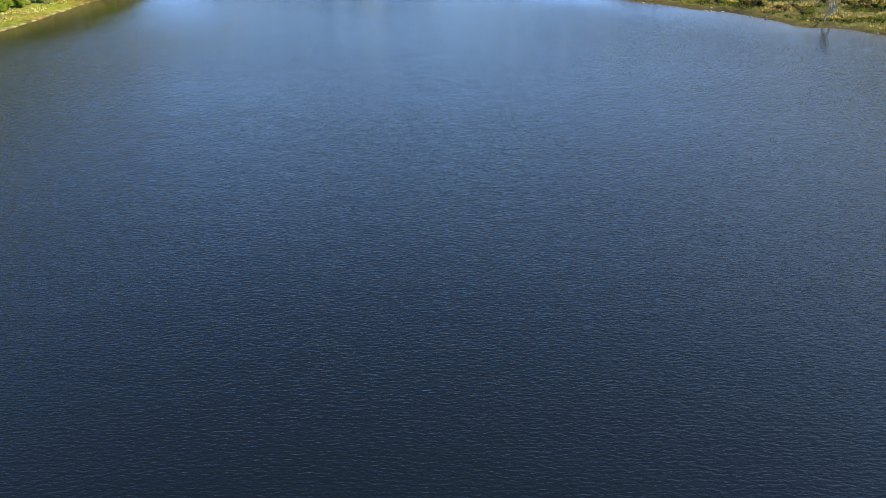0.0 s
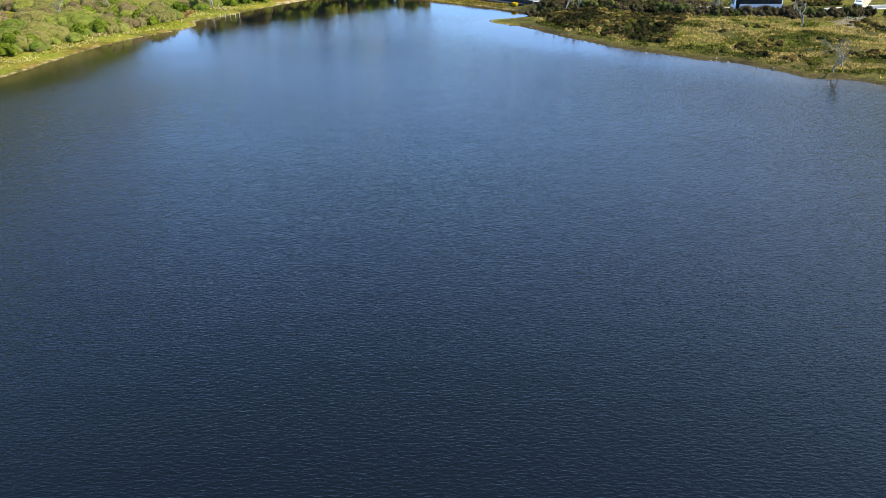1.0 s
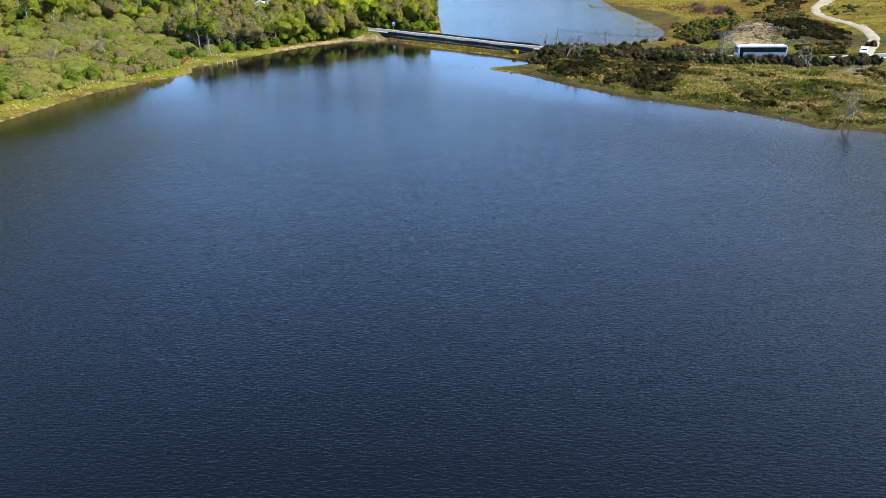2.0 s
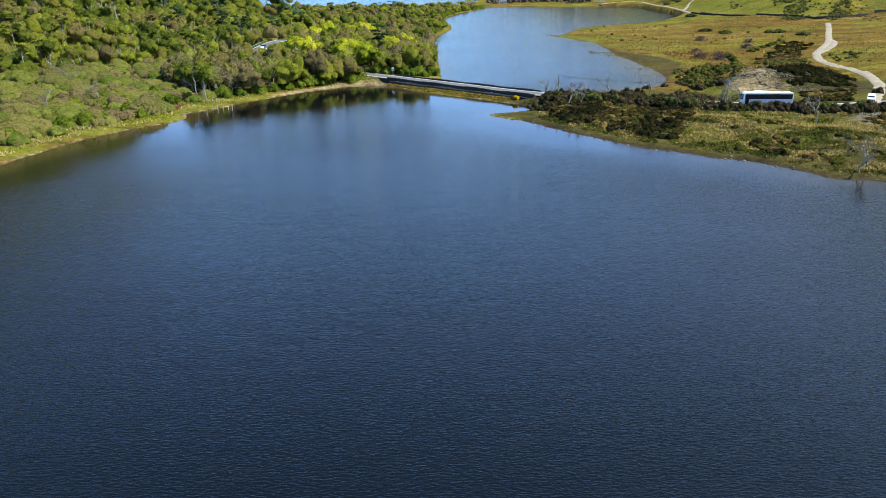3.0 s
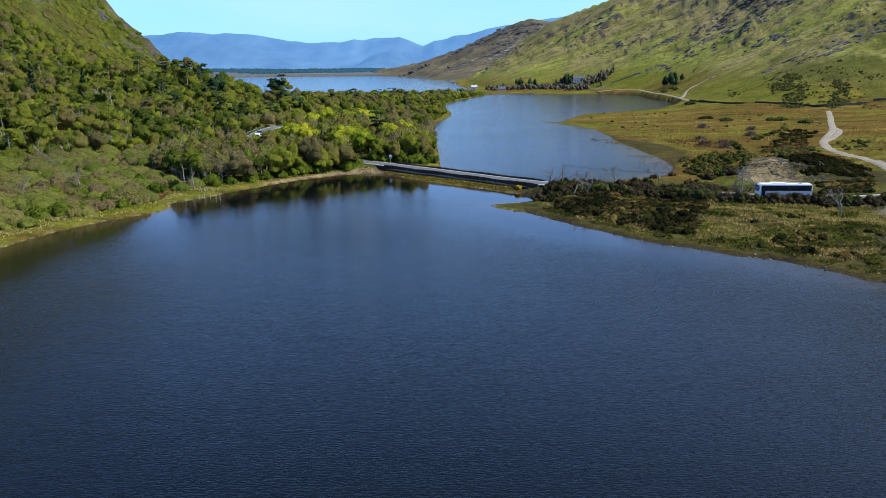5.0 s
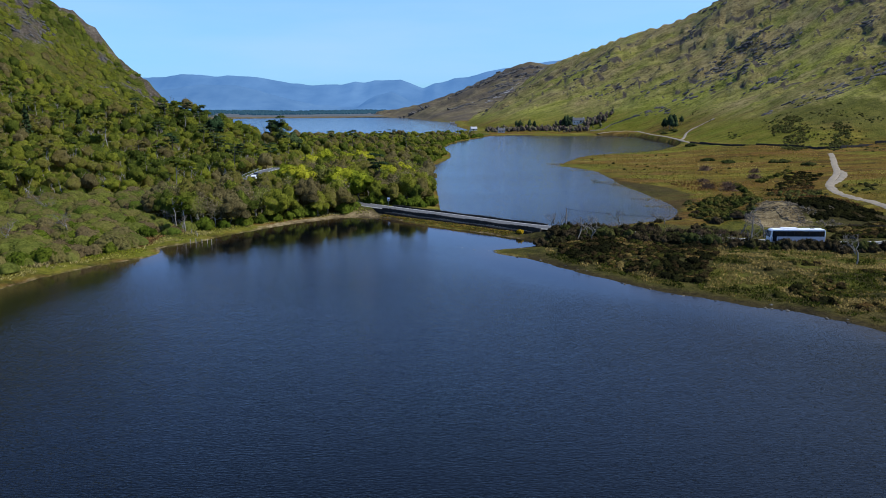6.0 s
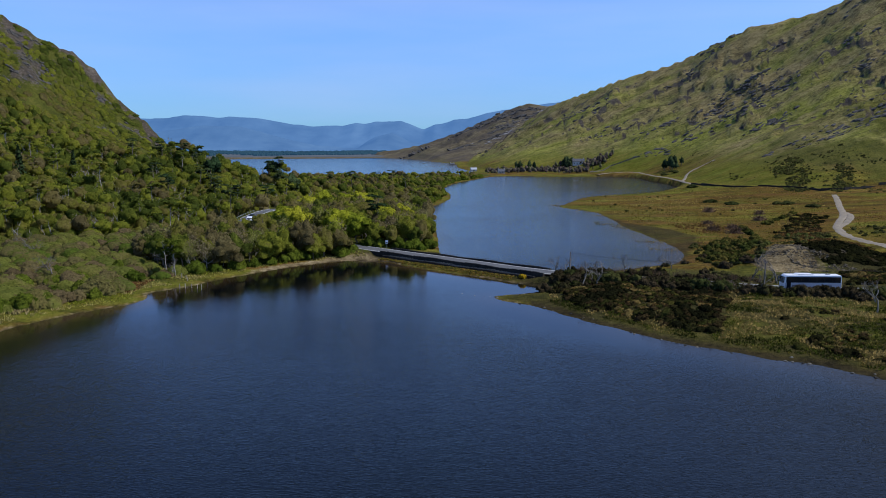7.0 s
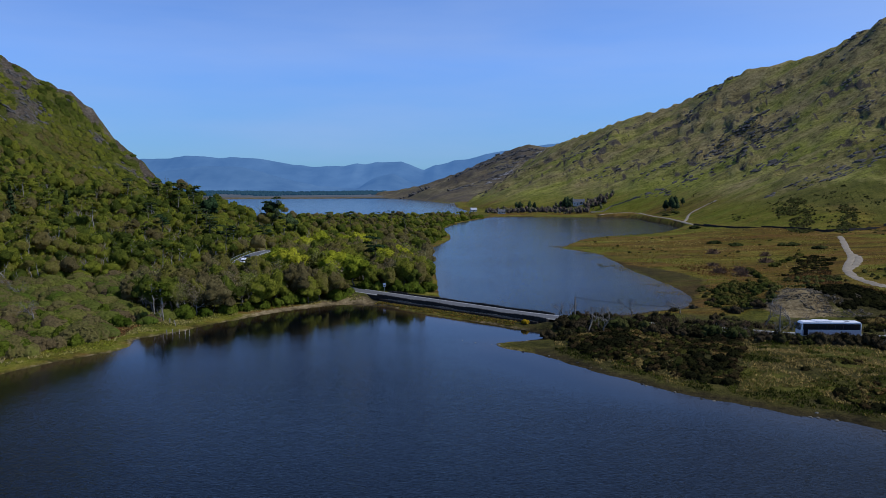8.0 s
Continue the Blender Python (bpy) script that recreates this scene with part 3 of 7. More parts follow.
def land(x, y):
    """Height of the ground and what covers it, for arrays of places."""
    x, y = np.asarray(x, float), np.asarray(y, float)
    wob = 1.6 * (fbm(x / 9, y / 9, 3, 5) - 0.5) + 0.8 * (fbm(x / 2.6, y / 2.6, 2, 8) - 0.5)
    water = np.full(x.shape, -1e9)
    for lake in LAKES:
        water = np.maximum(water, signed(x, y, lake))
    d = -water + wob * smooth(0, 60, np.hypot(x - 0.7, y - 20))
    z = np.where(d > 0, 0.75 * (1 - np.exp(-np.maximum(d, 0) / 4.5)) + 0.024 * np.clip(d, 0, 70), np.maximum(d * 0.10, -3.2))
    bumps = (fbm(x / 14, y / 14, 4, 2) - 0.5) * 1.6 + (ridged(x / 5, y / 5, 3, 4) - 0.6) * 0.7
    z = z + bumps * smooth(3, 16, d)
    # the ground rises gently to the right behind the road
    z = z + 4.2 * smooth(112, 195, x) * smooth(205, 290, y) * smooth(1200, 700, y) * (d > 0)
    # the low bog beside the far bay stays flat and wet
    bog = smooth(90, 30, np.hypot((x - 118) * 0.9, y - 430) * 0.55)
    z = z * (1 - 0.6 * bog * (d > 0))
    # a hummock of rough heath beside the end of the causeway, and the spoil bank behind the road
    z = z + 1.9 * np.exp(-(((x - 52) / 17) ** 2 + ((y - 190) / 9) ** 2)) * smooth(2, 10, d) + 1.0 * np.exp(-(((x - 34) / 7) ** 2 + ((y - 207) / 9) ** 2)) * smooth(2, 8, d)
    z = z + (3.6 * smooth(242, 257, y + 4 * fbm(x / 8, y / 8, 3, 2)) * smooth(300, 264, y) * smooth(82, 94, x) * smooth(127, 112, x)) * (0.8 + 0.35 * ridged(x / 9, y / 9, 3, 2))
    zr, ur, cliffr, cragr = ridge(x, y, RIGHT_FOOT, RIGHT_CREST, [(60, 4500), (6000, 4500), (6000, 500)], 1.18, 0.8, 0, 0.08)
    zf, uf, clifff, cragf = ridge(x, y, FAR_FOOT, FAR_CREST, [(-240, 4500), (3000, 4500), (3000, 2000)], 1.1, 0.7, 2, 0.08)
    zl, ul, cliffl, cragl = ridge(x, y, LEFT_FOOT, LEFT_CREST, [(-86, 700), (-86, 800), (-1400, 900), (-1400, 380)], 1.0, 0.3, 5, -0.4, 0.95)
    z = np.where(d > 0, z + np.maximum(np.maximum(zr, zf), zl) * smooth(0, 30, d), z)
    toe, _ = near_line(x, y, np.array([(-17, 274.6), (23, 239.1)], float))
    z = np.where((toe < 9) & (d > 0), np.minimum(z, 0.22 + 0.1 * np.clip(toe - 6.5, 0, 3)), z)
    # roads are levelled into it, but for the causeway, which is built
    for line, half in ((MAIN_ROAD, 4.0),):
        dr, (hr,) = near_line(x, y, line)
        fit_in = smooth(half + 9, half, dr) * smooth(-0.5, 5, d) * smooth(5.5, 8, toe)
        z = z * (1 - fit_in) + hr * fit_in
    u = np.maximum(np.maximum(ur, uf), ul)
    hill = np.maximum(smooth(0.03, 0.3, ur), smooth(0.02, 0.2, uf)) + 0.5 * smooth(0.6, 0.9, ul)
    crag = np.where(ul >= np.maximum(ur, uf), cragl, np.where(ur > uf, cragr, cragf))
    rock = np.clip(0.45 * smooth(0.14, 0.32, crag) * smooth(0.2, 0.6, u) + 0.8 * np.maximum(cliffr * (ur > 0), clifff * (uf > 0)), 0, 1)
    rock = np.where(ul > 0, (0.35 * smooth(0.05, 0.3, cragl) + 0.5 * cliffl + 0.55) * smooth(0.66, 0.9, ul) * smooth(0.49, 0.58, fbm(x / 12, y / 9, 3, 1)), rock)
    rock = np.where((zf > zr) & (uf > 0.02), np.maximum(rock, 0.24 + 0.62 * fbm(x / 70, y / 40, 4, 3) - 0.08), rock)
    rock = np.maximum(rock, 0.9 * smooth(0.80, 0.93, ul) * (x < -140) * smooth(0.50, 0.60, fbm(x / 9, y / 7, 4, 2)))
    quarry = 1.3 * np.exp(-(((x - 89) / 7) ** 2 + ((y - 250) / 12) ** 2)) + 0.8 * np.exp(-(((x - 84) / 16) ** 2 + ((y - 226) / 7) ** 2))
    rock = np.maximum(rock, 0.7 * smooth(0.2, 0.8, np.exp(-(((x - 112) / 13) ** 2 + ((y - 254) / 8) ** 2))) * smooth(0.42, 0.6, fbm(x / 4, y / 4, 3, 6)))
    ragged = 0.45 + 0.9 * fbm(x / 6, y / 6, 3, 10)
    shore = np.maximum(smooth(2.6, 0.2, d) * np.where((x > 20) | ((x > -16) & (y > 240)), 0.36, 0.62), np.where(x < -14, smooth(5.0, 1.5, d), 0) * smooth(232, 262, y) * (y < 275)) * ragged
    shore = np.maximum(shore, smooth(0.25, 0.8, quarry) * (0.25 + 1.1 * fbm(x / 7, y / 7, 3, 11)))
    shore = np.maximum(shore, smooth(-1.5, 2.0, signed(x, y, SAND_SLOPE) + 4 * (fbm(x / 4, y / 4, 3, 7) - 0.5)) * (0.35 + 0.8 * fbm(x / 3, y / 3, 3, 11)))
    zone = smooth(0.40, 0.58, fbm(x / 45, y / 34, 3, 8))
    moor = np.clip(np.where((ur <= 0) & (y > 240) & (x > 20), -0.02 + 0.9 * zone, 0.22) + 0.7 * smooth(0, 0.1, uf) * (uf > ur) + 0.22 * bog + 0.6 * np.exp(-(((x - 128) / 36) ** 2 + ((y - 300) / 26) ** 2)) + 0.6 * smooth(0.2, 0.8, ur) + 0.5 * (ur > 0) * smooth(232, 275, x) * smooth(720, 600, y) + 0.3 * smooth(300, 200, np.abs(x - 190) + np.abs(y - 330)) * (y > 230) - 0.35 * smooth(40, 6, d) * (y > 280) * (ur <= 0), 0, 1)
    field = np.clip(smooth(0.30, 0.05, ur) * (ur > 0) * smooth(430, 600, y) + 0.8 * np.exp(-(((x - 40) / 60) ** 2 + ((y - 960) / 60) ** 2)), 0, 0.45) * smooth(0.36, 0.5, fbm(x / 70, y / 70, 3, 1)) * smooth(282, 238, x)
    field = np.maximum(field, np.where((x < -52) & (y < 238) & (y > 100), 0.4 * smooth(1.2, 2.2, d) * smooth(12, 7, d), 0))
    woods = np.where((x < 4 + 40 * smooth(690, 850, y)) & (y > 225) & (y < 920), smooth(4, 10, d), 0)
    woods = np.maximum(woods, 0.9 * inside(x, y, HEATH_BANK) * smooth(4, 9, d))
    woods = np.maximum(woods, 0.9 * smooth(9, 7, toe))
    woods = np.maximum(woods, np.where((x > 6) & (y < 248) & (y > 0), 0.85 * smooth(0.45, 0.6, fbm(x / 8, y / 6, 3, 9)) * smooth(3, 7, d), 0))
    # dark scrub cover, which also paints in the shade of the slope facing away
    woods = np.maximum(woods, 0.8 * (ur > 0.01) * smooth(238, 262, x) * smooth(480, 400, x) * smooth(780, 640, y) * smooth(0.32, 0.55, fbm(x / 18, y / 40, 4, 2)))
    woods = np.maximum(woods, 0.92 * smooth(0.25, 0.7, np.exp(-(((x - 118) / 20) ** 2 + ((y - 247) / 13) ** 2)) * (0.5 + fbm(x / 7, y / 7, 3, 2))))
    woods = np.maximum(woods, 0.92 * ((x > 27) & (x < 78) & (d > 0)) * smooth(204, 212, y) * smooth(250, 238, y) * smooth(2, 5, d) * smooth(70, 60, x - 0.2 * (y - 210)))
    woods = np.maximum(woods, 0.68 * ((x > 0) & (y < 246) & (y > 60)) * smooth(0.5, 2.0, d))
    bed = np.where((x > 18) & (y < 262), smooth(3.8, 1.4, d + 1.2 * (ragged - 0.9)), smooth(0.25, -0.35, d))
    bed = np.maximum(bed, 0.75 * smooth(9, 7.4, toe) * (d > 0))
    peat = 0.8 * smooth(0.25, 0.7, np.exp(-(((x - 120) / 23) ** 2 + ((y - 241) / 17) ** 2)) * (0.6 + 0.8 * fbm(x / 6, y / 6, 3, 2)))
    peat = np.maximum(peat, 0.7 * inside(x, y, HEATH_BANK) * smooth(3.5, 6, d))
    peat = np.maximum(peat, 0.6 * ((x > 28) & (x < 72) & (d > 2)) * smooth(212, 220, y + 0.35 * (x - 40)) * smooth(250, 240, y) * smooth(0.35, 0.5, fbm(x / 7, y / 7, 3, 4)))
    peat = np.maximum(peat, ((x > 14) & (y < 236) & (y > 60)) * smooth(1, 3, d) * smooth(0.22, 0.62, fbm(x / 9, y / 6, 3, 7)) * 0.75)
    bed = np.maximum(bed, peat)
    bed = np.maximum(bed, ((x > 8) & (y < 238) & (y > 60)) * smooth(0.2, 1.2, d) * smooth(11, 6, d) * (0.25 + 0.5 * fbm(x / 5, y / 3, 3, 3)))
    # dark peat, with the shade of the bank's relief painted in
    bed = np.maximum(bed, smooth(-1.5, 1.5, signed(x, y, SHADED_PEAT_BANK) + 5 * (fbm(x / 4, y / 4, 3, 2) - 0.5)))
    mud = signed(x, y, MUD_FLAT)
    bed = np.maximum(bed, (0.55 + 0.5 * fbm(x / 6, y / 10, 3, 5)) * smooth(-1.5, 2.0, mud + 4 * (fbm(x / 8, y / 8, 2, 3) - 0.5)))
    shore = np.maximum(shore, ((x > -37) & (x < -17) & (y > 258) & (y < 281)) * smooth(10, 4, d) * (0.5 + 0.6 * fbm(x / 6, y / 6, 3, 10)))
    return z, dict(shore=shore, moor=moor, field=field, rock=rock, wood=woods, bed=bed, hill=hill, ling=np.maximum(smooth(0.0, 0.08, uf) * (zf > zr), smooth(1850, 1960, y) * (x < 60))), d


def height(x, y):
    return land(np.atleast_1d(x), np.atleast_1d(y))[0]


def polar(fine, radii):
    """A sheet of rings round the start of the flight, finer ahead than behind."""
    angles = np.concatenate([np.arange(-41, 41, fine), np.arange(41, 318.9, 3.5)])
    na, nr = len(angles), len(radii)
    aa, rr = np.meshgrid(np.radians(angles), radii)
    x, y = (rr * np.sin(aa)).ravel(), (20 + rr * np.cos(aa)).ravel()
    i, j = np.meshgrid(np.arange(nr - 1), np.arange(na), indexing="ij")
    k = (j + 1) % na
    faces = np.stack([i * na + j, i * na + k, (i + 1) * na + k, (i + 1) * na + j], -1).reshape(-1, 4)[:, ::-1]
    return x, y, faces


def build_ground():
    radii = np.concatenate([[0.01, 8, 20, 32], 40 * np.exp(np.arange(0, math.log(4800 / 40), 0.0105)), [4800]])
    x, y, faces = polar(0.18, radii)
    z, cover, d = land(x, y)
    far = smooth(2150, 2500, np.hypot(x, y))
    low = far * smooth(-230, -420, x)
    z = z * (1 - low) + np.minimum(z, 0.4) * low
    ob = new("ground", mesh_of("ground", np.stack([x, y, z], 1), faces, [GROUND], True, attributes=cover))
    tagged(ob, "olive moorland, boggy shore and rocky hill ground", "ground", kind="structure")


def build_water():
    radii = np.concatenate([[0.01, 8, 20, 32], 40 * np.exp(np.arange(0, math.log(2500 / 40), 0.022)), [2500]])
    x, y, faces = polar(0.7, radii)
    _, _, d = land(x, y)
    shallow = smooth(-9, -0.5, d) * (0.35 + 0.65 * fbm(x / 12, y / 12, 3, 6))
    shallow = shallow * np.where((x > 5) & (y < 246), 0.35, 1.0)
    bay = np.exp(-(((x - 82) / 22) ** 2 + ((y - 320) / 60) ** 2))
    shallow = np.maximum(shallow, smooth(0.3, 0.9, bay * (0.5 + fbm(x / 20, y / 9, 3, 7))))
    lee, _ = near_line(x, y, np.array([(-95, 165), (-66, 215), (-30, 265), (8, 238), (24, 222)], float))
    bank, _ = near_line(x, y, np.array([(22, 200), (34, 181), (56, 161), (80, 140)], float))
    calm = 0.55 * smooth(22, 4, bank) + smooth(62, 6, lee + 22 * (fbm(x / 24, y / 24, 3, 9) - 0.5)) * ~inside(x, y, LAKE_B) + 0.25 * smooth(262, 320, y) + 0.15 * smooth(800, 900, y)
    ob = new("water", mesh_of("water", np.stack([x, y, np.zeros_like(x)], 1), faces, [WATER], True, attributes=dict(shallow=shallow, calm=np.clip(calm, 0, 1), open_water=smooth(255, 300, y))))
    tagged(ob, "dark peaty lake water with fine wind ripples", "lake", kind="structure")


build_ground()
build_water()

# ---- plants ----
def unit(v):
    return v / (np.linalg.norm(v, axis=-1, keepdims=True) + 1e-9)


def cards(rng, pos, normal, size, long=1.25):
    """Small diamond-shaped sprays of leaves at pos, facing normal."""
    n = len(pos)
    normal = unit(normal)
    u = unit(np.cross(normal, rng.normal(size=(n, 3))))
    v = np.cross(normal, u)
    s = (size * rng.uniform(0.55, 1.25, n))[:, None]
    k = 0.12 * s * normal
    verts = np.stack([pos - u * s * 0.5 - k, pos - v * s * 0.5 * long + k, pos + u * s * 0.5 - k, pos + v * s * 0.5 * long + k], 1).reshape(-1, 3)
    return verts, np.arange(4 * n).reshape(n, 4)


def lobed(rng, centre, radii, lobes, sprays, size, around=16, rings=9, deep=0.36, low=2.0, long=1.25, loose=0.45):
    """One leafy mass: a body with rounded lobes and creases, and sprays of leaves standing out of it."""
    centre, radii = np.array(centre, float), np.array(radii, float)
    tips = unit(rng.normal(size=(lobes, 3)) + (0, 0, 0.35))
    amp, wide = rng.uniform(0.55, 1.12, lobes), 1.35 / math.sqrt(lobes)

    def reach(d):
        away = np.arccos(np.clip(d @ tips.T, -1, 1))
        return 1 - deep + deep * np.max(np.exp(-(away / wide) ** 2) * amp, 1, keepdims=True)
    polar_a, turn_a = np.meshgrid(np.linspace(0.03, low, rings + 1), np.arange(around) * 2 * math.pi / around, indexing="ij")
    d = np.stack([np.sin(polar_a) * np.cos(turn_a), np.sin(polar_a) * np.sin(turn_a), np.cos(polar_a)], -1).reshape(-1, 3)
    body = centre + d * radii * reach(d) * rng.uniform(0.95, 1.03, (len(d), 1))
    i, j = np.meshgrid(np.arange(rings), np.arange(around), indexing="ij")
    k = (j + 1) % around
    quads = np.stack([i * around + j, (i + 1) * around + j, (i + 1) * around + k, i * around + k], -1).reshape(-1, 4)
    d = unit(rng.normal(size=(sprays, 3)))
    d[:, 2] = np.where(d[:, 2] < math.cos(low) * 0.8, -d[:, 2], d[:, 2])
    pos = centre + d * radii * reach(d) * rng.uniform(0.92, 1.24, (sprays, 1)) ** rng.uniform(0, 1, (sprays, 1))
    return joined([(body, quads), cards(rng, pos, unit(d / radii) + rng.normal(size=(sprays, 3)) * loose, size, long)])


def clump(rng, centre, radii, n, size, low=-0.35):
    """A small leafy mass."""
    return lobed(rng, centre, radii, 5, n, size, 8, 4, 0.3, 1.75 if low < 0 else 1.5)


CORE_V = unit(np.array([(x, y, z) for x in (-1, 0, 1) for y in (-1, 0, 1) for z in (-1, 0, 1) if (x, y, z) != (0, 0, 0)], float))
CORE_KEYS = [(x, y, z) for x in (-1, 0, 1) for y in (-1, 0, 1) for z in (-1, 0, 1) if (x, y, z) != (0, 0, 0)]
CORE_F = []
for axis in range(3):
    for s in (-1, 1):
        for p in (-1, 0):
            for q in (-1, 0):
                quad = []
                for dp, dq in ((0, 0), (1, 0), (1, 1), (0, 1)):
                    c = [p + dp, q + dq]
                    c.insert(axis, s)
                    quad.append(CORE_KEYS.index(tuple(c)))
                CORE_F.append(quad if s * (1, -1, 1)[axis] > 0 else quad[::-1])
CORE_F = np.array(CORE_F)


def limb(rng, a0, b0, r0, r1, sides=5, bend=0.12, steps=4):
    a0, b0 = np.array(a0, float), np.array(b0, float)
    t = np.linspace(0, 1, steps + 1)[:, None]
    pts = a0 + (b0 - a0) * t + rng.normal(size=(steps + 1, 3)) * bend * np.linalg.norm(b0 - a0) * 0.35 * np.sin(math.pi * t)
    return tube(pts, np.linspace(r0, r1, steps + 1), sides)


def broadleaf(seed, high=10.0, wide=7.5, masses=4, sprays=420, size=0.42, limbs=5, around=22, rings=12):
    """Trunk and crown of a round, lobed tree; both as (verts, quads)."""
    rng = np.random.default_rng(seed)
    fork = high * 0.38
    wood = [limb(rng, (0, 0, -0.5), (rng.normal() * 0.3, rng.normal() * 0.3, fork), high * 0.026, high * 0.017, 5)]
    crown = [lobed(rng, (0, 0, high * 0.5), (wide * 0.47, wide * 0.47, high * 0.47), 20, sprays, size, around, rings, 0.38, 2.45, loose=0.7)]
    turn0 = rng.uniform(0, 6.28)
    for i in range(masses):
        ang, r = turn0 + i * 6.28 / masses + rng.uniform(-0.4, 0.4), wide * rng.uniform(0.2, 0.3)
        c = (0.33 * wide * math.cos(ang), 0.33 * wide * math.sin(ang), high * rng.uniform(0.28, 0.66))
        crown.append(lobed(rng, c, (r, r, r * rng.uniform(0.75, 1.05)), 6, sprays // 4, size, max(8, around // 2), max(4, rings // 2)))
        wood.append(limb(rng, (0, 0, fork * rng.uniform(0.7, 1.0)), (c[0] * 1.1, c[1] * 1.1, c[2] + r * 0.4), high * 0.011, high * 0.004, 4))
    for i in range(limbs - masses):
        ang = rng.uniform(0, 6.28)
        wood.append(limb(rng, (0, 0, fork), (0.4 * wide * math.cos(ang), 0.4 * wide * math.sin(ang), high * 0.85), high * 0.011, high * 0.003, 4))
    return joined(wood), joined(crown)


def pine(seed, high=13.0, sprays=50, size=0.6):
    """A tall pine with a bare stem and a flat, broken crown."""
    rng = np.random.default_rng(seed)
    top = np.array((rng.normal() * 0.5, rng.normal() * 0.5, high * 0.93))
    wood = [limb(rng, (0, 0, -0.5), top, high * 0.02, high * 0.006, 6, 0.04, 6)]
    crown = []
    for i in range(8):
        ang, z = rng.uniform(0, 6.28), high * rng.uniform(0.62, 0.98)
        reach = high * rng.uniform(0.05, 0.24)
        c = np.array((math.cos(ang) * reach, math.sin(ang) * reach, z))
        wood.append(limb(rng, top * (z / high - 0.06), c, 0.07, 0.03, 4))
        crown.append(clump(rng, c, (high * 0.14, high * 0.14, high * 0.05), sprays, size, 0.0))
    for i in range(4):
        ang, z = rng.uniform(0, 6.28), high * rng.uniform(0.3, 0.6)
        wood.append(limb(rng, top * z / high, (math.cos(ang) * 1.3, math.sin(ang) * 1.3, z + 0.4), 0.05, 0.02, 4))
    return joined(wood), joined(crown)


def spruce(seed, high=14.0, sprays=420, size=0.8):
    rng = np.random.default_rng(seed)
    wood = [limb(rng, (0, 0, -0.5), (0, 0, high * 0.97), 0.2, 0.03, 6, 0.0)]
    t, ang = rng.uniform(0.06, 1.0, sprays) ** 0.8, rng.uniform(0, 6.28, sprays)
    tier = 0.75 + 0.25 * np.cos(t * 46)
    r = high * 0.25 * (1 - t) * tier * rng.uniform(0.6, 1.1, sprays) + 0.1
    out = np.stack([np.cos(ang), np.sin(ang), np.full(sprays, 0.7)], 1)
    pos = np.stack([r * np.cos(ang), r * np.sin(ang), high * t - r * 0.3], 1)
    return joined(wood), cards(rng, pos, out + rng.normal(size=(sprays, 3)) * 0.3, size)


def bare(seed, high=8.0, spread=0.75, levels=4):
    """Trunk and leafless boughs; and the fine outer twigs apart."""
    rng = np.random.default_rng(seed)
    wood, fine = [], []

    def grow(p, d, length, r, level):
        q = p + d * length
        (wood if level < min(3, levels) else fine).append(limb(rng, p, q, r, r * 0.62, 5 if level < 2 else 3, 0.22, 3))
        if level == levels:
            return
        for i in range(3 if level < 3 else 4):
            nd = unit(d + rng.normal(size=3) * spread + np.array((0, 0, 0.18)))
            grow(p + d * length * rng.uniform(0.55, 1.0), nd, length * rng.uniform(0.55, 0.78), r * 0.55, level + 1)
    grow(np.array((0, 0, -0.3)), unit(np.array((rng.normal() * 0.12, rng.normal() * 0.12, 1.0))), high * 0.34, high * 0.0165, 0)
    return joined(wood), joined(fine)


def bush(seed, wide=6.0, high=3.2, masses=4, sprays=160, size=0.34, around=14, rings=6, deep=0.28, long=1.25, lobes=9):
    """A low dome of leaves that starts at the ground."""
    rng = np.random.default_rng(seed)
    out = [lobed(rng, (0, 0, high * 0.22), (wide * 0.42, wide * 0.42, high * 0.8), lobes, sprays, size, around, rings, deep, 1.85, long)]
    for i in range(masses):
        ang, r = 6.28 * (i + rng.uniform(-0.3, 0.3)) / max(masses, 1), wide * rng.uniform(0.17, 0.27)
        out.append(lobed(rng, (0.32 * wide * math.cos(ang), 0.32 * wide * math.sin(ang), high * rng.uniform(0.1, 0.3)), (r, r, high * rng.uniform(0.4, 0.62)), 5, sprays // 4, size, 8, 4, deep, 1.85, long))
    return joined(out)


def tree_thing(name, shapes, wood, leaf, crown_name, label, category, group):
    """One tree: an Empty at its foot with trunk and crown."""
    root = new(name)
    root.empty_display_size = 0.5
    tv, cv = shapes
    for nm, (v, f), mat, sm in (("trunk", tv, wood, True), (crown_name, cv, leaf, crown_name == "crown")):
        ob = new(nm, mesh_of(nm, v, f, [mat], sm))
        ob.parent = root
        if nm == "twigs":
            tagged(ob, kind="stuff")
    return tagged(root, label, category, group)


def spots(rng, poly, gap, keep=None):
    """Uneven places inside a polygon, about gap apart."""
    p = np.array(poly, float)
    lo, hi = p.min(0), p.max(0)
    gx, gy = np.meshgrid(np.arange(lo[0], hi[0], gap), np.arange(lo[1], hi[1], gap))
    x = (gx + rng.uniform(-0.42, 0.42, gx.shape) * gap).ravel()
    y = (gy + rng.uniform(-0.42, 0.42, gx.shape) * gap).ravel()
    ok = inside(x, y, p)
    x, y = x[ok], y[ok]
    z, cover, d = land(x, y)
    road = np.minimum(near_line(x, y, MAIN_ROAD)[0], near_line(x, y, TRACK)[0])
    ok = (d > 3.0) & (road > 6.0)
    if keep is not None:
        ok &= keep(x, y, d)
    return x[ok], y[ok], z[ok]


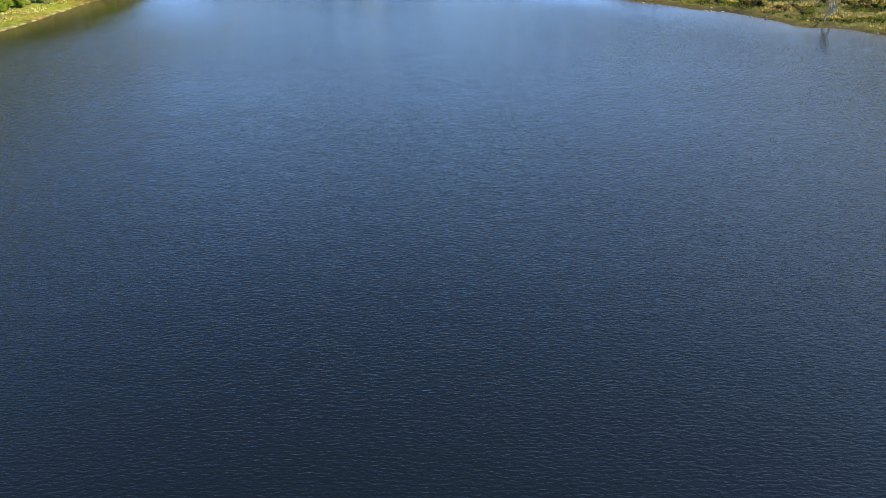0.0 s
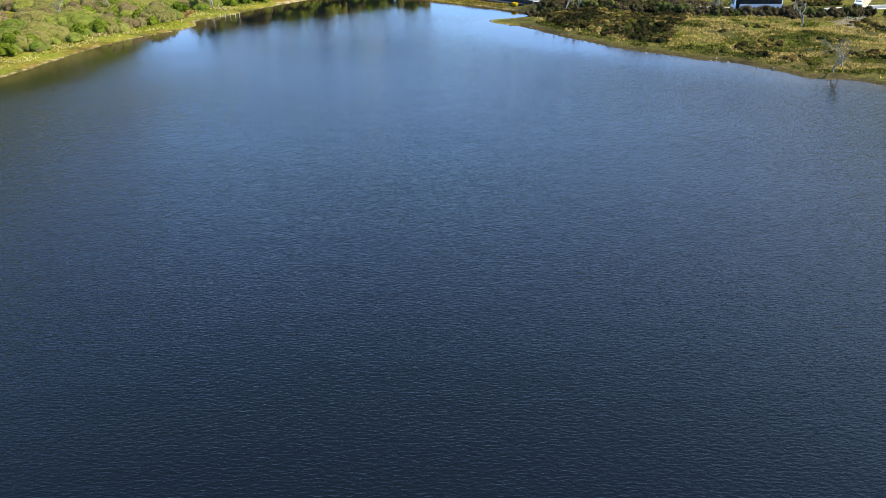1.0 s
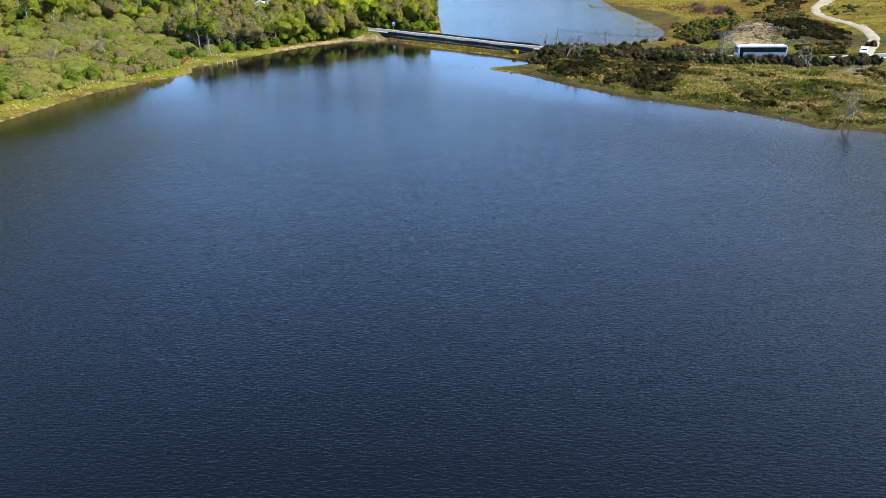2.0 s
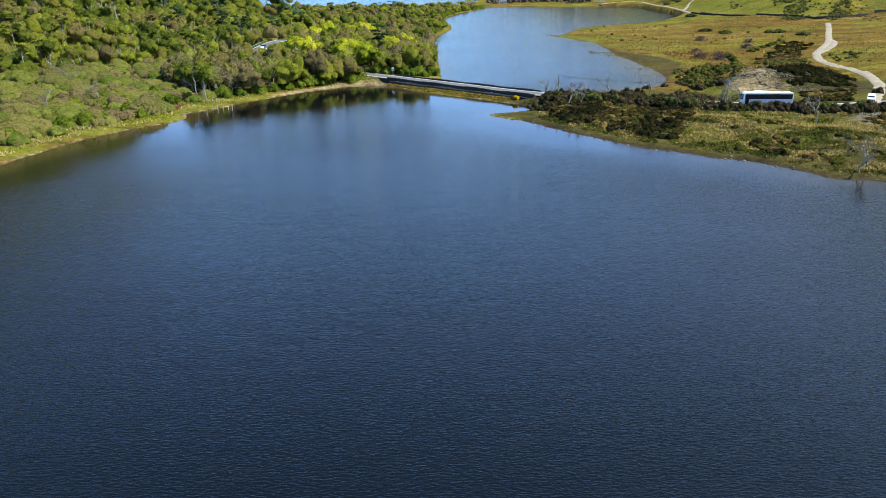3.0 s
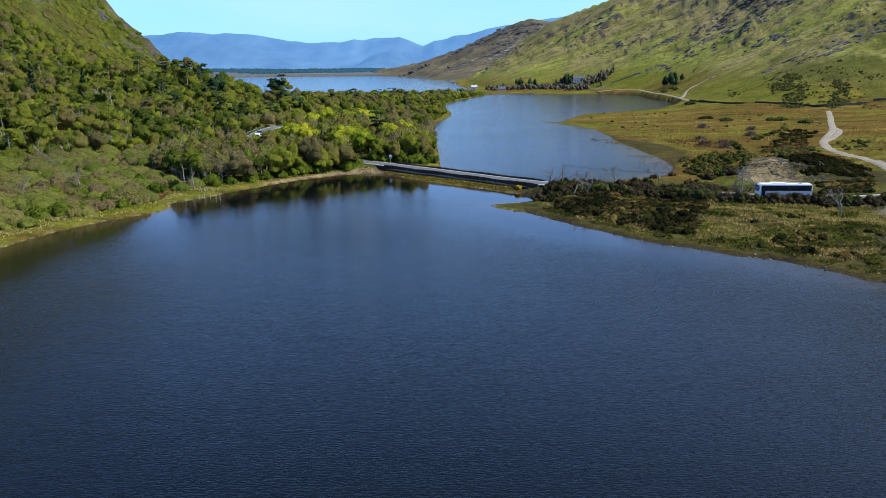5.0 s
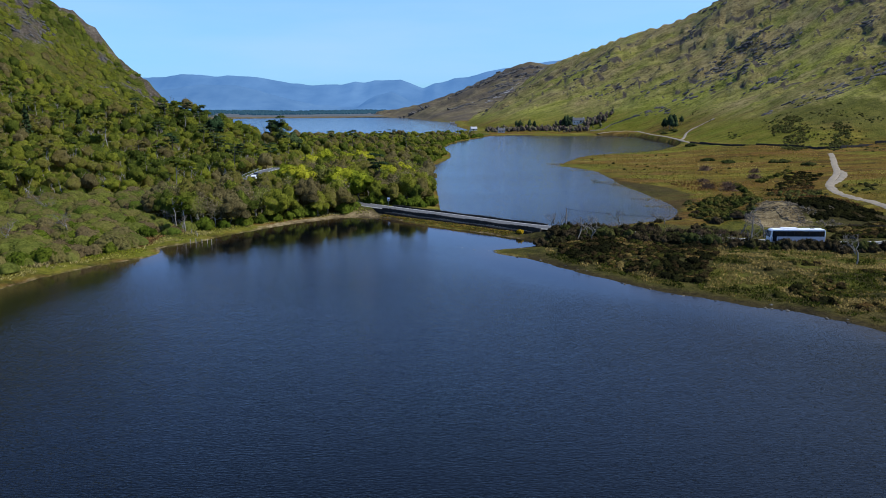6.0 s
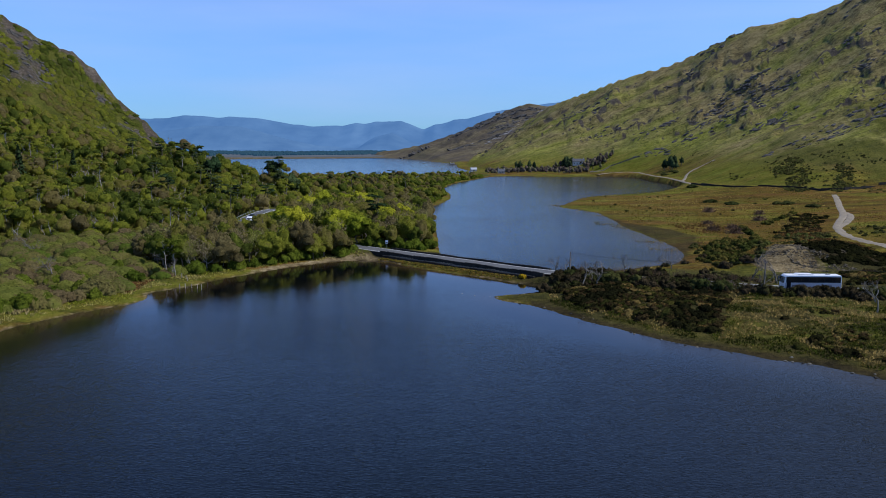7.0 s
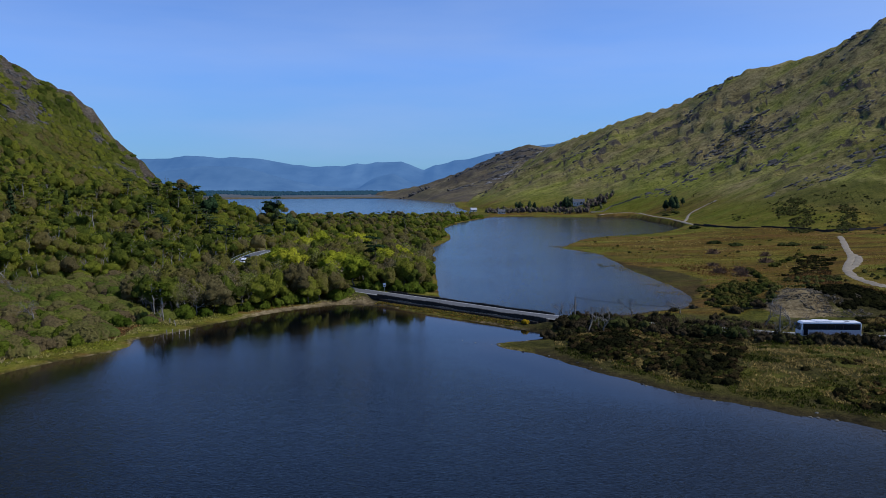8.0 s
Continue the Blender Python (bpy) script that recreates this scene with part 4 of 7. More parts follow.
def scatter(rng, kinds, xs, ys, zs, sizes, lean=3.0):
    """Copies of things, turned and scaled, at places; the first of each kind stands at its first place."""
    used = set()
    for i, (x, y, z) in enumerate(zip(xs, ys, zs)):
        k = int(rng.integers(len(kinds)))
        s = float(rng.uniform(*sizes))
        m = pose(x, y, z - 0.1, rng.normal() * lean, rng.normal() * lean, rng.uniform(0, 360))
        ob = kinds[k]
        if k in used:
            ob = copy_thing(ob, m)
        used.add(k)
        ob.matrix_basis = m @ Matrix.Diagonal((s * rng.uniform(0.9, 1.12), s * rng.uniform(0.9, 1.12), s, 1))
    for k, ob in enumerate(kinds):
        if k not in used:
            for o in (*ob.children_recursive, ob):
                bpy.data.objects.remove(o)


def mass(name, shapes, xs, ys, zs, sizes, rng, wood, leaf, tints, label, category, follow=False):
    """Too many plants to count, in one object: real trunks and sprays, joined; low ones follow the slope."""
    xs, ys = np.asarray(xs), np.asarray(ys)
    rise = np.stack([height(xs + 2, ys) - height(xs - 2, ys), height(xs, ys + 2) - height(xs, ys - 2)], 1) / 4 * (1.0 if follow else 0.0)
    verts, faces, index, tint, at = [], [], [], [], 0
    for x, y, z, t, up in zip(xs, ys, zs, tints, rise):
        (tv, tf), (cv, cf) = shapes[int(rng.integers(len(shapes)))]
        s, a0 = rng.uniform(*sizes), rng.uniform(0, 6.28)
        c, n = math.cos(a0) * s, math.sin(a0) * s
        turn = np.array(((c, n, 0), (-n, c, 0), (0, 0, s * rng.uniform(0.85, 1.15))))
        for v, f, k in ((tv, tf, 0), (cv, cf, 1)):
            if len(v):
                w = v @ turn
                w[:, 2] += w[:, :2] @ up
                verts.append(w + (x, y, z - 0.2))
                faces.append(f + at)
                index.append(np.full(len(f), k))
                tint.append(np.full(len(v), t))
                at += len(v)
    me = mesh_of(name, np.vstack(verts), np.vstack(faces), [wood, leaf], True, np.concatenate(index), dict(tint=np.concatenate(tint)))
    return tagged(new(name, me), label, category, kind="stuff")


SHORE_WOOD = [(-67, 238), (-60, 243.5), (-47, 260), (-36, 268.5), (-31, 275), (-36, 281), (-44, 286), (-60, 290), (-78, 288), (-92, 278), (-90, 258), (-78, 245)]
END_WOOD = [(-17, 285), (-4, 287.5), (-5, 300), (-9, 372), (-48, 384), (-66, 356), (-66, 344), (-50, 313), (-36, 297)]
SCRUB = [(-90, 160), (-87, 180), (-80, 198), (-75, 206), (-75, 224), (-70, 238), (-80, 247), (-93, 262), (-90, 284), (-76, 293), (-62, 294), (-60, 304), (-68, 312), (-80, 318), (-98, 318), (-112, 298), (-134, 280), (-155, 268), (-185, 235), (-150, 180), (-112, 150)]
NONE = (np.zeros((0, 3)), np.zeros((0, 4), int))
rng = np.random.default_rng(21)

# woods at the shore and at the end of the causeway
woods = [tree_thing("broadleaf_tree", broadleaf(i, 9.6 + 0.7 * (i % 3), 7.6 + (i % 2), 4, 300), BARK, LEAF, "crown", "spring-green broadleaf tree with clumped crown in lakeside wood", "tree", "trees of the shore wood") for i in range(6)]
lx = np.array([-57.0, -52.0, -60, -51.5, -43, -65, -18.5, -25.0, -30.5, -36.5])
ly = np.array([303, 298, 404, 412, 405, 388, 333, 329, 293, 294])
clear_of = lambda x, y, d: np.min(np.hypot(x[:, None] - lx, y[:, None] - ly - 3), 1) > 4.2 - 0 * x
clear_of_van = lambda x, y, d: clear_of(x, y, d) & (near_line(x, y, np.array([(-76, 328), (-66, 292)], float))[0] > 3.4)
x2, y2, z2 = spots(rng, END_WOOD, 5.2, clear_of_van)
budding = []
for i in range(4):
    wood, fine = bare(700 + i, 9.0, 0.55, 3)
    brng = np.random.default_rng(710 + i)
    fine = joined([fine] + [cards(brng, np.array((0, 0, 6.0)) + unit(brng.normal(size=(520, 3))) * brng.uniform(0.8, 3.0, (520, 1)), brng.normal(size=(520, 3)), 0.16, 4.0)])
    budding.append(tree_thing("budding_tree", (wood, fine), PALE_BARK, BUDS, "twigs", "grey-brown budding tree with fine bare twigs in the wood", "tree", "budding trees"))
x1, y1, z1 = spots(rng, SHORE_WOOD, 4.8, clear_of_van)
ux, uy, uz = np.concatenate([x1, x2]), np.concatenate([y1, y2]), np.concatenate([z1, z2])
twig = rng.random(len(ux)) < 0.34
scatter(rng, budding, ux[twig], uy[twig], uz[twig], (0.75, 1.2), 5)
scatter(rng, woods, ux[~twig], uy[~twig], uz[~twig], (0.7, 1.15))
limes = [tree_thing("lime_green_tree", broadleaf(40 + i, 9.8, 10.0, 4, 420, 0.4), BARK, LIME, "crown", "bright yellow-green tree in fresh spring leaf", "tree", "bright trees of the wood") for i in range(3)]
scatter(rng, limes, lx, ly, height(lx, ly), (1.05, 1.32))
# evergreen thickets along the water and near the point
evergreens = [new("evergreen_bush", mesh_of("evergreen_bush", *bush(60 + i, 5.5, 3.6, 4, 160, 0.32), [RHODO], True)) for i in range(3)]
for o in evergreens:
    tagged(o, "dense dark green evergreen shrub near the water", "bush", "evergreen shrubs")
ex = np.concatenate([[-66, -62, -57.5, -54, -51, -47.5, -45, -42, -39.5, -68, -73, -3.2, -5, -9, -6.2, -7.0, -7.2, -7.6, -8.2, -9, -9.6, -10, -11, -13, -16, -33, -31.2, -30, -34, -36, -38.5, -26, -22], rng.uniform(-112, -94, 17), rng.uniform(-100, -84, 9), [-86, -84, -90]])
ey = np.concatenate([[240, 243, 248, 252, 256, 260, 263, 266.5, 269, 247, 251, 287, 286, 285.5, 291, 296, 301, 307, 314, 322, 331, 341, 287, 285.6, 285, 272, 274.8, 277.6, 279.6, 276, 283, 288.5, 286], rng.uniform(158, 184, 17), rng.uniform(205, 236, 9), [196, 199, 193]])
rim = np.concatenate([rng.uniform(302, 540, 34), rng.uniform(540, 860, 60)])
ex = np.concatenate([ex, np.interp(rim, [300, 310, 373, 461, 478, 552, 652, 740, 785, 862], [-3.6, -4, -7, -14, -7, 0.5, -5, 6, 18, 40]) - rng.uniform(4.0, 7.0, 94)])
ey = np.concatenate([ey, rim])
keep = land(ex, ey)[2] > 2.6
ex, ey = ex[keep], ey[keep]
scatter(rng, evergreens, ex, ey, height(ex, ey), (0.65, 1.15))
# willow scrub on the wet flat
willows = [new("willow_bush", mesh_of("willow_bush", *bush(80 + i, 8.4 + (i % 2), 3.3 + 0.4 * (i % 3), 3, 170, 0.30, 16, 7, deep=0.18, lobes=9, long=1.8), [WILLOW], True)) for i in range(5)]
for o in willows:
    tagged(o, "rounded pale olive willow bush in the scrub", "bush", "willow scrub")
wx, wy, wz = spots(rng, SCRUB, 5.6, lambda x, y, d: (d > 7) & (vnoise(x / 13, y / 13, 3) > 0.22))
scatter(rng, willows, wx, wy, wz, (0.45, 1.2))
SALLOW = foliage("sallow_twigs", [(0.0, (0.090, 0.068, 0.034)), (0.5, (0.128, 0.100, 0.046)), (1.0, (0.108, 0.100, 0.032))], shine=0.4, grain=2.2, ruffle=1.6, vary=0.8)
sallows = [tagged(new("sallow_bush", mesh_of("sallow_bush", *bush(90 + i, 6.0, 2.8, 3, 170, 0.26, 14, 6, deep=0.24, long=2.6), [SALLOW], True)), "brown leafless sallow bush in the scrub", "bush", "sallow bushes") for i in range(2)]
srng = np.random.default_rng(88)
qx, qy, qz = spots(srng, SCRUB, 7.0, lambda x, y, d: (d > 8) & (vnoise(x / 12, y / 12, 9) > 0.52))
qx, qy = np.concatenate([qx, [-105, -101, -92, -89, -87, -83, -68]]), np.concatenate([qy, [231, 223, 203, 223, 203, 203, 243]])
scatter(srng, sallows, qx, qy, height(qx, qy), (0.8, 1.4))
for i, (x, y) in enumerate([(-86, 207), (-93, 207), (-77.5, 208), (-82, 211), (-77, 227), (-79, 235)]):
    copy_thing(evergreens[i % 3], pose(x, y, float(height(x, y)[0]) - 0.1, 0, 0, 50 * i) @ Matrix.Scale(0.8 + 0.06 * i, 4))
# bare grey trees
bares = [tree_thing("bare_tree", bare(100 + i, 9.5, 0.6), GREY_BARK, GREY_TWIGS, "twigs", "leafless grey tree with thin spreading boughs", "tree", "leafless trees") for i in range(3)]
bx = np.array([-118, -104, -96, -88, -70.1, -77.0, -84, -58, -62, -41, -14, -12, -24, 31.5, 34.8, 29.5, 27, 73.4, 75.2, 67.5, 72.6, 75.5, 83, 46, 60, -120, -130, -46, 84, 79])
by = np.array([206, 214, 226, 262, 234.8, 247, 258, 262, 249, 273, 296, 310, 300, 221, 219.5, 232, 231, 226.8, 216.5, 204.5, 150, 152.5, 190, 240, 247, 262, 274, 287, 249, 226])
scatter(rng, bares, bx, by, height(bx, by), (0.75, 1.15), 6)
# tall pines that stand clear of the wood
pines = [tree_thing("pine_tree", pine(120 + i, 13), BARK, PINE, "crown", "tall dark pine with bare stem and flat crown", "tree", "pines") for i in range(3)]
px = np.array([-83.4, -67.8, -54.9, -32, -46, -99, -104, -96, -137, -143, -150, -128, -118, -140, -110, -125, -96, -88, -158, -27])
py = np.array([567, 568, 617, 592, 640, 486, 478, 470, 452, 450, 440, 430, 415, 400, 398, 380, 372, 410, 420, 316])
scatter(rng, pines, px, py, height(px, py), (0.85, 1.15))
shore_pines = [tree_thing("pine_tree", pine(130 + i, 9.0, 90, 0.42), PALE_BARK, RHODO, "crown", "shore pine with forked pale stem and dense crown", "tree", "pines") for i in range(2)]
scatter(rng, shore_pines, np.array([-70.0, -75.0]), np.array([236.0, 243.0]), height(np.array([-70.0, -75.0]), np.array([236.0, 243.0])), (0.9, 1.05))
spruces = [tree_thing("spruce_tree", spruce(140 + i, 13), BARK, PINE, "crown", "dark spire-shaped spruce above the wood", "tree", "spruces") for i in range(2)]
sx, sy = np.array([-126, -121, -102, -160, -171, -205]), np.array([545, 538, 492, 365, 345, 330])
scatter(rng, spruces, sx, sy, height(sx, sy), (0.8, 1.15))

cedars = [tree_thing("cedar_tree", broadleaf(160 + i, 13.0, 11.0, 4, 420, 0.5), BARK, PINE, "crown", "broad dark evergreen tree standing above the wood", "tree", "dark evergreens") for i in range(2)]
cx, cy = np.array([-97.0, -90.0, -104.0, -128.0]), np.array([476.0, 470.0, 486.0, 452.0])
scatter(rng, cedars, cx, cy, height(cx, cy), (0.8, 1.05))

# the wood on the hillside and on the peninsula
small = [broadleaf(200 + i, 6.4 + 0.7 * (i % 4), 7.4 + 0.6 * (i % 3), 1, 64, 0.60, 2, 12, 6) for i in range(8)] + [pine(210, 11, 14, 1.0)]
few = [broadleaf(220 + i, 7.4 + 0.8 * (i % 3), 9.4 + (i % 2), 1, 48, 0.75, 1, 12, 6) for i in range(5)]
grey = [(b0[0], joined([b0[1], lobed(np.random.default_rng(60 + i), (0, 0, 5.2), (2.7, 2.7, 2.4), 8, 70, 0.34, 10, 5, 0.4, 1.9, 3.0, 0.8)])) for i, b0 in enumerate(bare(600 + i, 8.5, 0.5, 2) for i in range(4))]
snags = [bare(640 + i, 11.0, 0.42, 2) for i in range(3)]
gx, gy = np.meshgrid(np.arange(-400, -78, 4.3), np.arange(225, 500, 4.3))
gx, gy = (gx + rng.uniform(-2.4, 2.4, gx.shape)).ravel(), (gy + rng.uniform(-2.4, 2.4, gy.shape)).ravel()
_, up, _, _ = ridge(gx, gy, LEFT_FOOT, LEFT_CREST, [(-86, 700), (-86, 800), (-1400, 900), (-1400, 380)], 1.0, 0.3, 5, -0.4)
away = np.arctan2(-gx, gy - 20)
ok = (up > 0.01) & (up < np.where(gx > -160, 1.0, 0.50 + 0.16 * vnoise(gx / 20, gy / 20, 2))) & (rng.random(gx.shape) > smooth(0.30, 0.85, up) * smooth(-150, -205, gx)) & (away < 0.585) & (near_line(gx, gy, MAIN_ROAD)[0] > 7)
gx, gy, up = gx[ok], gy[ok], up[ok]
tints = np.clip(fbm(gx / 22, gy / 22, 3, 4) * 1.4 - 0.32 + rng.normal(size=gx.shape) * 0.22, 0, 1)
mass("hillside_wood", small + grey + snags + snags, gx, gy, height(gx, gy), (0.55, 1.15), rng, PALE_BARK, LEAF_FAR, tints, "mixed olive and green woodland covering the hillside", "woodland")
under = [(NONE, bush(240 + i, 6.0, 3.4, 0, 24, 0.5, 9, 4, 0.4)) for i in range(3)]
qx, qy = np.meshgrid(np.arange(-330, -78, 4.4), np.arange(232, 496, 4.4))
qx, qy = (qx + rng.uniform(-2, 2, qx.shape)).ravel(), (qy + rng.uniform(-2, 2, qy.shape)).ravel()
_, up, _, _ = ridge(qx, qy, LEFT_FOOT, LEFT_CREST, [(-86, 700), (-86, 800), (-1400, 900), (-1400, 380)], 1.0, 0.3, 5, -0.4)
ok = (up > 0.01) & (up < 0.72) & (np.arctan2(-qx, qy - 20) < 0.585) & (near_line(qx, qy, MAIN_ROAD)[0] > 6)
qx, qy = qx[ok], qy[ok]
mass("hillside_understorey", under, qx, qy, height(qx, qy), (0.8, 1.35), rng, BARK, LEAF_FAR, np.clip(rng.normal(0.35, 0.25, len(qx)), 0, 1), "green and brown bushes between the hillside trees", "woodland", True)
scrub_shapes = [(NONE, bush(230 + i, 6.2, 1.05, 0, 26, 0.4, 9, 3, 0.5)) for i in range(4)]
qx, qy = np.meshgrid(np.arange(-350, -100, 2.5), np.arange(240, 495, 2.5))
qx, qy = (qx + rng.uniform(-2, 2, qx.shape)).ravel(), (qy + rng.uniform(-2, 2, qy.shape)).ravel()
_, up, _, cr = ridge(qx, qy, LEFT_FOOT, LEFT_CREST, [(-86, 700), (-86, 800), (-1400, 900), (-1400, 380)], 1.0, 0.3, 5, -0.4)
ok = (up > 0.05) & (up < np.where(fbm(qx / 9, qy / 7, 4, 2) > 0.52, 0.86, 0.99)) & (np.arctan2(-qx, qy - 20) < 0.585) & ((fbm(qx / 12, qy / 9, 3, 1) < 0.57) | (up < 0.72)) & (rng.random(qx.shape) < 0.9)
qx, qy = qx[ok], qy[ok]
tints = np.clip(fbm(qx / 22, qy / 22, 3, 7) * 1.3 - 0.36 + rng.normal(size=qx.shape) * 0.09, 0, 0.9)
mass("hillside_scrub", scrub_shapes, qx, qy, height(qx, qy) + 0.1, (0.6, 1.15), rng, BARK, LEAF_FAR, tints, "olive and brown scrub on the upper hillside", "scrub", True)
hx, hy = np.meshgrid(np.arange(-150, 24, 8.2), np.arange(290, 905, 8.2))
hx, hy = (hx + rng.uniform(-3, 3, hx.shape)).ravel(), (hy + rng.uniform(-3, 3, hy.shape)).ravel()
_, _, d = land(hx, hy)
ok = (d > 4) & ~inside(hx, hy, np.array(END_WOOD)) & ~inside(hx, hy, np.array(SHORE_WOOD)) & (near_line(hx, hy, MAIN_ROAD)[0] > 7) & ~inside(hx, hy, np.vstack([LEFT_FOOT, LEFT_CREST[::-1, :2]]))
ok &= np.min(np.hypot(hx[:, None] - lx, hy[:, None] - ly + 5), 1) > 9
ok &= near_line(hx, hy, np.array([(-76, 328), (-66, 292)], float))[0] > 4.0
ok &= (hy > 320) & ((hx > -70) | (hy > 350)) & ((hy < 760) | (rng.random(hx.shape) < 0.7))
hx, hy = hx[ok], hy[ok]
tints = np.clip(fbm(hx / 26, hy / 26, 3, 6) * 1.6 - 0.3 + rng.normal(size=hx.shape) * 0.28, 0, 1)
k = hy < 420
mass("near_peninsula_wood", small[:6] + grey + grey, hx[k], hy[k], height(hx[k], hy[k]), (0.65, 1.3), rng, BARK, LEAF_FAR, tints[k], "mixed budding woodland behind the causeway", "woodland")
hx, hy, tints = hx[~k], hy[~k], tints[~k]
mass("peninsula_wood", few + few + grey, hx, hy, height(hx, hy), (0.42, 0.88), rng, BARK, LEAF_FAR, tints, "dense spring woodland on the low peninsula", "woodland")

# heath and rough grass of the near right-hand bank
heath_shapes = [(NONE, bush(300 + i, 2.5 + 0.5 * (i % 3), 0.75 + 0.15 * (i % 2), 0, 30, 0.24, 9, 3, 0.45, 1.8)) for i in range(6)]
kx, ky, kz = spots(rng, HEATH_BANK, 1.1, lambda x, y, d: (d > 3.6) & (vnoise(x / 4, y / 3, 2) > 0.16) & (signed(x, y, HEATH_BANK) + 5.0 * vnoise(x / 3.5, y / 3.5, 1) > 2.4))
rx, ry, rz = spots(rng, [(58, 205), (118, 195), (150, 190), (150, 202), (96, 203.5), (74, 206), (60, 213)], 1.7, lambda x, y, d: vnoise(x / 5, y / 5, 4) > 0.5)
vx, vy, vz = spots(rng, [(40, 180), (60, 162), (76, 152), (130, 140), (130, 190), (84, 196), (60, 182)], 1.8, lambda x, y, d: (d > 6) & (vnoise(x / 7, y / 4, 6) > 0.70))
ox, oy, oz = spots(rng, [(92, 217), (112, 215), (140, 212), (146, 250), (128, 262), (118, 240), (100, 236), (96, 226)], 1.2, lambda x, y, d: (vnoise(x / 5, y / 5, 4) > 0.16) & (signed(x, y, SPOIL) < 0))
jx, jy, jz = spots(rng, [(126, 318), (140, 330), (150, 350), (172, 380), (166, 398), (154, 388), (146, 366), (130, 340), (118, 326)], 1.9, lambda x, y, d: vnoise(x / 6, y / 9, 5) > 0.35)
px2, py2, pz2 = spots(rng, [tuple(q) for q in SHADED_PEAT_BANK], 1.15, lambda x, y, d: (vnoise(x / 3, y / 3, 5) > 0.25) & (x > 99.5))
kx, ky, kz = (np.concatenate(c) for c in ((kx, rx, vx, ox, jx, px2), (ky, ry, vy, oy, jy, py2), (kz, rz, vz, oz, jz, pz2)))
tints = np.clip(fbm(kx / 6, ky / 4, 3, 3) * 1.9 - 0.55 + rng.normal(size=kx.shape) * 0.2, 0, 1)
# clumps on the peat bank, tinted darker to paint in its shaded relief
tints[-len(px2):] *= 0.35
mass("heath", heath_shapes, kx, ky, kz, (0.7, 1.35), rng, BARK, HEATH, tints, "low dark brown and olive heath covering the bank", "heath", True)
thickets = [new("brown_thicket", mesh_of("brown_thicket", *bush(320 + i, 5.0, 2.6, 4, 170, 0.22, 12, 5, 0.4, 3.2), [THICKET], True)) for i in range(2)]
for o in thickets:
    tagged(o, "tangled leafless brown thicket beside the road", "bush", "thickets by the road")
tx = np.array([40, 43, 46, 49, 52, 55, 58, 61, 64, 67, 71, 73.5, 76, 78.5, 81, 84, 86.5, 89, 92, 95, 98, 27, 29, 32, 38, 45, 48, 52, 57, 62, 66, 70, 78, 83, 88, 100, 66, 70, 76, 84, 90, 97, 101, 118, 124, 60, 68, 75, 82, 90])
ty = np.array([220.5, 219, 217.5, 215.5, 214, 212.5, 211, 209, 207, 205.2, 203.6, 203.2, 202.8, 203, 202.6, 202.2, 202, 201.8, 201.6, 201.2, 201, 228, 222, 225, 236, 243, 244, 246, 233, 226, 222, 219, 203, 202, 201, 200, 238, 246, 250, 252, 262, 250, 215, 228, 224, 252, 258, 266, 272, 282])
ex2, ey2 = rng.uniform(33, 104, 60), rng.uniform(3.6, 7.5, 60)
ez2 = np.interp(ex2, MAIN_ROAD[MAIN_ROAD[:, 0] > 20][:, 0], MAIN_ROAD[MAIN_ROAD[:, 0] > 20][:, 1])
slope = np.where(ex2 < 72, 0.83, 1.0)
tx, ty = np.concatenate([tx, ex2 - (1 - slope) * ey2 * 2.2, [-27.5, -25.6, -29], rng.uniform(21, 34, 26), rng.uniform(28, 66, 40)]), np.concatenate([ty, ez2 - ey2 * 1.1, [273, 271.6, 275], rng.uniform(218, 229, 26), np.zeros(40)])
tx, ty = tx + rng.normal(size=len(tx)) * 1.1, ty + rng.normal(size=len(ty)) * 0.5
vergers = slice(len(tx) - 40, len(tx))
ty[vergers] = np.interp(tx[vergers], MAIN_ROAD[MAIN_ROAD[:, 0] > 20][:, 0], MAIN_ROAD[MAIN_ROAD[:, 0] > 20][:, 1]) - rng.uniform(4.2, 8.5, 40)
clear = (near_line(tx, ty, MAIN_ROAD)[0] > 4.0) & (land(tx, ty)[2] > 1.2) & (signed(tx, ty, SPOIL) < -1)
tx, ty = tx[clear], ty[clear]
beach = ((tx < 58) & (ty > 231)) | ((tx > 56) & (tx < 80) & (ty > 219) & (ty < 236))
scatter(rng, thickets, tx[~beach], ty[~beach], height(tx[~beach], ty[~beach]), (0.34, 0.92))
brush = [new("bare_shrub", mesh_of("bare_shrub", *joined([(v + (rng.normal() * 0.5, rng.normal() * 0.5, 0), f) for j in range(2) for v, f in bare(360 + 10 * i + j, 3.3, 0.7, 3)]), [TWIGS])) for i in range(3)]
for o in brush:
    tagged(o, "leafless brown shrub with tangled fine twigs by the road", "bush", "leafless shrubs")
road_y = lambda x: np.interp(x, MAIN_ROAD[MAIN_ROAD[:, 0] > 20][:, 0], MAIN_ROAD[MAIN_ROAD[:, 0] > 20][:, 1])
ux = np.concatenate([tx[beach], rng.uniform(30, 72, 54), rng.uniform(66, 94, 18), rng.uniform(34, 64, 10), rng.uniform(40, 72, 22)])
uy = np.concatenate([ty[beach], road_y(ux[beach.sum():beach.sum() + 54]) + rng.uniform(4.5, 12, 54), road_y(ux[beach.sum() + 54:beach.sum() + 72]) - rng.uniform(4.2, 6.5, 18), road_y(ux[-32:-22]) - rng.uniform(5, 9, 10), road_y(ux[-22:]) - rng.uniform(3.9, 5.6, 22)])
keep = land(ux, uy)[2] > 1.0
ux, uy = ux[keep], uy[keep]
scatter(rng, brush, ux, uy, height(ux, uy), (0.6, 1.1), 6)
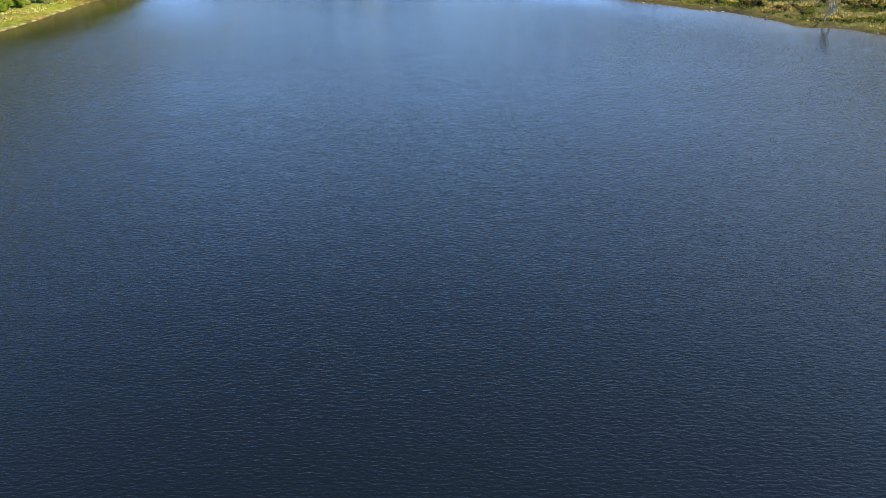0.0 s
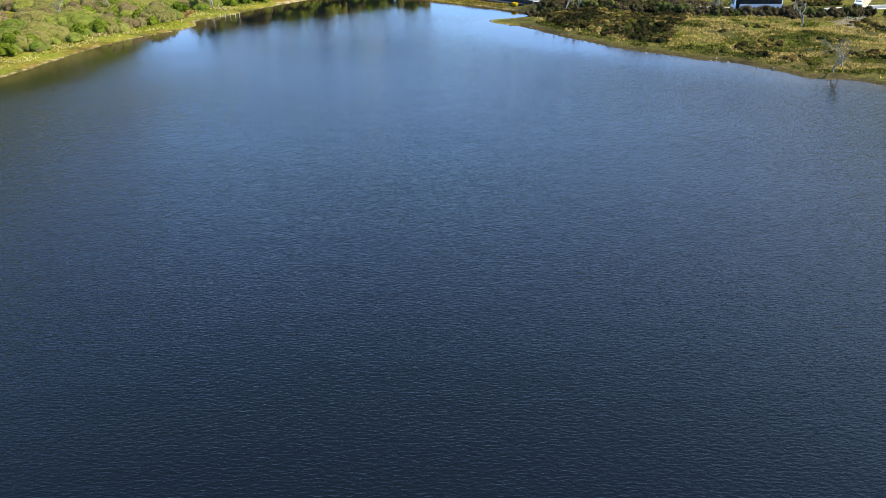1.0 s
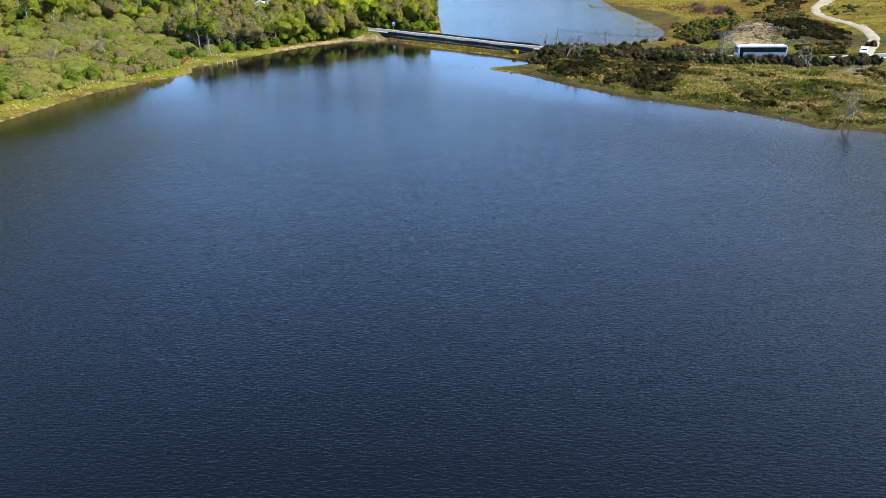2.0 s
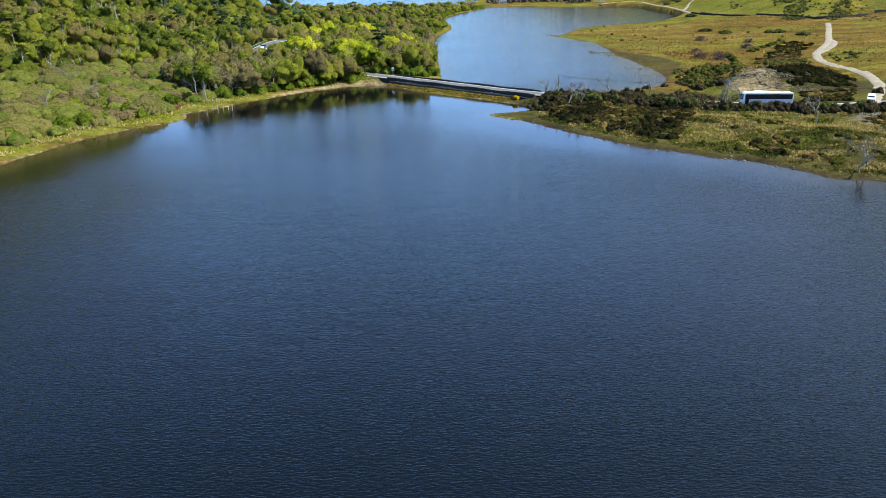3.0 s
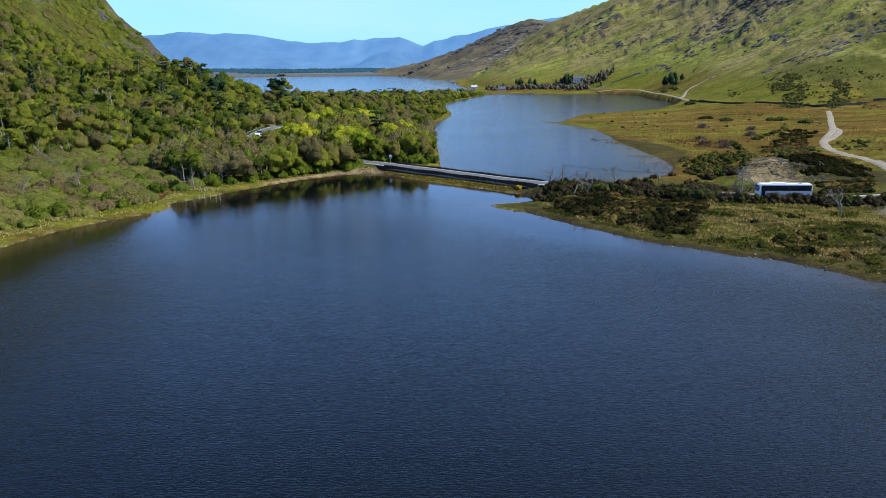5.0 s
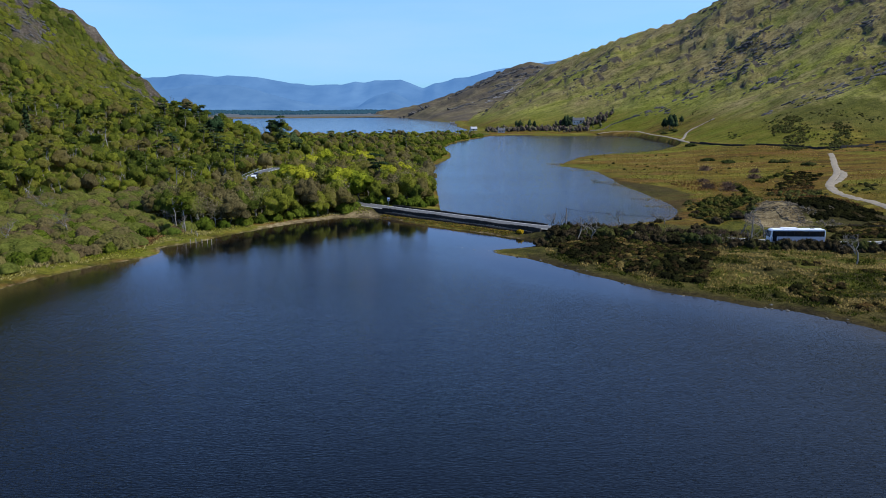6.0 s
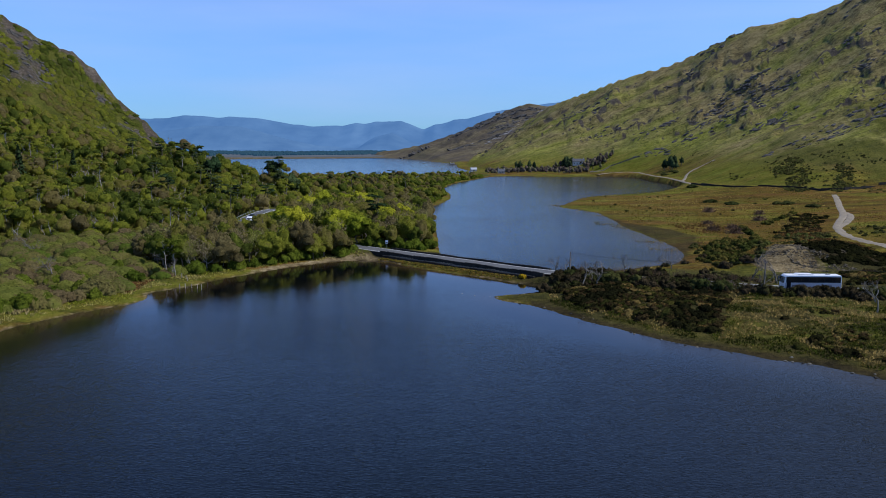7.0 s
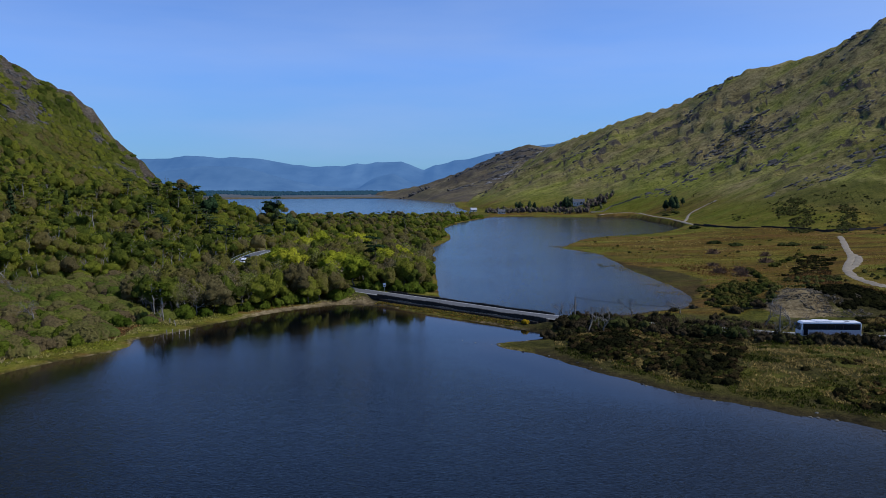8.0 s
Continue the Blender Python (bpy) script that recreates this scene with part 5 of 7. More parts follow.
pale = [new("pale_shrub", mesh_of("pale_shrub", *joined([(v + (rng.normal() * 0.7, rng.normal() * 0.5, 0), f) for j in range(3) for v, f in bare(390 + 10 * i + j, 3.4, 0.75, 3)]), [PALE_TWIGS])) for i in range(2)]
for o in pale:
    tagged(o, "leafless pale grey-tan shrub with dense fine twigs", "bush", "pale leafless shrubs")
ux = rng.uniform(54, 68.5, 15)
uy = road_y(ux) - rng.uniform(4.3, 6.6, 15)
scatter(rng, pale, ux, uy, height(ux, uy), (0.75, 1.25), 6)
verge = [tagged(new("verge_shrub", mesh_of("verge_shrub", *bush(840 + i, 4.4, 2.5, 3, 150, 0.26, deep=0.34), [HEATH_FAR_THING], True)), "dark olive evergreen shrub on the road bank", "bush", "shrubs of the road bank") for i in range(3)]
ux = np.concatenate([rng.uniform(29, 62, 44), rng.uniform(88, 102, 8)])
uy = road_y(ux) - rng.uniform(4.6, 7.4, 52)
ok = land(ux, uy)[2] > 2.5
scatter(rng, verge, ux[ok], uy[ok], height(ux[ok], uy[ok]), (0.6, 1.05), 5)
for i in range(5):
    x, y = 47.5 + 1.6 * i, 230 + 0.5 * i
    copy_thing(thickets[i % 2], pose(x, y, float(height(x, y)[0]) - 0.1) @ Matrix.Diagonal((0.85, 0.8, 1.0 + 0.25 * (i % 2), 1)))
bx0 = rng.uniform(30, 70, 46)
by0 = road_y(bx0) + rng.uniform(4.6, 13, 46)
keep = land(bx0, by0)[2] > 2.0
bx0, by0 = bx0[keep], by0[keep]
scatter(rng, [copy_thing(thickets[0], pose(bx0[0], by0[0], 0)), copy_thing(thickets[1], pose(bx0[1], by0[1], 0))], bx0, by0, height(bx0, by0), (0.35, 0.7))
hx0 = np.arange(68.0, 93.0, 1.7)
hy0 = road_y(hx0) - 4.4 - rng.uniform(0, 1.0, len(hx0))
scatter(rng, [copy_thing(thickets[0], pose(hx0[0], hy0[0], 0)), copy_thing(thickets[1], pose(hx0[1], hy0[1], 0))], hx0, hy0, height(hx0, hy0), (0.3, 0.75))
gorse = tagged(new("gorse_bush", mesh_of("gorse_bush", *bush(340, 2.2, 1.2, 4, 120, 0.22), [GORSE], True)), "gorse bush in yellow bloom beside the causeway wall", "bush")
gorse.matrix_basis = pose(18.6, 233.2, 0.75)


def tufts(name, xs, ys, zs, tints, high, mat, label, category, blades=6):
    n = len(xs)
    base = np.repeat(np.stack([xs, ys, zs], 1), blades, 0) + np.concatenate([rng.normal(size=(n * blades, 2)) * high * 0.45, np.zeros((n * blades, 1))], 1)
    tip = np.concatenate([rng.normal(size=(n * blades, 2)) * high * 0.45, rng.uniform(0.6, 1.2, (n * blades, 1)) * high], 1)
    side = np.concatenate([rng.normal(size=(n * blades, 2)), np.zeros((n * blades, 1))], 1)
    side = unit(side) * high * 0.32
    v = np.stack([base - side * 0.5, base + side * 0.5, base + side + tip * 0.6, base + tip], 1).reshape(-1, 3)
    f = np.arange(len(v)).reshape(-1, 4)
    me = mesh_of(name, v, f, [mat], attributes=dict(tint=np.repeat(tints, blades * 4)))
    return tagged(new(name, me), label, category, kind="stuff")


BANK = [(22, 206), (24, 197), (36, 181), (52, 166), (66, 153), (84, 138), (130, 130), (150, 200), (96, 203), (74, 206), (50, 222), (26, 226)]
ax, ay, az = spots(rng, BANK, 0.66, lambda x, y, d: (d > 1.2) & (vnoise(x / 3, y / 3, 1) > 0.25) & (~inside(x, y, HEATH_BANK) | (d < 6.5) | (vnoise(x / 2.5, y / 2.5, 7) > 0.84)))
ad = land(ax, ay)[2]
at = np.clip(fbm(ax / 7, ay / 4, 4, 5) * 4.2 - 1.55 + rng.normal(size=ax.shape) * 0.16 + 0.30 * smooth(5.5, 7.5, ad) * smooth(12, 9, ad) - 0.30 * smooth(6, 3, ad) + 0.26 * smooth(52, 66, ax), 0, 1)
tufts("tussock_grass", ax, ay, az, at, 0.38, TUSSOCK, "olive and straw-coloured tussock grass on the bank", "grass")
LEFT_RIM = [(-92, 150), (-60, 215), (-60, 235), (-24, 270), (-30, 282), (-70, 242), (-100, 262), (-140, 250), (-120, 150)]
ax, ay, az = spots(rng, LEFT_RIM, 0.85, lambda x, y, d: (d > 1.5) & (d < 22) & (vnoise(x / 3, y / 3, 1) > 0.3))
at = np.clip(fbm(ax / 6, ay / 6, 3, 8) * 2.2 - 0.5, 0, 1)
tufts("shore_grass", ax, ay, az, at, 0.38, GRASS, "bright green and straw grass along the wooded shore", "grass")
RX = np.concatenate([rng.normal(-86.5, 1.8, 150), rng.normal(-94, 1.6, 140), rng.normal(-86, 1.5, 50)])
RY = np.concatenate([rng.normal(195.5, 2.0, 150), rng.normal(219, 4.0, 140), rng.normal(222, 1.5, 50)])
k = land(RX, RY)[2] > 1.5
tufts("dry_reeds", RX[k], RY[k], height(RX, RY)[k], rng.random(k.sum()), 0.7, REED, "pale straw-coloured dry reeds by the shore", "reeds")

BRACKEN = foliage("dead_bracken", [(0.0, (0.075, 0.040, 0.016)), (0.6, (0.120, 0.062, 0.022)), (1.0, (0.170, 0.110, 0.040))], "tint", 0.2)
BX, BY = rng.uniform(-88, -73, 620), rng.normal(221, 3.0, 620)
k = (land(BX, BY)[2] > 2.0) & (vnoise(BX / 4, BY / 3, 2) > 0.3)
tufts("dead_bracken", BX[k], BY[k], height(BX, BY)[k], rng.random(k.sum()), 0.6, BRACKEN, "rust-brown dead bracken above the shore", "bracken")

BOG = [(52, 250), (60, 246), (70, 262), (80, 284), (82, 312), (78, 355), (80, 390), (80, 432), (70, 460), (72, 480), (95, 540), (120, 562), (155, 578), (190, 560), (225, 530), (228, 480), (205, 430), (190, 395), (210, 390), (230, 440), (260, 470), (250, 380), (190, 300), (150, 240), (118, 248), (90, 262)]
ax, ay, az = spots(rng, BOG, 2.5, lambda x, y, d: (d > 1.5) & (vnoise(x / 7, y / 9, 1) > 0.3) & (signed(x, y, SPOIL) < 0) & (signed(x, y, MUD_FLAT) < 0.5))
at = np.clip(fbm(ax / 14, ay / 18, 3, 7) * 1.6 - 0.68 + 0.55 * smooth(0.40, 0.58, fbm(ax / 45, ay / 34, 3, 8)) + rng.normal(size=ax.shape) * 0.16, 0, 1)
tufts("bog_sedge", ax, ay, az, at, 0.5, SEDGE, "rust, straw and dark green sedge tussocks over the bog", "grass", 3)

RUST = [(116, 319), (126, 327), (140, 335), (143, 325), (137, 303), (131, 275), (121, 256), (113, 264), (110, 273), (118, 300)]
RUST_TWO = [(92, 363), (103, 366), (114, 363), (114, 339), (107, 323), (99, 331), (94, 343)]
for area, gap in ((RUST, 1.0), (RUST_TWO, 1.5)):
    ax, ay, az = spots(rng, area, gap, lambda x, y, d: (d > 3) & (vnoise(x / 6, y / 7, 4) > 0.3) & (near_line(x, y, TRACK)[0] > 3.6))
    tufts("dead_bracken", ax, ay, az, np.clip(rng.normal(0.4, 0.3, len(ax)), 0, 1), 0.6, BRACKEN, "rust-brown dead bracken on the bog", "bracken", 5)

# sedge standing in the shallows of the bay
gx, gy = rng.uniform(48, 80, 9000), rng.uniform(268, 480, 9000)
gd = land(gx, gy)[2]
k = (gd < 0.5) & (gd > -10) & (vnoise(gx / 9, gy / 4, 3) > 0.52 - 0.02 * gd) & inside(gx, gy, LAKE_B)
tufts("marsh_sedge", gx[k], gy[k], np.full(k.sum(), -0.05), np.clip(0.35 + 0.2 * rng.normal(size=k.sum()), 0, 1), 0.3, SEDGE, "brown sedge standing in the shallow bay", "reeds", 3)

# ---- causeway, roads and walls ----
ALONG = np.array((0.7474, -0.6644))      # along the causeway, towards its far right end
ACROSS = np.array((0.6644, 0.7474))      # across it, away from the near lake
NEAR_WALL, CAUSEWAY_LONG = np.array((-23.9, 276.0)), 64.0


LAY_BY = surface("worn_gravel", (0.115, 0.10, 0.078), 0.9, 0.6, 0.35, 0.5, depth=0.05)


def ragged_wall(name, start, way, long, low, top, thick, parent, label, seed, mat=None):
    """A rough stone wall: uneven top and faces, sampled every 0.35 m."""
    rng = np.random.default_rng(seed)
    n = int(long / 0.35)
    side = np.array((-way[1], way[0]))
    verts, faces = [], []
    for i in range(n + 1):
        p = start + way * long * i / n
        t = top + rng.normal() * 0.05 + 0.08 * math.sin(i * 0.13)
        for s, z in ((-0.55, low), (-0.5, (low + t) / 2), (-0.42, t), (0.42, t + rng.normal() * 0.03), (0.5, (low + t) / 2), (0.55, low)):
            q = p + side * thick * s + side * rng.normal() * 0.03
            verts.append((q[0], q[1], z))
    for i in range(n):
        for j in range(5):
            faces.append((i * 6 + j, i * 6 + j + 1, i * 6 + 7 + j, i * 6 + 6 + j))
    faces += [(0, 1, 2, 3), (0, 3, 4, 5), (n * 6 + 3, n * 6 + 2, n * 6 + 1, n * 6), (n * 6 + 5, n * 6 + 4, n * 6 + 3, n * 6)]
    ob = new(name, mesh_of(name, verts, faces, [mat or STONE]))
    ob.parent = parent
    return tagged(ob, label)


def ribbon(name, line, half, mat, label, lift=0.07, sides=6, level=False, crown=0.04, kind_name="road"):
    """A road laid on the ground."""
    c = line[:, :2]
    t = np.gradient(c, axis=0)
    t = t / np.linalg.norm(t, axis=1, keepdims=True)
    n = np.stack([t[:, 1], -t[:, 0]], 1)
    offs = np.linspace(-1, 1, sides + 1)
    rngr = np.random.default_rng(len(line))
    edge = 1 + rngr.normal(size=(len(c), 1)) * (0.0 if level else 0.06)
    p = c[:, None, :] + n[:, None, :] * (offs[None, :] * half * edge)[:, :, None]
    z = np.repeat(line[:, 2:3], sides + 1, 1) if level else height(p[..., 0].ravel(), p[..., 1].ravel()).reshape(p.shape[:2])
    z = z + lift + crown * (1 - offs[None, :] ** 2) - np.where(np.abs(offs[None, :]) > 0.99, lift * 1.6, 0)
    v = np.concatenate([p, z[..., None]], 2).reshape(-1, 3)
    m, k = len(c), sides + 1
    i, j = np.meshgrid(np.arange(m - 1), np.arange(sides), indexing="ij")
    f = np.stack([i * k + j, (i + 1) * k + j, (i + 1) * k + j + 1, i * k + j + 1], -1).reshape(-1, 4)
    return tagged(new(name, mesh_of(name, v, f[:, ::-1], [mat], True)), label, kind_name, kind="structure")


def dense(line, step=2.0):
    seg = np.hypot(*np.diff(line[:, :2], axis=0).T)
    s = np.concatenate([[0], np.cumsum(seg)])
    t = np.arange(0, s[-1], step)
    return np.stack([np.interp(t, s, line[:, i]) for i in range(line.shape[1])], 1)


ribbon("road", dense(MAIN_ROAD), 3.05, ASPHALT, "grey asphalt road with worn edges", level=True, lift=0.10)
MARKING = surface("worn_road_paint", (0.42, 0.42, 0.41), 0.7, 1.5, 0.35, 0)
for side in (-2.65, 2.65):
    t = np.gradient(dense(MAIN_ROAD)[:, :2], axis=0)
    t = t / np.linalg.norm(t, axis=1, keepdims=True)
    line = dense(MAIN_ROAD).copy()
    line[:, :2] += side * np.stack([t[:, 1], -t[:, 0]], 1)
    ribbon("road_line", line, 0.09, MARKING, "worn white edge line painted on the road", level=True, lift=0.135, sides=2, crown=0.0, kind_name="road marking")
ribbon("gravel_track", dense(TRACK), 1.75, GRAVEL, "pale gravel track winding over the bog", lift=0.12, crown=0.08)
ribbon("gravel_lay_by", dense(np.array([(93, 190, 2), (97, 195.5, 2.4), (101, 201, 2.7), (105, 207, 2.9)], float)), 3.0, LAY_BY, "pale gravel lay-by beside the road", lift=0.09)
ribbon("gravel_passing_place", dense(rounded([(147.5, 332, 0), (154.5, 342.5, 0), (164, 356, 0), (177.4, 379.6, 0), (185.5, 402, 0)], 6, False), 1.0), 1.7, GRAVEL, "pale gravel passing place beside the track", lift=0.10)
ribbon("far_lane", dense(FAR_LANE, 5.0), 1.4, GRAVEL, "narrow pale lane below the mountain", lift=0.25)
ribbon("hill_lane", dense(SPUR_LANE, 4.0), 1.5, GRAVEL, "narrow pale lane climbing from the wall", lift=0.25)

causeway = tagged(new("causeway"), "low stone causeway with dark parapet walls across the lake", "causeway")
bank = bmesh.new()
mid = NEAR_WALL + ACROSS * 3.5
vs = []
for s in (-1.0, CAUSEWAY_LONG):
    for o, z in ((-3.6, -1.5), (3.6, -1.5), (3.3, 1.55), (-3.3, 1.55)):
        q = mid + ALONG * s + ACROSS * o
        vs.append(bank.verts.new((q[0], q[1], z)))
for f in ((0, 1, 2, 3), (7, 6, 5, 4), (0, 4, 5, 1), (1, 5, 6, 2), (2, 6, 7, 3), (3, 7, 4, 0)):
    bank.faces.new([vs[i] for i in f])
part("embankment", bank, STONE, causeway)
ragged_wall("parapet", NEAR_WALL + ALONG * 4, ALONG, CAUSEWAY_LONG - 4, 0.8, 2.02, 0.45, causeway, "dark rough stone parapet", 3)
ragged_wall("parapet", NEAR_WALL + ACROSS * 7.0 + ALONG * 1.5, ALONG, CAUSEWAY_LONG - 4, -1.2, 2.1, 0.45, causeway, "dark rough stone parapet", 4)
ragged_wall("retaining_wall", NEAR_WALL - ACROSS * 0.75 + ALONG * 6, ALONG, CAUSEWAY_LONG - 8, -1.0, 0.95, 1.3, causeway, "dark stone foot of the causeway", 5)
ragged_wall("ledge", NEAR_WALL - ACROSS * 0.55 + ALONG * 9, ALONG, CAUSEWAY_LONG - 13, 0.7, 1.14, 0.3, causeway, "pale stone ledge", 6, PALE_STONE)

# rough stone wall along the mountain's foot
WALL_FOOT = dense(rounded([(179, 606, 0), (187, 567, 0), (211, 556, 0), (226, 534, 0), (234, 512, 0), (256, 520, 0), (290, 530, 0), (340, 500, 0), (400, 450, 0)], 4, False), 4.0)
stone_wall = tagged(new("stone_wall"), "dark dry-stone field wall at the mountain's foot", "wall")
for i in range(0, len(WALL_FOOT) - 4, 4):
    a0, b0 = WALL_FOOT[i, :2], WALL_FOOT[i + 4, :2]
    if np.hypot(*(a0 - (233, 505))) < 6:
        continue
    hz = float(height(*((a0 + b0) / 2))[0])
    ragged_wall("wall_section", a0, (b0 - a0) / np.hypot(*(b0 - a0)), float(np.hypot(*(b0 - a0))) + 0.3, hz - 1.8, hz + 1.05, 0.7, stone_wall, "", 20 + i)
pale_wall = tagged(new("field_wall"), "pale dry-stone wall climbing the green field", "wall")
wall_line = dense(np.array([(160, 913, 0), (174, 925, 0), (188, 935, 0), (207, 934, 0), (222, 931, 0)], float), 3.0)[:, :2]
for i, (a0, b0) in enumerate(zip(wall_line[:-1], wall_line[1:])):
    hz = float(height(*((a0 + b0) / 2))[0])
    ragged_wall("wall_section", a0, (b0 - a0) / np.hypot(*(b0 - a0)), float(np.hypot(*(b0 - a0))) + 0.3, hz - 1.5, hz + 1.1, 0.7, pale_wall, "", 60 + i, PALE_STONE)

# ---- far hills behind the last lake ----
# haze of distance is put in as a blue emission over the base colour
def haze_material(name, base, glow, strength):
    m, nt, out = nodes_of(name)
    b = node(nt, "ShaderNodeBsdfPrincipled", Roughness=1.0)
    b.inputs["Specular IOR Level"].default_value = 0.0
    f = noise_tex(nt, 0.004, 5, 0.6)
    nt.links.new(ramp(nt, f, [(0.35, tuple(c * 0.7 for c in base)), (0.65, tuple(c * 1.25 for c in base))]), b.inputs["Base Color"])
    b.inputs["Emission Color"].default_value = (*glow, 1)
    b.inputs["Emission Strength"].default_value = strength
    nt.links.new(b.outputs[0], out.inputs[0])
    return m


def far_range(name, crest, y0, depth, mat, label, seed):
    """A far range of hills as a real slope that falls to the plain."""
    x = np.arange(crest[0][0], crest[-1][0], 14.0)
    top = np.interp(x, [c[0] for c in crest], [c[1] for c in crest]) + 12 * (fbm(x / 90, x * 0 + seed, 4, 2) - 0.5)
    rows = 14
    v = []
    for i in range(rows + 1):
        u = i / rows
        y = y0 - depth * (1 - u) + 0 * x
        z = top * (u ** 1.3) + 22 * (ridged(x / 160, y / 160 + seed, 4, 3) - 0.6) * math.sin(math.pi * u) - 4 * (1 - u)
        v.append(np.stack([x, y, z], 1))
    v.append(np.stack([x, y0 + 60 + 0 * x, top * 0 - 5], 1))
    n = len(x)
    i, j = np.meshgrid(np.arange(rows + 1), np.arange(n - 1), indexing="ij")
    f = np.stack([i * n + j, i * n + j + 1, (i + 1) * n + j + 1, (i + 1) * n + j], -1).reshape(-1, 4)
    return tagged(new(name, mesh_of(name, np.vstack(v), f, [mat], True)), label, "mountains", kind="structure")


HAZE_FAR = haze_material("hazy_far_mountain", (0.060, 0.088, 0.10), (0.082, 0.235, 0.57), HAZE_GLOW)
HAZE_NEAR = haze_material("hazy_near_hill", (0.055, 0.080, 0.088), (0.080, 0.224, 0.54), HAZE_GLOW)
HAZE_PLAIN = haze_material("hazy_plain", (0.080, 0.066, 0.050), (0.055, 0.125, 0.22), HAZE_GLOW * 0.8)
HAZE_WOOD = haze_material("hazy_wood", (0.020, 0.034, 0.030), (0.026, 0.092, 0.18), HAZE_GLOW * 0.8)
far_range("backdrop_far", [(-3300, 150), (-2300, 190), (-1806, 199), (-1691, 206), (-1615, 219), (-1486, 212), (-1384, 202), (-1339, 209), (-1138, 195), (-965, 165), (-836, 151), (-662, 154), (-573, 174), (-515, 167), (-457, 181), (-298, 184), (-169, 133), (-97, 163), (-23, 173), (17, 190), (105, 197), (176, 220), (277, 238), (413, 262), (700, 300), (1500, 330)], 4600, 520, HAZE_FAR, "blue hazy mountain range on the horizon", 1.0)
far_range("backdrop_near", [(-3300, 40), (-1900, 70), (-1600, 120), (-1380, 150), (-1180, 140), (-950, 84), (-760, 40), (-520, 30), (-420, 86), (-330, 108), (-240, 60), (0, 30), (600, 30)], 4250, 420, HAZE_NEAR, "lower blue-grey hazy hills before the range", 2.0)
fx, fy = np.meshgrid(np.arange(-3200, 300, 50.0), np.concatenate([np.arange(2135, 2500, 30.0), np.arange(2500, 4300, 90.0)]))
fz = 1.0 + 2 * smooth(2120, 2400, fy) + 4 * fbm(fx / 400, fy / 300, 3, 1) * smooth(2150, 2700, fy)
nx, ny = fx.shape[1], fx.shape[0]
i, j = np.meshgrid(np.arange(ny - 1), np.arange(nx - 1), indexing="ij")
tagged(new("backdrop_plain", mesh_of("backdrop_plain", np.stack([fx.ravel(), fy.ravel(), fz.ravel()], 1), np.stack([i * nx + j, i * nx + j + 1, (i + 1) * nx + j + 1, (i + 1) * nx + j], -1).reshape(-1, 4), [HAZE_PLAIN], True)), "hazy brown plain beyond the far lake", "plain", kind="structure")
frng = np.random.default_rng(5)
fverts, ffaces = [], []
for k in range(8200):
    y = 2380 + 1600 * frng.random() ** 1.5
    x = frng.uniform(-0.62, -0.085) * y
    patch = 0.7 * float(vnoise(np.array(x / 210 + 3), np.array(y / 240), 5)) + 0.3 * float(vnoise(np.array(x / 60), np.array(y / 90), 2))
    if patch < 0.47 + 0.14 * (y < 2620):
        continue
    s = frng.uniform(0.1, 0.55) + 0.9 * (patch - 0.47)
    v, f = tube([(x, y, 2), (x, y, 5 + 6 * s), (x, y, 6 + 10 * s)], [4 + 6 * s, 3 + 6 * s, 2], 5)
    ffaces.append(f + 15 * len(fverts))
    fverts.append(v)
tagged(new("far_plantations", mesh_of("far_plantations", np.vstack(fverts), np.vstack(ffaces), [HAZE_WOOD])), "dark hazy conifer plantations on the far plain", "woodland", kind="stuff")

# ---- vehicles ----
WHITE_PAINT = surface("white_paint", (0.78, 0.79, 0.81), 0.35, 0.6, 0.05, 0, spec=0.5)
BLACK_RUBBER = surface("rubber", (0.02, 0.02, 0.022), 0.9, 3, 0.3)
ALLOY = surface("alloy", (0.55, 0.56, 0.58), 0.35, 3, 0.1, 0, metal=0.8)
DARK_PAINT = surface("dark_paint", (0.02, 0.023, 0.03), 0.3, 0.6, 0.1, 0, spec=0.5)
RED_LAMP = surface("red_lens", (0.45, 0.02, 0.015), 0.25, 3, 0.1, 0, spec=0.5)
CLEAR_LAMP = surface("clear_lens", (0.75, 0.76, 0.78), 0.15, 3, 0.05, 0, spec=0.5)
# white coach paint greyed: the shade on the lower sides is in the colour
SHADED_WHITE = surface("shaded_white", (0.48, 0.47, 0.50), 0.35, 0.6, 0.1, 0, spec=0.4)
GREY_TRIM = surface("grey_trim", (0.16, 0.165, 0.175), 0.5, 2, 0.2, 0)


def glass_material():
    m, nt, out = nodes_of("tinted_glass")
    b = node(nt, "ShaderNodeBsdfPrincipled", Roughness=0.05, IOR=1.5)
    b.inputs["Base Color"].default_value = (0.012, 0.015, 0.018, 1)
    nt.links.new(b.outputs[0], out.inputs[0])
    return m


GLASS = glass_material()


def profile(name, outline, width, mat, parent, label="", bevel=0.05, taper=None):
    """A body whose side view is outline (x, z), across the width; taper narrows it above a height."""
    bm = bmesh.new()
    rows = []
    for s in (-1, 1):
        rows.append([bm.verts.new((x, s * width / 2 * (1 if taper is None else 1 - taper[1] * max(0, z - taper[0])), z)) for x, z in outline])
    bm.faces.new(rows[0])
    bm.faces.new(rows[1][::-1])
    n = len(outline)
    for i in range(n):
        bm.faces.new((rows[0][i], rows[1][i], rows[1][(i + 1) % n], rows[0][(i + 1) % n])[::-1])
    bmesh.ops.recalc_face_normals(bm, faces=bm.faces)
    if bevel:
        bmesh.ops.bevel(bm, geom=list(bm.edges), offset=bevel, segments=2, affect="EDGES", profile=0.6)
    return part(name, bm, mat, parent, label)


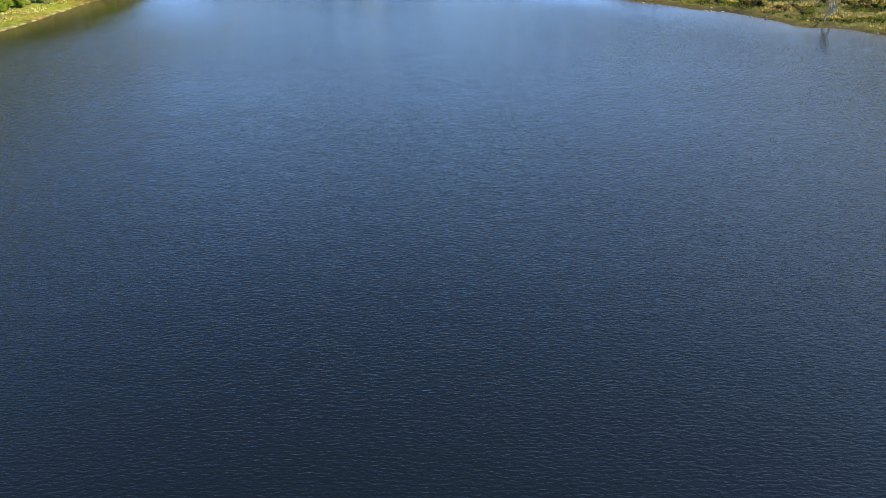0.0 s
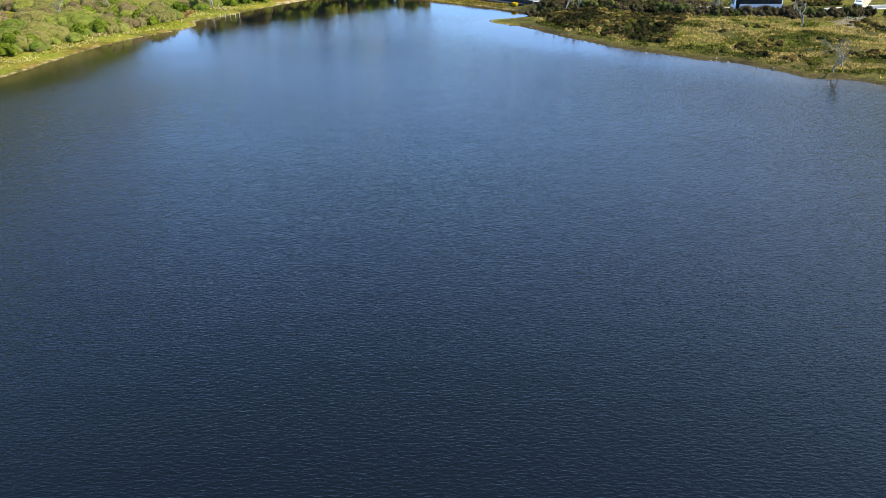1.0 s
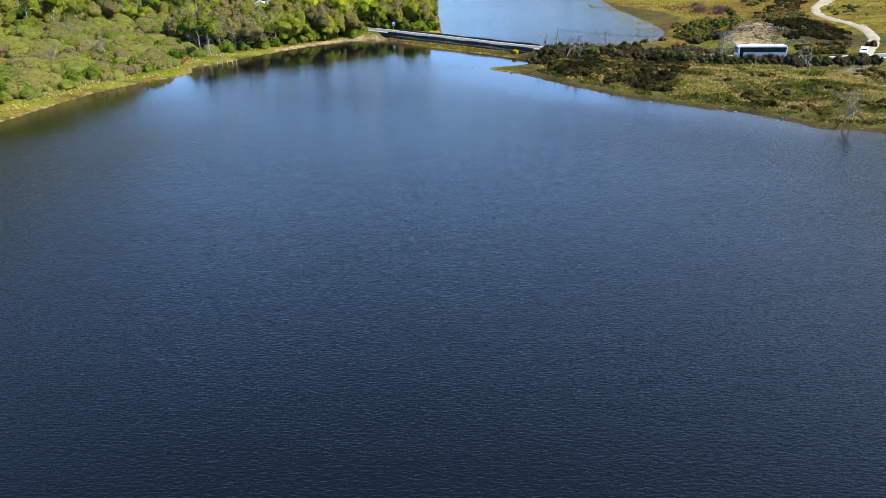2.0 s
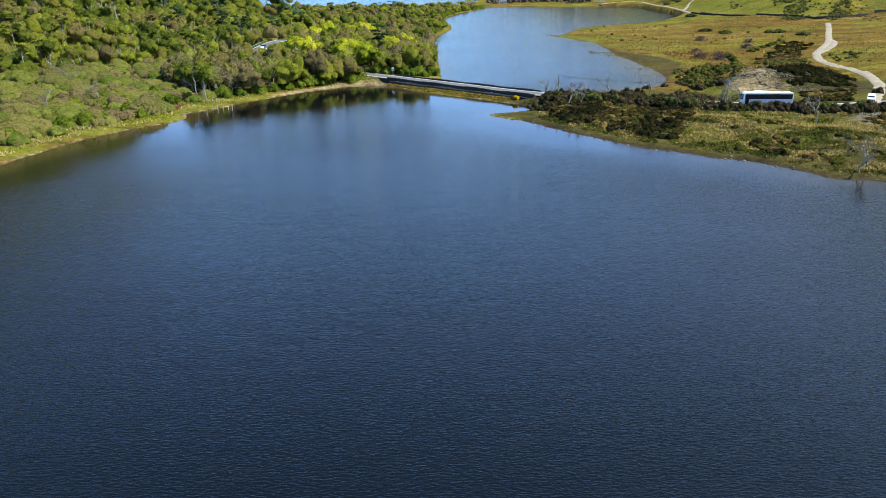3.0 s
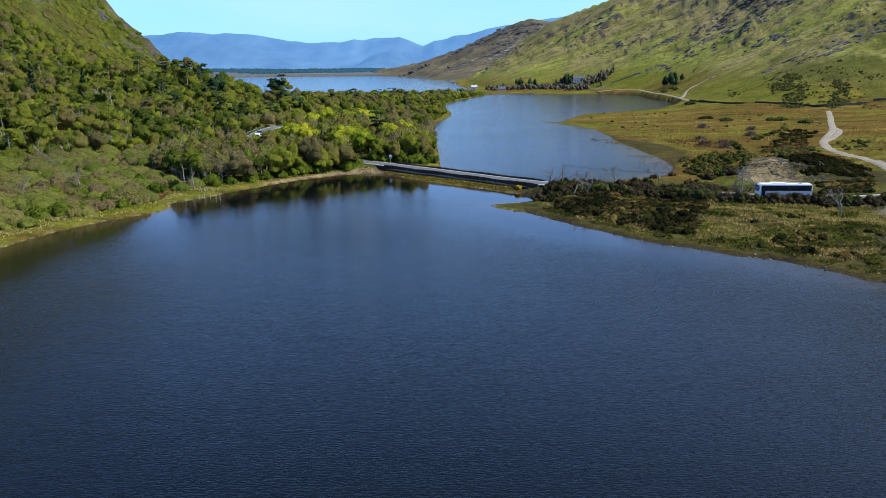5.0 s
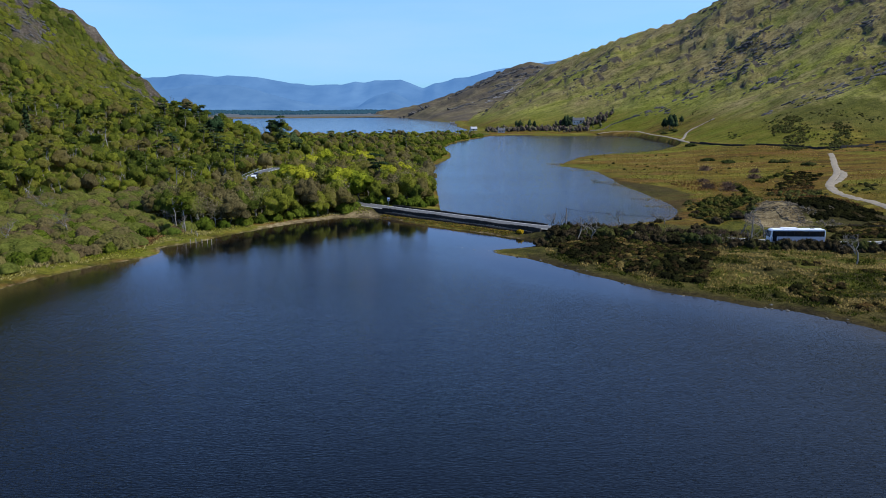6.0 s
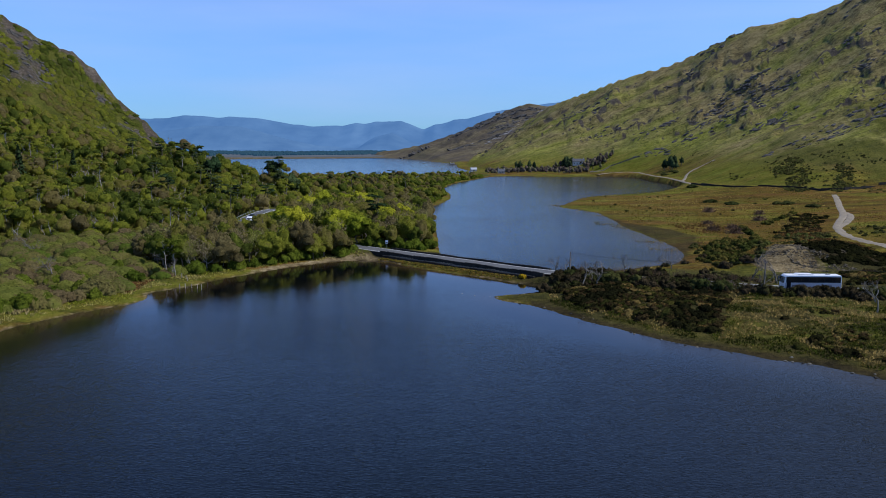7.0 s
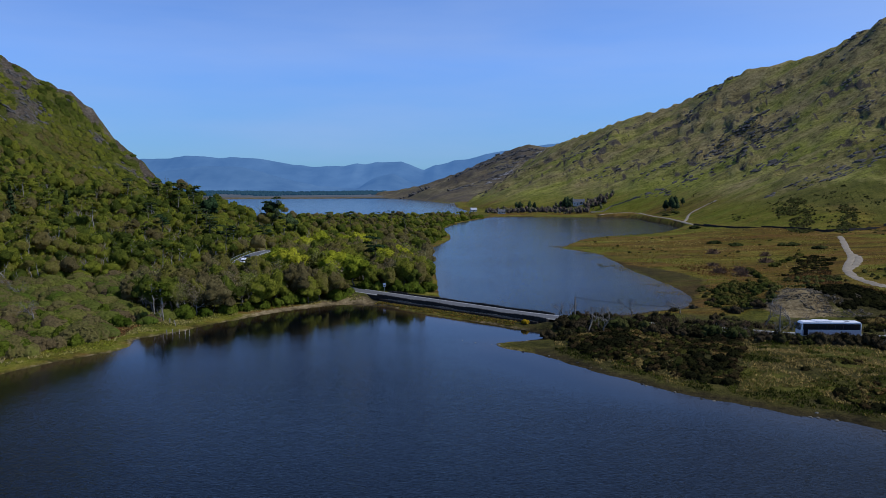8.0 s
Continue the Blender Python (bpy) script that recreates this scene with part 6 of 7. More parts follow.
def slab(name, lo, hi, mat, parent, label="", bevel=0.01):
    bm = bmesh.new()
    box(bm, lo, hi, bevel)
    return part(name, bm, mat, parent, label)


def wheel(parent, x, y, r, wide):
    side = 1 if y > 0 else -1
    bm = bmesh.new()
    bmesh.ops.create_cone(bm, cap_ends=True, segments=20, radius1=r, radius2=r, depth=wide, matrix=pose(0, 0, 0, 90))
    bmesh.ops.bevel(bm, geom=[ed for ed in bm.edges if len(ed.link_faces) == 2 and max(len(f.verts) for f in ed.link_faces) > 4], offset=wide * 0.15, segments=2, affect="EDGES")
    hub = new("wheel")
    hub.parent = parent
    hub.location = (x, y, r)
    part("tyre", bm, BLACK_RUBBER, hub)
    bm = bmesh.new()
    bmesh.ops.create_cone(bm, cap_ends=True, segments=16, radius1=r * 0.6, radius2=r * 0.5, depth=wide * 0.2, matrix=pose(0, side * wide * 0.5, 0, 90 * -side))
    part("rim", bm, ALLOY, hub)
    return hub


def coach():
    bus = tagged(new("coach"), "white touring coach with dark windows, lower sides coloured grey for shade, on the road", "bus")
    profile("body", [(-6.1, 0.45), (-6.1, 2.9), (-5.9, 3.25), (5.45, 3.25), (5.85, 2.9), (6.1, 1.5), (6.1, 0.55), (5.9, 0.4)], 2.5, WHITE_PAINT, bus, "white painted body", 0.09)
    slab("skirt", (-6.0, -1.22, 0.28), (5.9, 1.22, 0.46), GREY_TRIM, bus, "grey lower skirt", 0.03)
    profile("roof_unit", [(-0.4, 3.24), (-0.2, 3.46), (2.9, 3.5), (3.5, 3.24)], 1.9, WHITE_PAINT, bus, "white roof air unit", 0.06)
    slab("roof_hatch", (-4.0, -0.4, 3.24), (-3.2, 0.4, 3.32), GREY_TRIM, bus)
    for s in (-1, 1):
        xs = [-5.7, -4.1, -2.45, -0.8, 0.85, 2.5, 4.1]
        for i, x in enumerate(xs):
            slab("side_window", (x, s * 1.245, 1.72), (x + (1.58 if i < 6 else 1.5), s * 1.268, 2.86), GLASS, bus, "", 0.008)
        slab("window_band", (-5.9, s * 1.243, 1.66), (5.62, s * 1.255, 2.92), DARK_PAINT, bus, "dark band round the side windows", 0.004)
        # thin added panel that carries the painted shade of the coach's lower side
        slab("side_panel", (-6.0, s * 1.243, 0.47), (5.9, s * 1.252, 1.62), SHADED_WHITE, bus, "white lower side coloured grey for shade", 0.004)
        for x in (-2.6, -1.0, 0.6):
            slab("luggage_door", (x, s * 1.25, 0.6), (x + 1.52, s * 1.262, 1.3), SHADED_WHITE, bus, "", 0.01)
        slab("wheel_arch", (3.05, s * 1.245, 0.42), (4.35, s * 1.258, 1.14), GREY_TRIM, bus, "", 0.05)
        slab("wheel_arch", (-4.05, s * 1.245, 0.42), (-2.75, s * 1.258, 1.14), GREY_TRIM, bus, "", 0.05)
        wheel(bus, 3.7, s * 1.1, 0.5, 0.3)
        wheel(bus, -3.4, s * 1.1, 0.5, 0.3)
        slab("headlight", (6.06, s * 0.95 - 0.2, 0.7), (6.13, s * 0.95 + 0.2, 0.95), CLEAR_LAMP, bus, "clear headlight", 0.02)
        slab("tail_light", (-6.13, s * 1.05 - 0.1, 0.9), (-6.07, s * 1.05 + 0.1, 1.5), RED_LAMP, bus, "red tail light", 0.02)
        arm = slab("mirror", (6.05, s * 1.25, 2.2), (6.35, s * 1.5, 2.75), GREY_TRIM, bus, "dark drooping mirror", 0.05)
    profile("windscreen", [(5.86, 2.85), (5.95, 2.85), (6.15, 1.55), (6.06, 1.55)], 2.25, GLASS, bus, "", 0.01)
    slab("rear_window", (-6.13, -0.95, 1.9), (-6.07, 0.95, 2.7), GLASS, bus, "", 0.01)
    slab("door", (4.62, 1.246, 0.5), (5.5, 1.27, 2.75), GLASS, bus, "glazed front door", 0.02)
    slab("bumper", (6.0, -1.2, 0.42), (6.2, 1.2, 0.66), GREY_TRIM, bus, "", 0.05)
    return bus


def motor_car(name, paint, label, long=4.5, high=1.6, wide=1.85, van=False):
    car = tagged(new(name), label, "van" if van else "car")
    h, f, r = high, long / 2, -long / 2
    profile("body", [(r, 0.35), (r + 0.02, 0.62 * h), (r + 0.3, 0.64 * h), (f - 1.1, 0.62 * h), (f - 0.15, 0.52 * h), (f, 0.42), (f - 0.1, 0.3), (r + 0.1, 0.28)], wide, paint, car, "", 0.07)
    roof = [(r + 0.12, 0.62 * h), (r + (0.22 if van else 0.45), h * 0.97), (r + 0.7, h), (f - (1.7 if not van else 1.3), h * 0.99), (f - (0.95 if not van else 0.75), 0.62 * h)]
    profile("cabin", roof, wide * 0.92, paint, car, "", 0.06, (0.62 * h, 0.12))
    glass = [(r + 0.42, 0.66 * h), (r + 0.62, h * 0.92), (f - 1.75, h * 0.92), (f - 1.15, 0.66 * h)]
    for s in (-1, 1):
        g = profile("side_window", glass, 0.03, GLASS, car, "", 0)
        g.location = (0, s * wide * 0.452, 0)
        g.rotation_euler = (radians(s * 3.5), 0, 0)
        for x in (r + 0.85, f - 0.85):
            wheel(car, x, s * (wide / 2 - 0.11), 0.34, 0.22)
        slab("headlight", (f - 0.16, s * wide * 0.36 - 0.18, 0.58), (f - 0.02, s * wide * 0.36 + 0.18, 0.74), CLEAR_LAMP, car, "clear headlight", 0.03)
        slab("tail_light", (r - 0.02, s * wide * 0.42 - 0.09, 0.6), (r + 0.05, s * wide * 0.42 + 0.09, 0.95), RED_LAMP, car, "red tail light", 0.02)
        slab("mirror", (f - 1.35, s * wide * 0.5 - 0.02, 0.62 * h), (f - 1.2, s * (wide * 0.5 + 0.18), 0.72 * h), paint, car, "", 0.03)
    profile("windscreen", [(f - 1.68, h * 0.93), (f - 1.63, h * 0.94), (f - 0.98, 0.66 * h), (f - 1.05, 0.65 * h)] if not van else [(f - 1.3, h * 0.93), (f - 1.25, h * 0.94), (f - 0.76, 0.66 * h), (f - 0.82, 0.65 * h)], wide * 0.78, GLASS, car, "", 0)
    slab("rear_window", (r + 0.2, -wide * 0.36, 0.68 * h), (r + 0.3, wide * 0.36, 0.9 * h), GLASS, car, "", 0.02)
    slab("front_bumper", (f - 0.1, -wide * 0.45, 0.3), (f + 0.05, wide * 0.45, 0.5), GREY_TRIM, car, "", 0.04)
    return car


bus = coach()
bus.matrix_basis = pose(78.6, 208.1, 2.82, 0, 0, 178)
parked = motor_car("parked_car", WHITE_PAINT, "white estate car parked at the road junction")
parked.matrix_basis = pose(106.2, 211.2, 3.28, 0, 0, 242)
van = motor_car("delivery_van", WHITE_PAINT, "white van on the road through the wood", 5.2, 2.3, 2.0, True)
van.matrix_basis = pose(-74.9, 325.5, 5.25, 0, 0, -78)
dark_car = motor_car("dark_car", DARK_PAINT, "dark car behind the van in the wood", 4.3, 1.5, 1.8)
dark_car.matrix_basis = pose(-78.0, 341, 5.72, 0, 0, -87)

# ---- posts, poles, rails, sign ----
POST_WOOD = surface("weathered_wood", (0.33, 0.30, 0.25), 0.85, 3, 0.35, 0.4)
POLE_WOOD = surface("pole_wood", (0.22, 0.19, 0.155), 0.85, 2, 0.3, 0.4)
GALVANISED = surface("galvanised_steel", (0.24, 0.275, 0.255), 0.6, 2, 0.12, 0, metal=0.2)


def stake(x, y, low, high, r, name, label, category, group, mat, seed):
    srng = np.random.default_rng(seed)
    v, f = limb(srng, (0, 0, low), (srng.normal() * 0.08, srng.normal() * 0.08, high), r, r * 0.85, 8, 0.02, 3)
    ob = new(name, mesh_of(name, v, np.vstack([f, [(24, 25, 26, 27), (24, 27, 28, 31), (28, 29, 30, 31)]]), [mat], False))
    ob.location = (x, y, 0)
    return tagged(ob, label, category, group)


for k, (x, y, hh) in enumerate(((-64.2, 223.0, 1.1), (-62.9, 223.0, 1.2), (-61.6, 223.6, 1.0), (-60.1, 223.0, 1.0), (-58.5, 221.4, 1.4), (-67.6, 233.5, 1.9), (-66.2, 232.6, 1.6), (-65.0, 230.2, 1.4))):
    stake(x, y, -1.5, hh, 0.11, "fence_post", "weathered pale wooden post standing in the shallows" if k < 5 else "weathered pale wooden fence post on the shore", "post", "old fence posts", POST_WOOD, 400 + k)


def utility_pole(x, y, high, seed):
    z = float(height(x, y)[0])
    pole = tagged(new("utility_pole"), "plain wooden power pole beside the road", "pole", "power poles")
    pole.location = (x, y, z)
    prng = np.random.default_rng(seed)
    v, f = limb(prng, (0, 0, -0.6), (0.05, 0, high), 0.17, 0.12, 8, 0.0, 3)
    mast = new("mast", mesh_of("mast", v, f, [POLE_WOOD], True))
    mast.parent = pole
    slab("crossarm", (-0.08, -0.7, high - 0.5), (0.08, 0.7, high - 0.36), POLE_WOOD, pole)
    for s in (-0.6, 0.0, 0.6):
        slab("insulator", (-0.05, s - 0.05, high - 0.36), (0.05, s + 0.05, high - 0.16), GREY_TRIM, pole)
    return np.array((x, y, z + high - 0.2))


tops = [utility_pole(30.0, 230.0, 6.0, 1), utility_pole(70.0, 211.2, 6.0, 2), utility_pole(113, 198, 6.5, 3)]
WIRE = surface("wire", (0.03, 0.03, 0.03), 0.6, 1, 0.1, 0)
for a0, b0 in zip(tops[:-1], tops[1:]):
    for s in (-0.6, 0.6):
        t = np.linspace(0, 1, 14)[:, None]
        pts = a0 + (b0 - a0) * t - np.array((0, 0, 1.1)) * 4 * t * (1 - t) + np.array((0.15, 1, 0)) * s
        v, f = tube(pts, [0.018] * 14, 4)
        tagged(new("power_line", mesh_of("power_line", v, f, [WIRE])), "thin dark power cable slung between poles", "cable", "power cables")

sign = tagged(new("road_sign"), "small white road sign on a grey post", "sign")
sign.location = (-19.6, 281.0, float(height(-19.6, 281.0)[0]))
v, f = tube([(0, 0, -0.4), (0, 0, 3.3)], [0.06, 0.06], 8)
o = new("sign_post", mesh_of("sign_post", v, f, [GALVANISED], True))
o.parent = sign
slab("sign_plate", (-0.4, -0.09, 2.15), (0.4, -0.05, 3.3), WHITE_PAINT, sign, "white sign plate", 0.015)
slab("sign_panel", (-0.3, -0.096, 2.3), (0.3, -0.088, 2.75), GREY_TRIM, sign, "grey panel", 0.0)

road_bend = dense(MAIN_ROAD, 2.0)
road_bend = road_bend[(road_bend[:, 1] > 312) & (road_bend[:, 1] < 366) & (road_bend[:, 0] < -60)]
tb = np.gradient(road_bend[:, :2], axis=0)
tb = tb / np.linalg.norm(tb, axis=1, keepdims=True)
for s, name in ((-1, "outer"), (1, "inner")):
    rail = tagged(new("guard_rail"), "curved pale steel guard rail along the wooded bend", "guard rail", "guard rails")
    line = np.concatenate([road_bend[:, :2] + s * 3.6 * np.stack([tb[:, 1], -tb[:, 0]], 1), road_bend[:, 2:3] + 0.72], 1)
    v, f = tube(line, [0.075] * len(line), 6)
    o = new("beam", mesh_of("beam", v, f, [GALVANISED], True))
    o.parent = rail
    for q in line[1::2]:
        slab("post", (q[0] - 0.06, q[1] - 0.06, q[2] - 1.3), (q[0] + 0.06, q[1] + 0.06, q[2] + 0.1), GALVANISED, rail)

# ---- farms below the mountain ----
LIMEWASH = surface("limewash", (0.55, 0.54, 0.51), 0.8, 0.4, 0.1, 0.1)
SLATE = surface("slate", (0.11, 0.115, 0.125), 0.6, 0.8, 0.3, 0.3)
TIN = surface("tin_roof", (0.45, 0.46, 0.48), 0.45, 0.5, 0.12, 0, metal=0.2)
DOOR_PAINT = surface("door_paint", (0.05, 0.07, 0.08), 0.5, 1, 0.2, 0)


def cottage(x, y, turn, long, deep, eave, roof_mat, label):
    z = float(height(x, y)[0])
    house = tagged(new("farmhouse"), label, "house", "farm buildings")
    house.matrix_basis = pose(x, y, z, 0, 0, turn)
    ridge_z = eave + deep * 0.42
    bm = bmesh.new()
    a0 = [bm.verts.new((sx * long / 2, yy, zz)) for sx in (-1, 1) for yy, zz in ((-deep / 2, -1.5), (-deep / 2, eave), (0, ridge_z), (deep / 2, eave), (deep / 2, -1.5))]
    for f in ((4, 3, 2, 1, 0), (5, 6, 7, 8, 9), (0, 1, 6, 5), (1, 2, 7, 6), (2, 3, 8, 7), (3, 4, 9, 8)):
        bm.faces.new([a0[i] for i in f])
    part("wall", bm, LIMEWASH, house, "whitewashed walls")
    for s in (-1, 1):
        bm = bmesh.new()
        lift, over = 0.12, 0.35
        sl = math.atan2(ridge_z - eave, deep / 2)
        v0 = [(-long / 2 - over, s * (deep / 2 + over), eave - over * math.tan(sl) + lift), (long / 2 + over, s * (deep / 2 + over), eave - over * math.tan(sl) + lift), (long / 2 + over, 0, ridge_z + lift), (-long / 2 - over, 0, ridge_z + lift)]
        vv = [bm.verts.new(p) for p in v0] + [bm.verts.new((p[0], p[1], p[2] + 0.14)) for p in v0]
        for f in ((0, 1, 2, 3), (7, 6, 5, 4), (0, 4, 5, 1), (1, 5, 6, 2), (2, 6, 7, 3), (3, 7, 4, 0)):
            bm.faces.new([vv[i] for i in f])
        bmesh.ops.recalc_face_normals(bm, faces=bm.faces)
        part("roof", bm, roof_mat, house)
    for sx in (-1, 1):
        slab("chimney", (sx * (long / 2 - 0.7) - 0.4, -0.35, ridge_z - 0.3), (sx * (long / 2 - 0.7) + 0.4, 0.35, ridge_z + 1.0), LIMEWASH, house, "", 0.03)
    for k in range(4):
        wx = -long / 2 + long * (k + 0.6) / 4.2
        if k == 1:
            slab("door", (wx - 0.5, -deep / 2 - 0.04, 0), (wx + 0.5, -deep / 2 + 0.02, 2.05), DOOR_PAINT, house, "", 0.02)
        else:
            slab("window", (wx - 0.5, -deep / 2 - 0.03, 0.95), (wx + 0.5, -deep / 2 + 0.02, 2.1), GLASS, house, "", 0.01)


cottage(30, 1042, 12, 8, 5.2, 2.6, TIN, "white lakeside house with a pale metal roof")
cottage(158, 982, -6, 14, 7, 4.0, SLATE, "white farmhouse with a slate roof between trees")
cottage(59, 925, 4, 8, 5, 2.6, SLATE, "small white shed near the lake shore")
cottage(2, 1390, 20, 8, 5.0, 2.4, SLATE, "far white cottage at the lake's end")
far_bare = [(b0[0], joined([b0[1], lobed(np.random.default_rng(9 + i), (0, 0, 3.6), (3.4, 3.4, 4.2), 12, 90, 0.5, 10, 6, 0.4, 2.3, 2.2, 0.8)])) for i, b0 in enumerate(bare(500 + i, 9, 0.6, 2) for i in range(3))]
BROWN_FAR = foliage("bare_crowns_far", [(0.0, (0.060, 0.046, 0.038)), (0.6, (0.105, 0.084, 0.066)), (1.0, (0.085, 0.088, 0.036))], "tint", 0.1, 0.7)
frng = np.random.default_rng(31)
bx = np.concatenate([frng.normal(178, 11, 60), frng.uniform(44, 150, 190), frng.uniform(120, 160, 22)])
by = np.concatenate([frng.normal(965, 9, 60), frng.uniform(945, 1005, 190), frng.uniform(912, 935, 22)])
k = land(bx, by)[2] > 4
bx, by = bx[k], by[k]
mass("farm_copse", far_bare, bx, by, height(bx, by) - 0.4, (0.35, 0.95), frng, BARK, BROWN_FAR, frng.random(len(bx)), "leafless brown copse and hedges round the farm", "woodland")
PINE_FAR = foliage("conifers_far", [(0.0, (0.016, 0.028, 0.014)), (1.0, (0.04, 0.055, 0.022))], "tint", 0.1)
cx = np.concatenate([frng.normal(146, 4.5, 16), frng.normal(222, 7, 8), frng.normal(95, 20, 8)])
cy = np.concatenate([frng.normal(988, 5, 16), frng.normal(815, 9, 8), frng.normal(1000, 10, 8)])
mass("farm_conifers", [broadleaf(520 + i, 13, 7.5, 2, 60, 0.9, 2, 10, 6) for i in range(2)], cx, cy, height(cx, cy), (0.6, 1.15), frng, BARK, PINE_FAR, frng.random(len(cx)), "dark green conifers sheltering the farm", "woodland")

# thickets on the lower mountain and over the bog
sx, sy, _ = spots(frng, [(237, 603), (249, 623), (260, 627), (265, 615), (252, 587), (244, 563), (236, 531), (217, 513), (214, 527), (227, 571)], 1.35, lambda x, y, d: (vnoise(x / 4, y / 8, 7) + 0.5 * vnoise(x / 11, y / 20, 4) > 0.66))
s2, t2, _ = spots(frng, [(272, 579), (280, 575), (271, 555), (247, 511), (236, 507), (235, 515), (259, 555)], 1.3, lambda x, y, d: vnoise(x / 4, y / 8, 3) > 0.33)
s3 = np.array([(272, 607), (282, 607), (284, 591), (292, 591), (292, 579), (299, 575), (294, 663), (287, 663), (294, 619), (220, 611), (215, 619), (255, 839), (243, 759)], float).repeat(9, 0)
s3 = s3 + frng.normal(size=s3.shape) * (2.6, 6.0)
s3 = np.vstack([s3, frng.normal((250, 590), (9, 34), (150, 2)), frng.normal((262, 550), (9, 28), (90, 2))])
s4 = frng.uniform((225, 520), (430, 820), (3400, 2))
s4 = s4[vnoise(s4[:, 0] / 9, s4[:, 1] / 26, 6) + 0.5 * vnoise(s4[:, 0] / 30, s4[:, 1] / 60, 2) > 1.02]
sx, sy = np.concatenate([sx, s2, s3[:, 0], s4[:, 0]]), np.concatenate([sy, t2, s3[:, 1], s4[:, 1]])
rushes = np.arange(len(sx)) >= len(sx) - len(s4)
HEATH_FAR = foliage("heath_far", [(0.0, (0.022, 0.027, 0.008)), (0.5, (0.044, 0.040, 0.014)), (1.0, (0.050, 0.058, 0.014))], "tint", 0.15)
low_shapes = [(NONE, bush(540 + i, 4.8, 1.9, 0, 24, 0.5, 9, 4, 0.4)) for i in range(3)]
k = rushes
mass("mountain_rushes", low_shapes, sx[k], sy[k], height(sx[k], sy[k]), (0.12, 0.38), frng, BARK, HEATH_FAR, frng.random(k.sum()), "dark rushes and dwarf gorse dotted over the slope", "scrub", True)
sx, sy = sx[~k], sy[~k]
mass("mountain_thicket", low_shapes, sx, sy, height(sx, sy), (0.2, 0.72), frng, BARK, HEATH_FAR, frng.random(len(sx)), "dark thorn and gorse thickets on the lower mountain", "scrub", True)
mx = np.concatenate([frng.normal(128, 12, 240), frng.uniform(60, 240, 420), frng.normal(80, 9, 900), frng.normal(112, 16, 260)])
my = np.concatenate([frng.normal(312, 9, 240), frng.uniform(250, 560, 420), frng.normal(258, 20, 900), frng.normal(290, 10, 260)])
md = land(mx, my)[2]
near = 0.6 * np.exp(-(((mx - 128) / 16) ** 2 + ((my - 312) / 12) ** 2)) + np.exp(-(((mx - 80) / 16) ** 2 + ((my - 258) / 34) ** 2)) + 0.7 * np.exp(-(((mx - 112) / 20) ** 2 + ((my - 290) / 14) ** 2))
k = (md > 4) & (near_line(mx, my, TRACK)[0] > 4) & (vnoise(mx / 26, my / 12, 9) + 0.6 * near > 0.76) & (np.hypot(mx - 88, my - 240) > 13) & (signed(mx, my, SPOIL) < 1) & (signed(mx, my, GORSE_SCRUB) < -1)
mx, my = mx[k], my[k]
mass("bog_scrub", low_shapes, mx, my, height(mx, my), (0.22, 0.75), frng, BARK, HEATH_FAR, frng.random(len(mx)), "low dark scrub dotted over the bog", "scrub")


# green gorse and bramble between the bay and the spoil bank, and along the ditch
greens = [tagged(new("gorse_shrub", mesh_of("gorse_shrub", *bush(800 + i, 4.2, 2.0, 3, 110, 0.3, deep=0.36), [GREEN_SCRUB], True)), "olive-green gorse and bramble shrub on the bog", "bush", "gorse shrubs") for i in range(4)]
gx, gy, gz = spots(frng, GORSE_SCRUB, 3.1, lambda x, y, d: vnoise(x / 7, y / 7, 8) > 0.2)
dx = np.array([131, 136, 142, 147, 151, 156, 160, 119, 116, 114, 111, 109, 107, 104])
dy = np.array([357, 365, 373, 379, 385, 391, 397, 353, 343, 333, 323, 313, 309, 314])
gx, gy = np.concatenate([gx, dx]), np.concatenate([gy, dy])
scatter(frng, greens, gx, gy, height(gx, gy), (0.55, 1.15))
mounds = [tagged(new("dark_shrub", mesh_of("dark_shrub", *bush(820 + i, 9.5, 2.6, 3, 150, 0.4, deep=0.3), [HEATH_FAR_THING], True)), "low dark spreading shrub standing alone on the bog", "bush", "dark bog shrubs") for i in range(2)]
ux, uy = np.array([149, 154, 175, 180, 185, 169, 207, 217]), np.array([477, 457, 449, 449, 429, 573, 777, 777])
scatter(frng, mounds, ux, uy, height(ux, uy), (0.75, 1.1))


def brush_pile(seed):
    prng = np.random.default_rng(seed)
    bits = []
    for i in range(110):
        a0 = prng.uniform(0, 6.28)
        r = prng.uniform(0, 2.6)
        p = np.array((r * math.cos(a0), r * math.sin(a0) * 0.7, 0.0))
        q = np.array((p[0] * 0.3 + prng.normal() * 0.9, p[1] * 0.3 + prng.normal() * 0.7, 1.5 * (1 - r / 3.4) + prng.normal() * 0.2))
        bits.append(limb(prng, p, q, 0.10, 0.05, 4, 0.2, 2))
    return joined(bits)


piles = [tagged(new("brush_pile", mesh_of("brush_pile", *brush_pile(560 + i), [TWIGS])), "heap of grey-brown cut brushwood on the bog", "brush pile", "brush piles") for i in range(2)]
qx = np.array([128.4, 110.1, 113.3, 146.8, 136.2, 108, 104])
qy = np.array([419.3, 366.6, 345.6, 402.4, 377.0, 330, 342])
scatter(frng, piles, qx, qy, height(qx, qy), (1.2, 1.8), 2)

